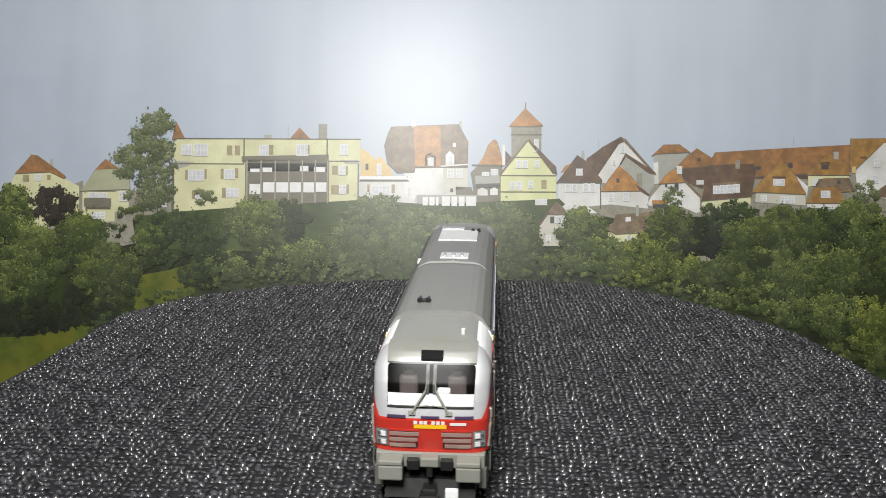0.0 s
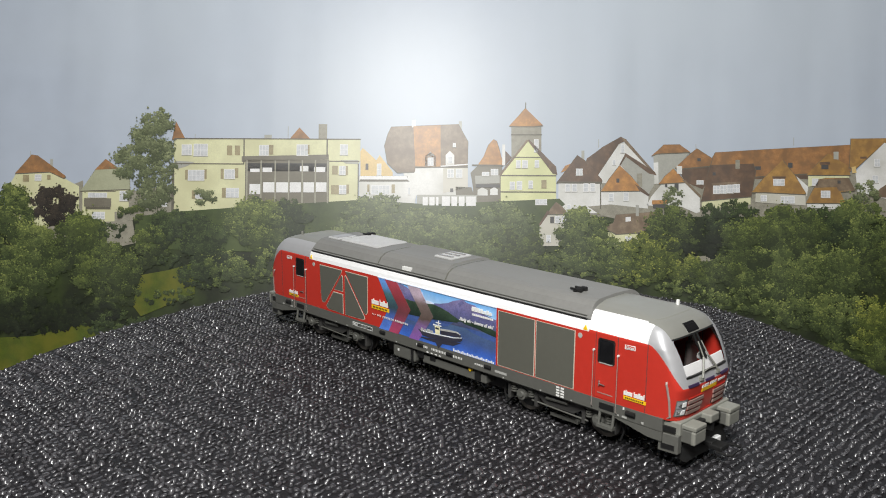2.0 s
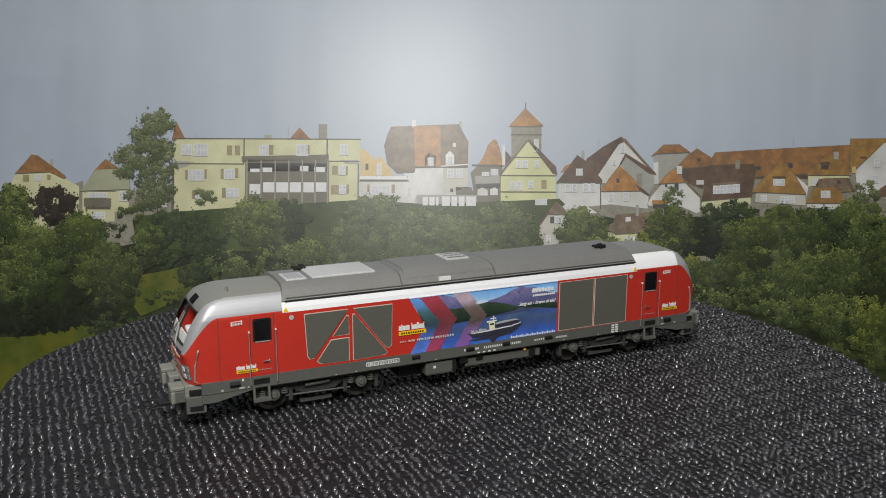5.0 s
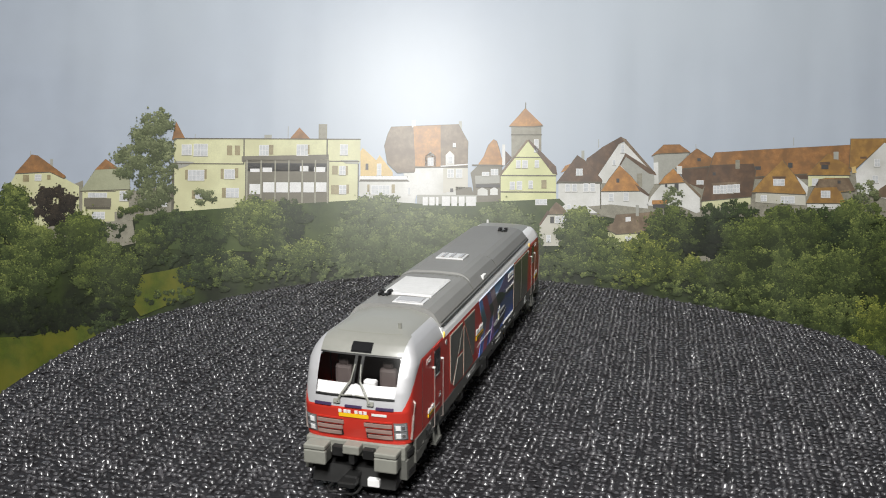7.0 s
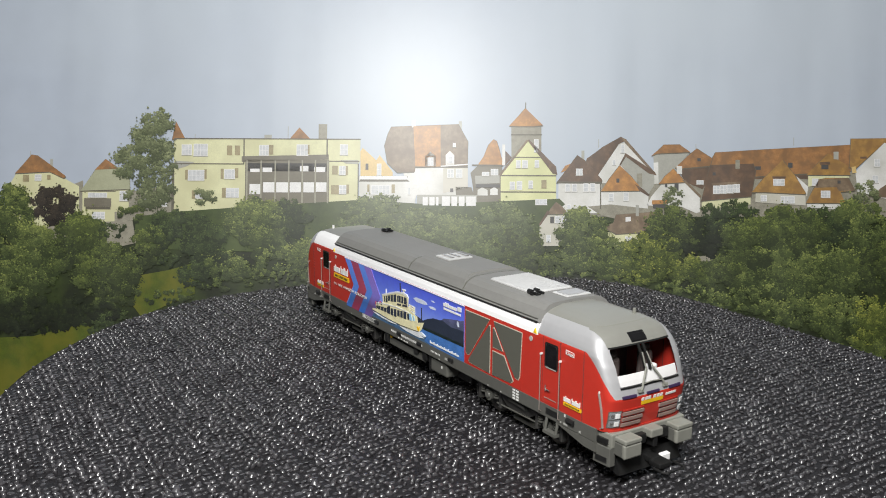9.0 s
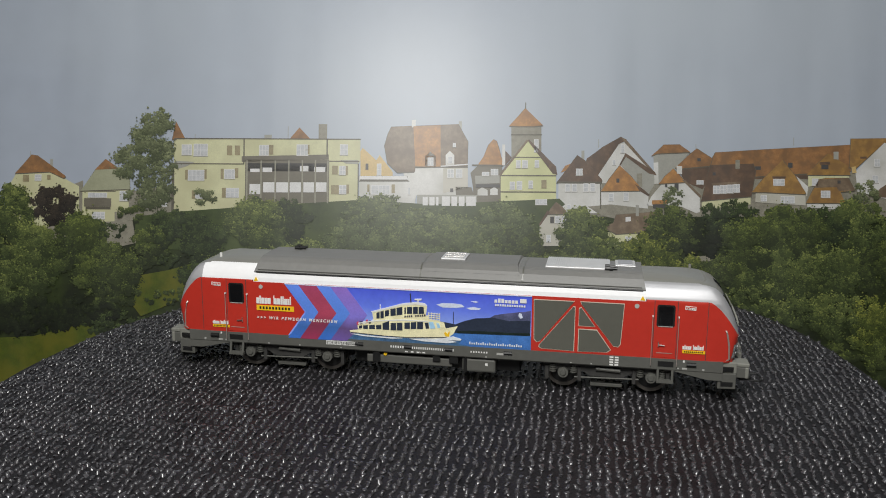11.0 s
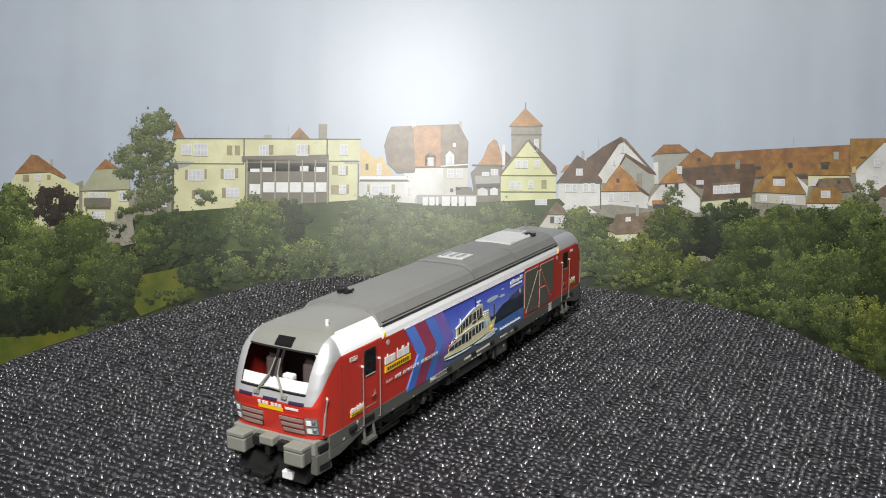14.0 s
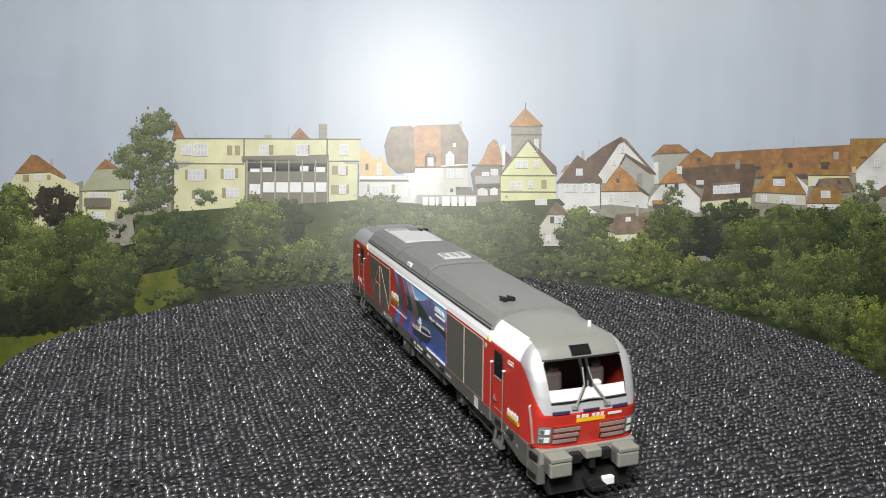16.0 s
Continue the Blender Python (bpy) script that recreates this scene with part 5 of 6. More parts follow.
def sign_block(x, z, w, side, parent=None):
    """A company sign as plain shapes: white word bars over a yellow plate with dark bars. x is its start as read."""
    d = 1 if side < 0 else -1
    decal("sign_plate", rects(x, x + d * w, z, z + w * 0.13), M_SIGN, side, 7, parent, "yellow sign plate")
    for a, b, hi in ((0.0, 0.075, 0.15), (0.085, 0.125, 0.2), (0.135, 0.22, 0.15), (0.23, 0.285, 0.15), (0.295, 0.385, 0.15), (0.46, 0.545, 0.15), (0.46, 0.485, 0.22), (0.555, 0.645, 0.15), (0.655, 0.69, 0.21), (0.70, 0.735, 0.21), (0.745, 0.83, 0.15), (0.84, 0.885, 0.15), (0.895, 0.925, 0.21)):
        decal("word_bar", rects(x + d * w * a, x + d * w * b, z + w * 0.17, z + w * (0.17 + hi)), M_MARK, side, 7, parent)
    for k in range(10):
        a = 0.08 + 0.085 * k
        decal("dark_bar", rects(x + d * w * a, x + d * w * (a + 0.05), z + w * 0.035, z + w * 0.1), M_BLACK, side, 9, parent)


def cab_door(e, side):
    y = side * (HALF + 0.02)
    x0, x1 = sorted((e * 78.6, e * 87.4))
    door = part("cab_door", prism(bmesh.new(), rects(x0 + 0.4, x1 - 0.4, 16.1, 37.0), y - side * 0.3, y + side * 0.10), M_RED, body, "red cab door with dark window")
    for x in (x0 + 0.3, x1 - 0.3):
        part("door_joint", prism(bmesh.new(), rects(x - 0.12, x + 0.12, 15.9, 37.0), y - side * 0.3, y + side * 0.04), M_DARKIN, door)
    xm = (x0 + x1) / 2
    ring = [(xm + sx * 3.2, z) for sx, z in ((-1, 28.0), (-0.8, 27.4), (0.8, 27.4), (1, 28.0), (1, 35.0), (0.85, 35.6), (-0.85, 35.6), (-1, 35.0))]
    part("window_frame", prism(bmesh.new(), ring, y - side * 0.2, y + side * 0.22), M_BLACK, door)
    part("window_pane", prism(bmesh.new(), [(xm + (x - xm) * 0.8, 31.5 + (z - 31.5) * 0.86) for x, z in ring], y - side * 0.2, y + side * 0.26), M_DARKGLASS, door)
    part("window_sill", prism(bmesh.new(), rects(xm - 2.6, xm + 2.6, 27.5, 27.75), y - side * 0.1, y + side * 0.34), M_GREYMARK, door)
    part("kick_line", prism(bmesh.new(), rects(xm - 2.9, xm + 2.9, 17.6, 17.85), y - side * 0.1, y + side * 0.2), M_RAIL, door)
    bm = bmesh.new()
    tube(bm, [(e * 80.8, y + side * 0.1, 20.8), (e * 80.8, y + side * 0.6, 20.8), (e * 83.0, y + side * 0.6, 20.6)], 0.2)
    tube(bm, [(e * 80.8, y + side * 0.4, 20.0), (e * 80.8, y + side * 0.4, 21.9)], 0.2)
    part("door_handle", bm, M_CHROME, door, "small bright door handle")
    for x in (x0 - 0.2, x1 + 0.2):
        bm = bmesh.new()
        tube(bm, [(x, y, 31.6), (x, y + side * 0.7, 31.2), (x, y + side * 0.7, 13.0), (x, y, 12.6)], 0.14)
        part("handrail", bm, M_RAIL, body, "thin silver handrail")
        part("rail_clip", boxes((x - 0.22, x + 0.22, min(y, y + side * 0.85), max(y, y + side * 0.85), 31.1, 31.6)), M_MARK, body)


for side in (-1, 1):
    d = 1 if side < 0 else -1
    for e in (-1, 1):
        cab_door(e, side)
        # small label, warning triangle, round lens, seam of the cab
        x = e * 91.5
        part("small_label", prism(bmesh.new(), [(x - 1.9, 34.0), (x + 1.9, 34.2), (x + 1.9, 35.6), (x - 1.9, 35.4)], side * (HALF + 0.0), side * (HALF + 0.08)), M_MARK, body, "small white-framed label")
        part("small_label", prism(bmesh.new(), rects(x - 1.6, x + 1.6, 34.35, 35.3), side * (HALF + 0.0), side * (HALF + 0.1)), M_RED, body)
        lettering("Cargo", x - d * 1.45, 34.45, 1.15, side, M_MARK, 0.2)
        part("warning_triangle", prism(bmesh.new(), [(e * 73.6, 36.8), (e * 75.4, 36.8), (e * 74.5, 38.4)], side * (HALF - 0.4), side * (HALF + 0.1)), M_SIGN, body, "tiny yellow warning triangle")
        bm = disc_y(bmesh.new(), e * 72.6, 34.6, 0.85, side * (HALF - 0.1), side * (HALF + 0.15), 16)
        part("side_lamp", bm, M_GREYMARK, body, "small round grey lamp")
        part("cab_seam", prism(bmesh.new(), rects(e * 97.7 - 0.1, e * 97.7 + 0.1, 15.8, 37.2), side * (HALF - 0.1), side * (HALF + 0.03)), M_DARKIN, body)
    sign_block(-84.0 - 8.2 if side < 0 else 84.0 + 9.6, 17.4, 7.2, side)
    sign_block(90.0 if side < 0 else -89.4, 18.2, 8.0, side)
    # the framed grille panels at the second end
    braces = decal("panel_ground", rects(-68.5, -34.8, 15.9, 35.8), M_RED, side, 1, None, "red frame around the grey panels")
    for pts in ([(-68.2, 35.3), (-52.2, 35.3), (-52.6, 34.2), (-64.8, 19.0), (-66.6, 18.8), (-67.4, 20.0)],
                [(-35.1, 35.3), (-50.2, 35.3), (-48.8, 33.6), (-37.8, 19.4), (-36.4, 19.0), (-35.4, 20.0)],
                [(-51.8, 32.8), (-51.8, 26.0), (-58.0, 26.0), (-52.6, 33.2)], [(-58.6, 25.0), (-51.8, 25.0), (-51.8, 16.3), (-62.6, 16.6), (-64.0, 17.6)],
                [(-50.5, 33.2), (-50.5, 16.3), (-38.2, 16.6), (-37.2, 17.2), (-37.4, 18.0), (-49.8, 33.4)]):
        cx, cz = sum(p[0] for p in pts) / len(pts), sum(p[1] for p in pts) / len(pts)
        decal("panel_edge", pts, M_OUTLINE, side, 4, braces)
        decal("grey_panel", [(x + (cx - x) / max(4, math.hypot(x - cx, z - cz)) * 0.34, z + (cz - z) / max(4, math.hypot(x - cx, z - cz)) * 0.34) for x, z in pts], M_PANEL, side, 8, braces)

M_SKYA = banded("mural_morning_sky", ((29.5, (0.62, 0.70, 0.80)), (31.5, (0.36, 0.58, 0.85)), (36.0, (0.16, 0.42, 0.82))), 0.15, 60)
M_LAKEA = banded("mural_calm_lake", ((15.0, (0.055, 0.16, 0.60)), (18.5, (0.045, 0.11, 0.42)), (21.5, (0.06, 0.10, 0.24)), (26.0, (0.07, 0.12, 0.22))), 0.35, 170)
M_PEAK = banded("mural_purple_peak", ((27.5, (0.075, 0.085, 0.16)), (31.0, (0.12, 0.12, 0.27)), (34.0, (0.19, 0.17, 0.33))), 0.5, 260)
M_SHORE = banded("mural_wooded_shore", ((25.0, (0.012, 0.022, 0.02)), (28.0, (0.026, 0.048, 0.03)), (32.0, (0.05, 0.08, 0.05))), 0.6, 300)
M_WEAKBLUE = banded("mural_blue_tint", ((15.0, (0.10, 0.24, 0.76)), (22.0, (0.07, 0.13, 0.40)), (25.0, (0.04, 0.07, 0.09)), (31.0, (0.06, 0.14, 0.16)), (35.0, (0.13, 0.30, 0.70))), 0.3, 200)
M_REDTINT = banded("mural_red_tint", ((15.0, (0.42, 0.06, 0.13)), (20.0, (0.30, 0.055, 0.12)), (24.0, (0.15, 0.045, 0.055)), (30.0, (0.24, 0.04, 0.05)), (36.0, (0.42, 0.06, 0.09))), 0.2, 200)
M_FAINTRED = banded("mural_faint_red_tint", ((15.0, (0.24, 0.10, 0.38)), (22.0, (0.20, 0.12, 0.27)), (25.0, (0.10, 0.07, 0.06)), (30.0, (0.16, 0.12, 0.11)), (33.0, (0.48, 0.38, 0.46))), 0.25, 200)
M_SKYB = banded("mural_summer_sky", ((24.0, (0.24, 0.34, 0.82)), (29.0, (0.13, 0.20, 0.78)), (36.0, (0.075, 0.11, 0.68))), 0.10, 60)
M_LAKEB = banded("mural_summer_lake", ((15.0, (0.05, 0.15, 0.42)), (20.0, (0.06, 0.18, 0.50))), 0.35, 260)
M_SWELL = banded("mural_green_swell", ((15.0, (0.07, 0.15, 0.26)), (19.0, (0.05, 0.13, 0.30))), 0.7, 330)
M_BLUETINT = banded("mural_pale_blue_tint", ((15.0, (0.05, 0.17, 0.60)), (20.0, (0.05, 0.14, 0.42)), (23.5, (0.10, 0.24, 0.72)), (36.0, (0.13, 0.26, 0.82))), 0.12, 200)
M_BRICKTINT = banded("mural_brick_tint", ((15.0, (0.32, 0.04, 0.10)), (21.0, (0.22, 0.04, 0.08)), (25.0, (0.40, 0.06, 0.11)), (36.0, (0.36, 0.06, 0.13))), 0.15, 200)
M_MAUVETINT = banded("mural_mauve_tint", ((15.0, (0.16, 0.10, 0.36)), (20.0, (0.13, 0.08, 0.22)), (25.0, (0.22, 0.18, 0.62)), (36.0, (0.27, 0.16, 0.55))), 0.15, 200)

# first side: lake with a dark excursion boat
sideA = decal("mural", [(-28.5, 36.4), (36.2, 36.4), (36.2, 14.9), (-28.0, 14.9), (-21.8, 25.4)], M_SKYA, -1, 1, None, "printed mural of a blue lake with mountains and a boat")
A = -1
decal("mural_lake", [(-21.9, 24.7), (1.7, 25.6), (16.5, 27.4), (36.2, 26.8), (36.2, 15.0), (-27.9, 15.3)], M_LAKEA, A, 2, sideA)
decal("mural_mountain", [(1.7, 30.9), (4.7, 31.9), (8.3, 32.5), (12.0, 33.5), (15.0, 34.9), (17.6, 35.6), (19.4, 36.2), (21.6, 35.4), (23.1, 35.2), (25.7, 35.2), (27.1, 34.4), (28.2, 33.5), (31.2, 32.6), (36.2, 31.9), (36.2, 26.5), (1.7, 25.1)], M_PEAK, A, 3, sideA)
decal("snow_patch", [(17.2, 34.3), (19.4, 35.9), (20.3, 34.9), (19.0, 33.9), (17.9, 32.8)], M_HILL, A, 3.6, sideA)
decal("mural_hill", [(-17.4, 36.1), (-14.5, 36.0), (-11.6, 35.4), (-7.9, 34.2), (-4.2, 32.2), (-0.5, 30.1), (-0.5, 26.4), (-17.4, 25.3)], M_PEAK, A, 3, sideA)
decal("mural_forest", [(-25.7, 32.2), (-22.6, 31.6), (-17.4, 31.1), (-13.0, 30.7), (-8.6, 30.4), (-4.2, 30.7), (0.2, 31.3), (4.7, 31.4), (8.3, 30.9), (12.0, 30.1), (15.7, 28.9), (18.7, 27.9), (16.5, 26.9), (1.7, 25.3), (-21.5, 24.2)], M_SHORE, A, 4, sideA)
decal("mural_forest", [(17.9, 28.0), (21.6, 28.8), (26.8, 28.5), (31.2, 28.4), (36.2, 27.8), (36.2, 25.6), (31.2, 26.2), (26.8, 26.9), (21.6, 27.2)], M_SHORE, A, 4, sideA)
decal("mural_reflection", [(-19.7, 24.3), (1.7, 25.3), (15.0, 26.9), (12.0, 24.6), (4.7, 23.0), (-7.1, 22.6), (-15.2, 22.5)], M_LAKED, A, 3, sideA)
decal("mural_reflection", [(17.9, 26.7), (36.2, 25.6), (36.2, 23.7), (29.7, 24.2), (23.8, 25.0)], M_LAKED, A, 3, sideA)
decal("mural_cloud", [(-1.2, 31.6), (0.6, 32.3), (3.2, 32.1), (4.7, 31.6), (0.2, 31.0)], M_CLOUD, A, 5, sideA)
decal("chevron", [(-28.5, 36.4), (-24.4, 36.4), (-16.0, 26.4), (-22.0, 15.4), (-28.1, 15.3), (-21.4, 25.8)], M_WEAKBLUE, A, 5, sideA)
decal("chevron", [(-24.4, 36.4), (-16.9, 36.4), (-8.8, 26.6), (-16.1, 15.4), (-22.0, 15.4), (-16.0, 26.4)], M_REDTINT, A, 6, sideA)
decal("chevron", [(-10.8, 36.3), (-3.7, 36.3), (4.1, 26.5), (-4.2, 15.4), (-9.8, 15.4), (-2.7, 26.5)], M_FAINTRED, A, 5, sideA)
boat = decal("boat_hull", [(-4.5, 20.3), (-2.7, 19.8), (1.7, 19.8), (9.1, 20.2), (19.4, 21.7), (19.7, 21.0), (18.7, 20.1), (12.0, 19.1), (1.7, 18.0), (-2.0, 18.2), (-2.9, 19.0)], M_HULLD, A, 7, sideA, "dark boat printed on the mural")
decal("boat_rail", [(-2.9, 20.1), (4.7, 20.4), (15.0, 21.0), (19.4, 21.9), (19.4, 21.6), (15.0, 20.7), (4.7, 19.9), (-2.3, 19.7)], M_FOAM, A, 8, sideA)
decal("boat_deck", [(8.1, 22.4), (16.5, 23.3), (18.5, 22.6), (18.8, 21.7), (8.1, 20.7)], M_HULLD, A, 8, sideA)
decal("boat_awning", [(7.9, 22.8), (12.0, 23.3), (17.0, 23.5), (18.7, 22.7), (16.5, 23.0), (8.1, 22.2)], M_GREYMARK, A, 9, sideA)
decal("boat_bridge", [(5.0, 23.3), (7.6, 23.5), (7.6, 20.4), (5.4, 20.3)], M_HULL, A, 9, sideA)
decal("boat_bridge_window", [(5.4, 22.9), (7.3, 23.0), (7.3, 22.3), (5.4, 22.2)], M_HULLD, A, 10, sideA)
decal("boat_roof", [(4.1, 23.9), (8.5, 24.0), (8.5, 23.6), (4.1, 23.4)], M_MARK, A, 10, sideA)
decal("boat_mast", [(6.9, 25.7), (7.2, 25.7), (7.2, 23.9), (6.9, 23.9)], M_MARK, A, 10, sideA)
decal("boat_mast", [(5.5, 24.9), (8.2, 24.9), (8.2, 24.6), (5.5, 24.6)], M_MARK, A, 10, sideA)
decal("deck_furniture", [(-2.7, 21.0), (-1.5, 21.0), (-1.5, 19.9), (-2.7, 19.8)], M_GREYMARK, A, 9, sideA)
decal("deck_furniture", [(-1.1, 20.8), (0.2, 20.8), (0.2, 20.0), (-1.1, 20.0)], M_GREYMARK, A, 9, sideA)
decal("deck_furniture", [(0.7, 21.2), (2.2, 21.3), (2.2, 20.2), (0.7, 20.1)], M_GREYMARK, A, 9, sideA)
decal("deck_furniture", [(2.6, 21.0), (3.9, 21.1), (3.9, 20.3), (2.6, 20.2)], M_GREYMARK, A, 9, sideA)
decal("boat_reflection", [(-4.2, 17.2), (1.7, 17.8), (16.5, 19.6), (18.8, 19.6), (15.0, 17.8), (9.1, 17.1), (7.0, 14.9), (5.4, 16.8), (-1.2, 16.9)], M_HULLD, A, 5, sideA)
decal("word_bar", rects(24.5, 28.0, 33.6, 34.6), M_MARK, A, 9, sideA)
for k in range(7):
    decal("word_bar", rects(24.3 + 1.45 * k, 25.4 + 1.45 * k, 33.0, 34.1 + 0.4 * (k % 2)), M_MARK, A, 10, sideA)
for k in range(12):
    decal("word_bar", rects(24.6 + 0.87 * k, 25.2 + 0.87 * k, 31.4, 32.1), M_MARK, A, 10, sideA)
lettering("Steig ein - brems di ein!", 18.2, 28.4, 1.75, A, M_MARK, 0.35, parent=sideA, lift=0.36)
for k in range(26):
    decal("word_bar", rects(15.0 + 0.8 * k, 15.42 + 0.8 * k, 15.8, 16.4 + 0.35 * (k % 3 == 0)), M_MARK, A, 10, sideA)
decal("sky_edge", rects(-28.5, 36.2, 36.3, 36.6), M_CLOUD, A, 10, sideA)
sign_block(-32.6, 22.9, 11.0, A)
lettering(">>> WIR BEWEGEN MENSCHEN", -32.4, 20.2, 1.1, A, M_MARK, 0.3, parent=body, lift=0.4, wide=1.5)
for x0, x1 in ((37.4, 53.6), (54.6, 70.4)):
    decal("panel_edge", rects(x0 - 0.3, x1 + 0.3, 15.9, 35.7), M_OUTLINE, A, 3, None)
    decal("grey_panel", rects(x0, x1, 16.2, 35.6), M_PANEL, A, 6, None, "plain olive-grey side panel")

# second side: lake steamer in cream
B = 1
sideB = decal("mural", [(62.8, 36.2), (-34.4, 36.4), (-34.4, 15.2), (62.4, 14.9), (54.6, 25.4)], M_SKYB, B, 1, None, "printed mural of a cream lake ship under blue sky")
decal("mural_lake", [(56.4, 19.9), (36.5, 19.2), (-6.2, 20.7), (-34.4, 21.1), (-34.4, 15.1), (61.7, 14.8)], M_LAKEB, B, 2, sideB)
decal("mural_shore", [(55.0, 20.1), (52.8, 22.1), (47.9, 23.1), (42.9, 22.2), (39.3, 21.4), (35.1, 22.6), (30.8, 22.7), (30.8, 18.8), (55.0, 19.4)], M_SHORE, B, 2.6, sideB)
decal("mural_swell", [(61.0, 16.1), (52.8, 18.6), (36.5, 18.3), (22.3, 17.4), (5.2, 17.5), (-8.3, 18.4), (-6.9, 16.3), (-11.9, 15.6), (5.2, 15.2), (61.7, 14.8)], M_SWELL, B, 3, sideB)
decal("mural_peak", [(-19.0, 27.4), (-20.4, 28.3), (-23.3, 28.9), (-25.4, 29.3), (-27.5, 29.6), (-29.7, 30.0), (-31.8, 30.2), (-34.1, 30.8), (-34.1, 24.1), (-19.0, 24.5)], M_PEAK, B, 3.4, sideB)
decal("rock_face", [(-29.7, 29.7), (-30.7, 29.4), (-31.2, 27.9), (-30.2, 27.5), (-29.5, 28.5)], M_CLOUD, B, 3.8, sideB)
decal("mural_hill", [(0.9, 24.8), (-2.6, 24.4), (-5.5, 23.9), (-9.0, 25.4), (-13.3, 26.7), (-16.9, 27.0), (-19.7, 27.4), (-22.5, 26.9), (-26.1, 26.4), (-29.7, 26.7), (-34.1, 26.9), (-34.1, 21.1), (-20.4, 20.9), (-6.2, 20.6), (0.9, 20.5)], M_NIGHTHILL, B, 4, sideB)
decal("hill_foot", [(-6.2, 21.5), (-15.4, 21.9), (-26.1, 21.9), (-34.1, 22.2), (-34.1, 21.1), (-20.4, 20.8), (-6.2, 20.5)], M_SHORE, B, 4.5, sideB)
decal("mural_cloud", [(1.8, 31.2), (-0.5, 31.9), (-4.8, 32.0), (-8.0, 31.7), (-9.0, 30.8), (-5.5, 30.3), (-0.5, 30.2)], M_CLOUD, B, 3, sideB)
decal("mural_cloud", [(-9.7, 30.5), (-12.6, 31.0), (-15.2, 30.6), (-14.6, 30.0), (-11.2, 29.9)], M_CLOUD, B, 3, sideB)
decal("mural_cloud", [(-11.2, 33.1), (-13.3, 33.3), (-14.4, 33.0), (-13.3, 32.7)], M_CLOUD, B, 3, sideB)
decal("chevron", [(62.8, 36.3), (57.0, 36.2), (48.9, 25.7), (56.8, 14.7), (61.7, 14.7), (53.8, 25.6)], M_BLUETINT, B, 6, sideB)
decal("chevron", [(57.0, 36.2), (49.6, 36.2), (41.6, 25.6), (49.6, 14.7), (56.8, 14.7), (48.9, 25.7)], M_BRICKTINT, B, 6, sideB)
decal("chevron", [(49.6, 36.2), (44.0, 36.2), (36.1, 25.9), (44.2, 14.8), (49.6, 14.7), (41.6, 25.6)], M_BLUETINT, B, 5.5, sideB)
decal("chevron", [(44.0, 36.2), (37.5, 36.2), (29.2, 25.6), (33.6, 19.0), (37.6, 14.8), (44.2, 14.8), (36.1, 25.9)], M_MAUVETINT, B, 5.5, sideB)
ship = decal("ship_hull", [(36.3, 19.2), (30.8, 20.0), (15.1, 19.0), (5.2, 20.6), (-0.5, 21.8), (-6.5, 23.3), (-4.8, 20.2), (-2.5, 18.3), (5.2, 17.8), (12.3, 17.5), (22.3, 17.6), (33.6, 18.1), (36.1, 18.3)], M_HULL, B, 7, sideB, "cream ship printed on the mural")
decal("ship_stripe", [(36.1, 18.6), (22.3, 17.9), (12.3, 17.9), (-2.5, 18.8), (-2.2, 18.4), (12.3, 17.6), (22.3, 17.6), (35.9, 18.3)], M_HULLD, B, 8, sideB)
decal("ship_main_deck", [(33.3, 22.1), (26.5, 23.4), (15.0, 24.5), (4.9, 25.6), (-1.2, 24.4), (-1.9, 21.9), (5.2, 20.4), (15.0, 19.0), (32.9, 20.0)], M_HULL, B, 8, sideB)
decal("ship_upper_deck", [(27.2, 27.2), (15.0, 30.7), (9.8, 31.6), (6.3, 31.3), (5.4, 30.2), (5.9, 26.8), (4.9, 26.6), (5.0, 24.3), (15.0, 24.1), (26.5, 23.2)], M_HULL, B, 8.5, sideB)
decal("ship_top_roof", [(27.5, 27.2), (15.0, 31.0), (9.8, 31.8), (6.3, 31.5), (5.3, 30.5), (6.3, 30.5), (9.8, 30.9), (14.9, 30.3), (27.1, 26.6)], M_MARK, B, 12, sideB)
decal("ship_window", [(25.4, 26.8), (22.5, 27.7), (22.5, 24.8), (25.4, 24.5)], M_NIGHTHILL, B, 12, sideB)
decal("ship_window", [(22.0, 27.8), (20.4, 28.2), (20.4, 26.0), (22.0, 25.4)], M_NIGHTHILL, B, 12, sideB)
decal("ship_window", [(19.8, 28.5), (15.1, 29.7), (15.1, 26.6), (19.8, 25.8)], M_NIGHTHILL, B, 12, sideB)
decal("ship_window", [(13.3, 29.7), (6.8, 30.1), (6.5, 27.4), (13.3, 27.0)], M_NIGHTHILL, B, 12, sideB)
decal("ship_window", [(14.3, 29.4), (13.7, 29.5), (13.7, 27.0), (14.3, 26.9)], M_NIGHTHILL, B, 12, sideB)
decal("ship_window", [(30.8, 21.5), (28.9, 21.7), (28.9, 20.2), (30.8, 20.1)], M_NIGHTHILL, B, 12, sideB)
decal("ship_window", [(28.4, 21.7), (26.1, 22.0), (26.1, 20.3), (28.4, 20.2)], M_NIGHTHILL, B, 12, sideB)
decal("ship_window", [(25.6, 21.9), (23.5, 22.2), (23.5, 20.4), (25.6, 20.3)], M_NIGHTHILL, B, 12, sideB)
decal("ship_window", [(23.0, 22.8), (20.4, 23.8), (20.4, 20.3), (23.0, 20.3)], M_NIGHTHILL, B, 12, sideB)
decal("ship_window", [(19.8, 23.0), (15.1, 23.5), (15.1, 20.4), (19.8, 20.2)], M_NIGHTHILL, B, 12, sideB)
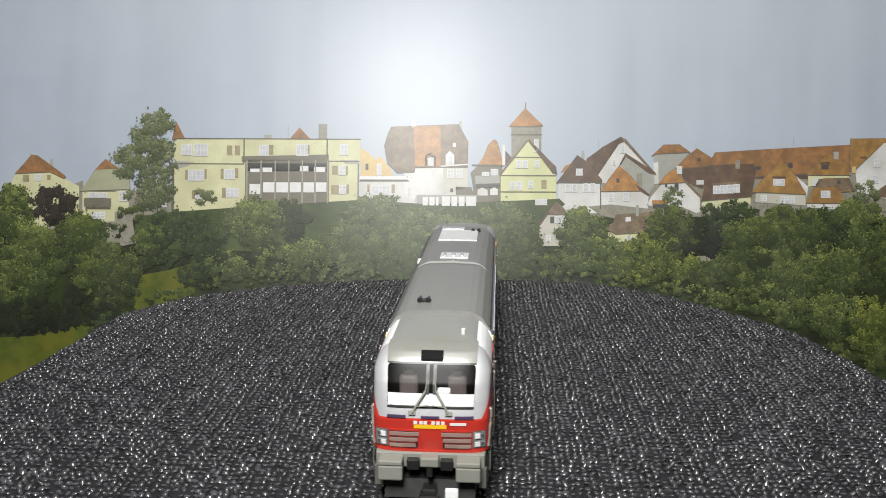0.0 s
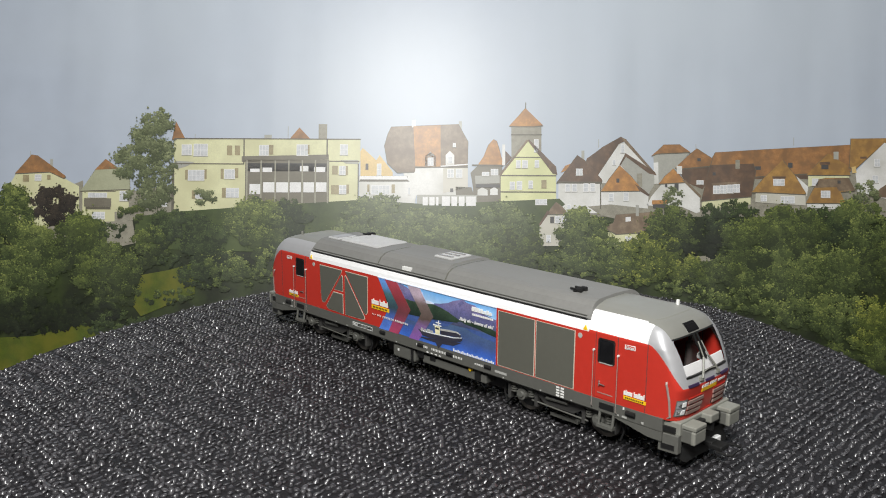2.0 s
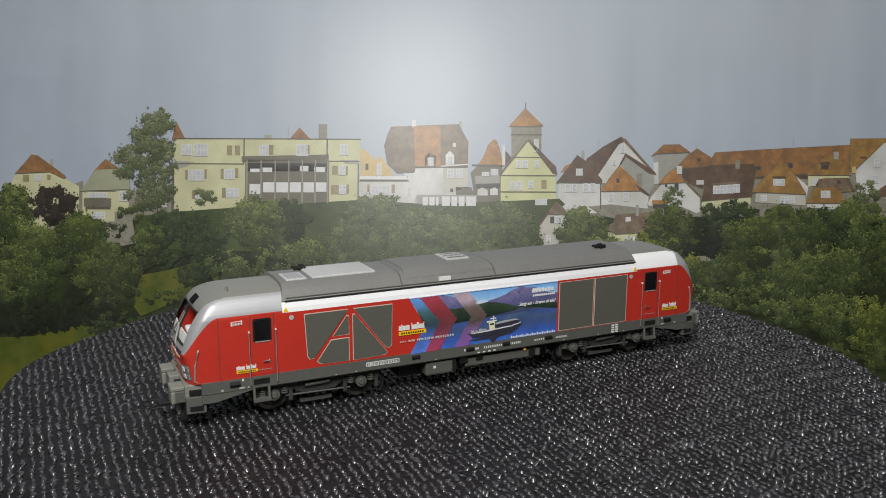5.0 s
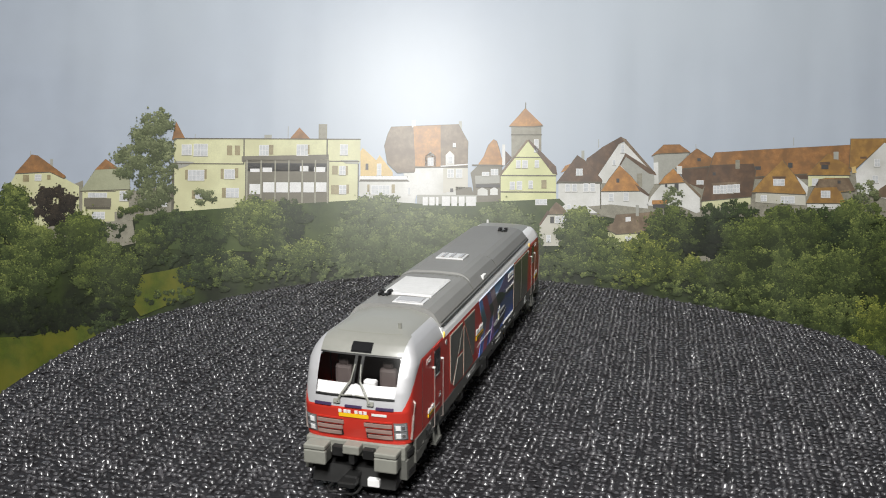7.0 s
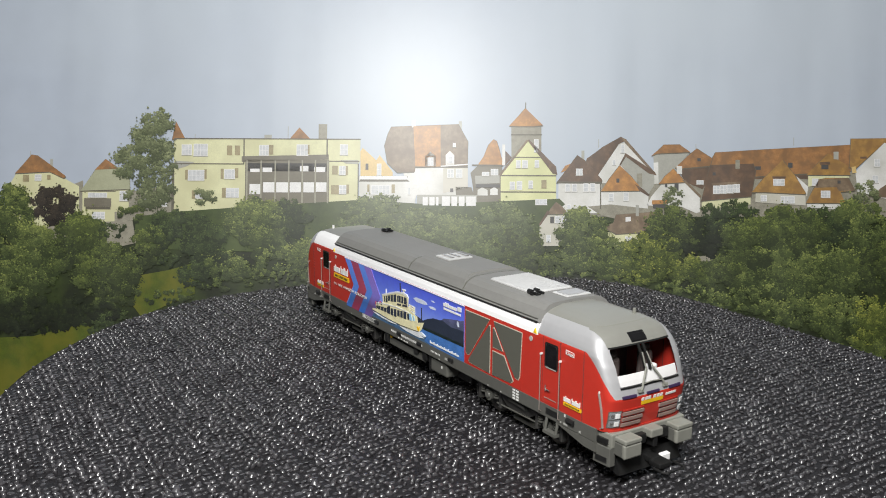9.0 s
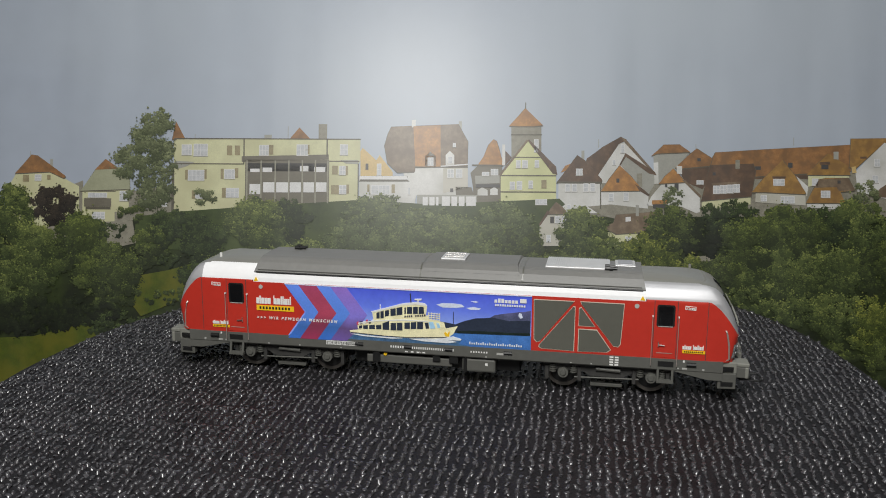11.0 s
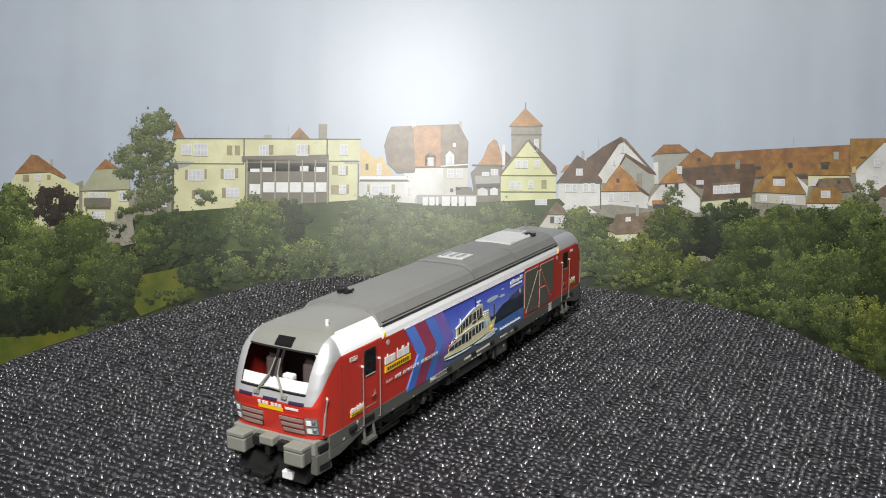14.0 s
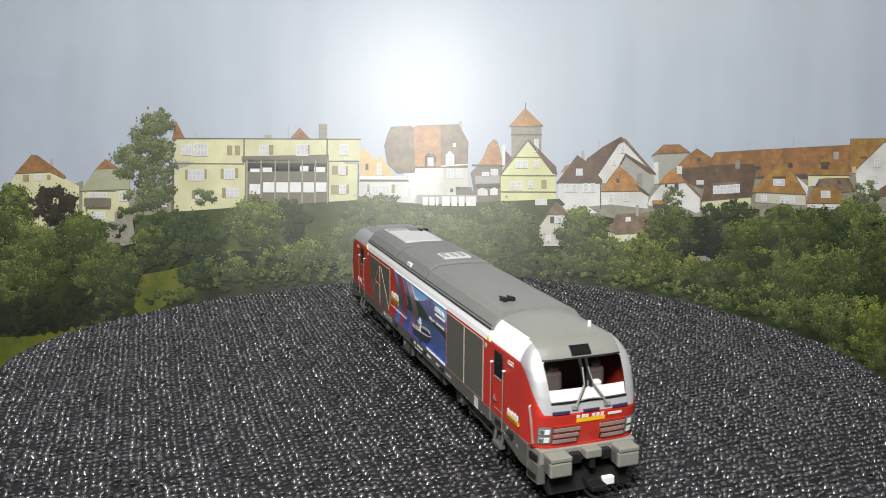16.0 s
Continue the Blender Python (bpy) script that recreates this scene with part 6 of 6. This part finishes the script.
decal("ship_window", [(14.3, 23.5), (7.0, 24.3), (7.0, 21.4), (14.3, 21.1)], M_NIGHTHILL, B, 12, sideB)
decal("ship_window", [(32.5, 21.2), (31.2, 21.5), (31.2, 20.3), (32.5, 20.2)], M_NIGHTHILL, B, 12, sideB)
decal("ship_window", [(6.3, 23.9), (4.9, 24.1), (4.6, 21.8), (5.9, 21.6)], M_NIGHTHILL, B, 12, sideB)
decal("ship_window", [(4.8, 24.3), (3.1, 24.4), (2.1, 22.0), (4.2, 21.7)], M_BLUEL, B, 12, sideB)
decal("ship_window", [(1.8, 24.2), (0.8, 24.0), (0.2, 22.4), (1.3, 22.1)], M_BLUEL, B, 12, sideB)
decal("window_post", [(11.2, 29.9), (10.9, 29.9), (10.9, 27.2), (11.2, 27.2)], M_HULL, B, 14, sideB)
decal("window_post", [(9.0, 30.1), (8.7, 30.1), (8.7, 27.3), (9.0, 27.3)], M_HULL, B, 14, sideB)
decal("window_post", [(17.7, 29.0), (17.4, 29.0), (17.4, 26.2), (17.7, 26.2)], M_HULL, B, 14, sideB)
decal("window_post", [(24.1, 27.2), (23.8, 27.2), (23.8, 24.6), (24.1, 24.6)], M_HULL, B, 14, sideB)
decal("window_post", [(12.1, 23.8), (11.8, 23.8), (11.8, 21.2), (12.1, 21.2)], M_HULL, B, 14, sideB)
decal("window_post", [(9.6, 24.1), (9.3, 24.1), (9.3, 21.3), (9.6, 21.3)], M_HULL, B, 14, sideB)
decal("window_post", [(17.6, 23.2), (17.3, 23.2), (17.3, 20.3), (17.6, 20.3)], M_HULL, B, 14, sideB)
decal("deck_line", [(32.8, 22.4), (26.5, 23.7), (15.0, 24.8), (5.0, 24.7), (5.0, 24.4), (15.0, 24.3), (26.5, 23.3), (32.8, 22.0)], M_MARK, B, 13, sideB)
decal("ship_rail", [(5.2, 27.8), (0.5, 27.6), (0.5, 27.4), (5.2, 27.7)], M_HULL, B, 9, sideB)
decal("ship_rail", [(5.2, 27.0), (0.5, 26.8), (0.5, 26.6), (5.2, 26.8)], M_HULL, B, 9, sideB)
decal("ship_rail", [(5.2, 26.2), (0.5, 26.0), (0.5, 25.8), (5.2, 26.0)], M_HULL, B, 9, sideB)
decal("ship_rail", [(5.2, 25.4), (0.5, 25.1), (0.5, 25.0), (5.2, 25.2)], M_HULL, B, 9, sideB)
decal("ship_rail", [(4.9, 28.0), (4.7, 28.0), (4.7, 24.9), (4.9, 24.9)], M_HULL, B, 9, sideB)
decal("ship_rail", [(3.8, 28.0), (3.6, 28.0), (3.6, 24.8), (3.8, 24.8)], M_HULL, B, 9, sideB)
decal("ship_rail", [(2.8, 27.9), (2.6, 27.9), (2.6, 24.8), (2.8, 24.8)], M_HULL, B, 9, sideB)
decal("ship_rail", [(1.7, 27.9), (1.5, 27.9), (1.5, 24.8), (1.7, 24.8)], M_HULL, B, 9, sideB)
decal("ship_rail", [(0.6, 27.9), (0.4, 27.9), (0.4, 24.8), (0.6, 24.8)], M_HULL, B, 9, sideB)
decal("dark_bar", [(14.3, 25.5), (13.7, 25.6), (13.7, 26.3), (14.3, 26.3)], M_HULLD, B, 14, sideB)
decal("dark_bar", [(13.4, 25.6), (12.9, 25.7), (12.9, 26.4), (13.4, 26.4)], M_HULLD, B, 14, sideB)
decal("dark_bar", [(12.6, 25.7), (12.0, 25.8), (12.0, 26.5), (12.6, 26.5)], M_HULLD, B, 14, sideB)
decal("dark_bar", [(11.7, 25.8), (11.2, 25.9), (11.2, 26.6), (11.7, 26.6)], M_HULLD, B, 14, sideB)
decal("dark_bar", [(10.0, 26.0), (9.5, 26.1), (9.5, 26.8), (10.0, 26.8)], M_HULLD, B, 14, sideB)
decal("dark_bar", [(9.2, 26.1), (8.6, 26.2), (8.6, 26.9), (9.2, 26.9)], M_HULLD, B, 14, sideB)
decal("dark_bar", [(8.3, 26.2), (7.8, 26.3), (7.8, 27.0), (8.3, 27.0)], M_HULLD, B, 14, sideB)
decal("dark_bar", [(7.5, 26.3), (6.9, 26.4), (6.9, 27.1), (7.5, 27.1)], M_HULLD, B, 14, sideB)
decal("dark_bar", [(6.6, 26.4), (6.0, 26.5), (6.0, 27.2), (6.6, 27.2)], M_HULLD, B, 14, sideB)
decal("ship_mast", [(12.2, 35.0), (11.8, 35.0), (11.5, 31.4), (11.9, 31.4)], M_HULLD, B, 13, sideB)
decal("ship_radar", [(10.3, 33.0), (7.6, 33.2), (7.6, 32.6), (8.7, 32.5), (8.7, 31.6), (9.2, 31.6), (9.2, 32.5), (10.3, 32.6)], M_MARK, B, 13, sideB)
decal("ship_mast", [(24.0, 30.1), (23.7, 30.0), (23.7, 27.5), (24.0, 27.5)], M_MARK, B, 13, sideB)
decal("ship_mast", [(-4.7, 28.8), (-4.9, 28.8), (-4.9, 22.9), (-4.7, 22.9)], M_HULLD, B, 13, sideB)
decal("ship_emblem", [(-1.2, 20.4), (-1.9, 20.8), (-2.5, 20.0), (-3.1, 21.1), (-3.5, 21.0), (-3.1, 19.1), (-1.8, 19.1)], M_SIGN, B, 12, sideB)
decal("ship_foam", [(12.3, 17.2), (5.2, 17.6), (-1.2, 18.4), (-4.8, 19.2), (-8.0, 18.3), (-7.6, 17.8), (-2.6, 17.6), (-6.2, 17.1), (-2.6, 16.5), (6.6, 16.6)], M_FOAM, B, 12, sideB)
decal("ship_foam", [(35.8, 17.9), (26.5, 17.5), (15.1, 17.3), (19.4, 16.9), (30.8, 17.2)], M_FOAM, B, 12, sideB)
decal("deck_furniture", [(33.4, 22.7), (32.6, 22.9), (32.6, 21.7), (33.4, 21.5)], M_VIOLET, B, 11, sideB)
decal("deck_furniture", [(32.1, 23.0), (31.3, 23.1), (31.3, 21.9), (32.1, 21.8)], M_HULLD, B, 11, sideB)
decal("deck_furniture", [(30.8, 23.1), (30.0, 23.2), (30.0, 22.1), (30.8, 21.9)], M_MARK, B, 11, sideB)
decal("deck_furniture", [(29.7, 23.7), (28.9, 23.8), (28.9, 22.6), (29.7, 22.5)], M_VIOLET, B, 11, sideB)
decal("deck_furniture", [(28.5, 23.5), (27.7, 23.6), (27.7, 22.4), (28.5, 22.3)], M_HULLD, B, 11, sideB)
decal("deck_furniture", [(27.2, 23.9), (26.5, 24.0), (26.5, 22.9), (27.2, 22.7)], M_MARK, B, 11, sideB)
for k in range(7):
    decal("word_bar", rects(-20.4 - 1.3 * k, -21.4 - 1.3 * k, 33.2, 34.3 + 0.45 * (k in (1, 2))), M_MARK, B, 9, sideB)
decal("word_bar", rects(-30.0, -32.4, 33.5, 35.0), M_MARK, B, 9, sideB)
for k in range(13):
    decal("word_bar", rects(-20.6 - 0.9 * k, -21.2 - 0.9 * k, 31.9, 32.6), M_MARK, B, 9, sideB)
for k in range(24):
    decal("word_bar", rects(-11.0 - 0.85 * k, -11.45 - 0.85 * k, 16.6, 17.2 + 0.35 * (k % 3 == 0)), M_MARK, B, 9, sideB)
decal("sky_edge", rects(62.8, -34.4, 36.1, 36.4), M_CLOUD, B, 9, sideB)
sign_block(74.6, 25.2, 15.6, B)
lettering(">>> WIR BEWEGEN MENSCHEN", 74.6, 21.8, 1.65, B, M_MARK, 0.3, parent=body, lift=0.4, wide=1.5)

# sill markings, the same on both sides
for side in (-1, 1):
    d = 1 if side < 0 else -1

    def mark(x0, x1, z0, z1, mat=M_MARK):
        y = side * (HALF + 0.1)
        part("sill_marking", prism(bmesh.new(), rects(x0, x1, z0, z1), y - side * 0.1, y + side * 0.06), mat, sill)

    def bars(x, step, n, w, z0, z1):
        for k in range(n):
            mark(x + d * step * k, x + d * (step * k + w * 0.72), z0 + 0.1, z1 - 0.25)
    sx = -5.5 if side < 0 else 20.0
    bars(sx, 0.95, 7, 0.7, 13.2, 14.4)
    bars(sx + d * 8.6, 0.84, 20, 0.55, 13.2, 14.4)
    bars(sx + d * 31.5, 1.0, 7, 0.65, 13.2, 14.2)
    mark(sx + d * 41.5, sx + d * 47.0, 13.0, 13.8, M_GREYMARK)
    bars(sx + d * 5.8, 2.3, 4, 1.5, 11.7, 12.5)
    gx = -45.5 if side < 0 else 46.0
    mark(gx, gx + d * 13, 13.0, 14.6)
    mark(gx + d * 0.2, gx + d * 12.8, 13.2, 14.4, M_FRAME)
    lettering("160 D", gx + d * 0.5, 13.35, 1.3, side, M_MARK, 0, HALF + 0.1, "sill_lettering", sill, 0.2)
    for k in range(8):
        mark(gx + d * (4.4 + k), gx + d * (4.95 + k), 13.4, 14.2)
    for e in (-1, 1):
        mark(e * 97.2 - 0.4, e * 97.2 + 0.4, 11.9, 12.6, M_GREYMARK)
        mark(e * 88.3 - 0.25, e * 88.3 + 0.25, 12.0, 12.5, M_GREYMARK)
        mark(e * 90.2 - 0.3, e * 90.2 + 0.3, 14.6, 15.4)
        for k in range(3):
            mark(e * (97.0 - 3.2 * k) - 0.9, e * (97.0 - 3.2 * k) + 0.9, 12.0, 12.6, M_GREYMARK) if k == 2 else None
    for k in range(4):
        for j in range(2):
            mark(63.6 + 1.9 * j, 65.0 + 1.9 * j, 11.8 + 0.95 * k, 12.4 + 0.95 * k) if side < 0 else mark(-63.6 - 1.9 * j, -65.0 - 1.9 * j, 11.8 + 0.95 * k, 12.4 + 0.95 * k)
    for x in (-57, -49.5, 40, 57, 70, -17.5, 8.0):
        mark(x - 0.25, x + 0.25, 11.7, 12.15, M_GREYMARK)

# underframe: tanks and boxes between the bogies
for side in (-1, 1):
    y = side * 12.0
    tank = part("under_tank", boxes((-21.0, -8.0, y - 3.2, y + 3.2, 5.2, 10.6), bevel=0.8), M_FRAME, loco, "dark grey underfloor box")
    part("tank_band", boxes((-10.0, -8.6, y - 3.5, y + 3.5, 5.0, 10.8), bevel=0.2), M_BLACK, tank)
    part("tank_label", boxes((-18.0, -17.0, y + side * 3.2 - 0.05, y + side * 3.2 + 0.05, 8.0, 9.0)), M_MARK, tank)
    tray = part("under_tray", boxes((-4.0, 30.0, y - 2.6, y + 2.6, 6.4, 9.6), bevel=0.4), M_FRAME, loco, "long dark grey underfloor tank")
    for x0, x1, z0, z1 in ((-6.6, -3.0, 8.0, 11.2), (0.5, 3.5, 8.4, 11.2), (24.5, 27.5, 6.8, 10.8)):
        part("bracket", boxes((x0, x1, y - 3.0, y + 3.4, z0, z1), bevel=0.25), M_BLACK, tray)
    part("oil_cap", disc_y(bmesh.new(), 22.4, 10.2, 0.7, y + side * 2.4, y + side * 3.2, 12), M_SIGN, tray, "tiny yellow cap")
part("under_core", boxes((-30, 36, -10, 10, 4.6, 12), bevel=0.5), M_BLACK, loco, "black underfloor core")


def bogie(cx):
    b = part("bogie", boxes((cx - 25, cx + 25, -7.2, 7.2, 6.5, 12.0), bevel=0.5), M_BLACK, loco, "black bogie with four wheels")
    for s in (-1, 1):
        y = s * 12.4
        frame_bm = prism(bmesh.new(), [(cx - 24, 9.4), (cx - 20, 8.0), (cx - 9, 8.0), (cx - 6, 6.2), (cx + 6, 6.2), (cx + 9, 8.0), (cx + 20, 8.0), (cx + 24, 9.4), (cx + 22, 11.0), (cx - 22, 11.0)], y - 0.9, y + 0.9)
        part("side_frame", frame_bm, M_BOGIE, b, "grey cast side frame")
        part("track_rod", tube(bmesh.new(), [(cx - 12, y + s * 0.9, 6.0), (cx + 12, y + s * 0.9, 5.4)], 0.3), M_FRAME, b)
        part("sand_pipe", tube(bmesh.new(), [(cx + 24, y, 10), (cx + 25.4, y, 5.5), (cx + 24.2, y, 2.2)], 0.4), M_BLACK, b)
        part("sand_pipe", tube(bmesh.new(), [(cx - 24, y, 10), (cx - 25.4, y, 5.5), (cx - 24.2, y, 2.2)], 0.4), M_BLACK, b)
        part("magnetic_brake", boxes((cx - 6.0, cx + 6.0, y - 3.4, y - 1.6, 1.4, 2.8) if s > 0 else (cx - 6.0, cx + 6.0, y + 1.6, y + 3.4, 1.4, 2.8), bevel=0.3), M_FRAME, b, "grey rail brake bar")
        part("damper", tube(bmesh.new(), [(cx - 5, y + s * 1.4, 9.0), (cx + 4, y + s * 1.4, 9.4)], 0.8), M_FRAME, b)
        for dx in (-16.2, 16.2):
            wheel = part("wheel", disc_y(bmesh.new(), cx + dx, 7.1, 6.6, s * 7.4, s * 9.8, 32), M_STEEL, b, "dark steel wheel")
            part("flange", disc_y(bmesh.new(), cx + dx, 7.1, 7.1, s * 6.8, s * 7.5, 32), M_STEEL, wheel)
            part("rim", disc_y(bmesh.new(), cx + dx, 7.1, 5.3, s * 9.8, s * 10.1, 32, 4.9), M_BLACK, wheel)
            part("axle_box", disc_y(bmesh.new(), cx + dx, 7.1, 2.4, s * 9.9, s * 14.2, 20, 2.0), M_FRAME, b, "round grey axle box")
            part("axle_cap", disc_y(bmesh.new(), cx + dx, 7.1, 1.3, s * 14.1, s * 14.7, 14, 1.0), M_FRAME, b)
            for q in (-3.9, 3.9):
                bm = bmesh.new()
                for k in range(5):
                    disc = 6.6 + k * 0.85
                    bmesh.ops.create_cone(bm, cap_ends=True, segments=12, radius1=1.35, radius2=1.35, depth=0.5, matrix=Matrix.Translation((cx + dx + q, y + s * 0.6, disc + 0.8)))
                part("spring", bm, M_FRAME, b, "coil spring")
            for q in (-6.1, 6.1):
                part("brake_arm", boxes((cx + dx + q - 0.7, cx + dx + q + 0.7, y - 1.2, y + 1.2, 4.0, 9.6), bevel=0.2), M_BOGIE, b)
    return b


bogie(62.8)
bogie(-62.8)


# ---- what turns ----
TURN = [(0.0, -83.78), (0.5, -71.00), (1.0, -58.87), (1.5, -47.62), (2.0, -35.59), (2.5, -23.93),
         (3.0, -11.55), (3.5, 0.00), (4.0, 11.97), (4.2, 16.59), (6.3, 68.02), (6.5, 72.82),
         (7.0, 84.23), (7.5, 95.67), (7.8, 103.11), (8.0, 108.20), (8.5, 120.03), (8.6, 122.45),
         (9.0, 132.29), (9.2, 137.05), (11.3, 186.41), (11.5, 191.17), (12.0, 203.47), (12.5, 215.30),
         (13.0, 227.60), (13.5, 238.94), (14.0, 251.38), (14.5, 263.35), (15.0, 274.96), (15.5, 286.82),
         (16.0, 299.55)]


def motions():
    """The turntable goes round once in about fifteen seconds and carries the locomotive along."""
    walk(turntable, [(t, pose(0, 0, 0, 0, 0, a)) for t, a in TURN])
    rows = []
    for t, a in TURN:
        c, d = math.cos(radians(a)), math.sin(radians(a))
        rows.append((t, pose(0.00182 * c + 0.00048 * d, 0.00182 * d - 0.00048 * c, 0.0, 0, 0, a - 9.41)))
    walk(loco, rows)


motions()
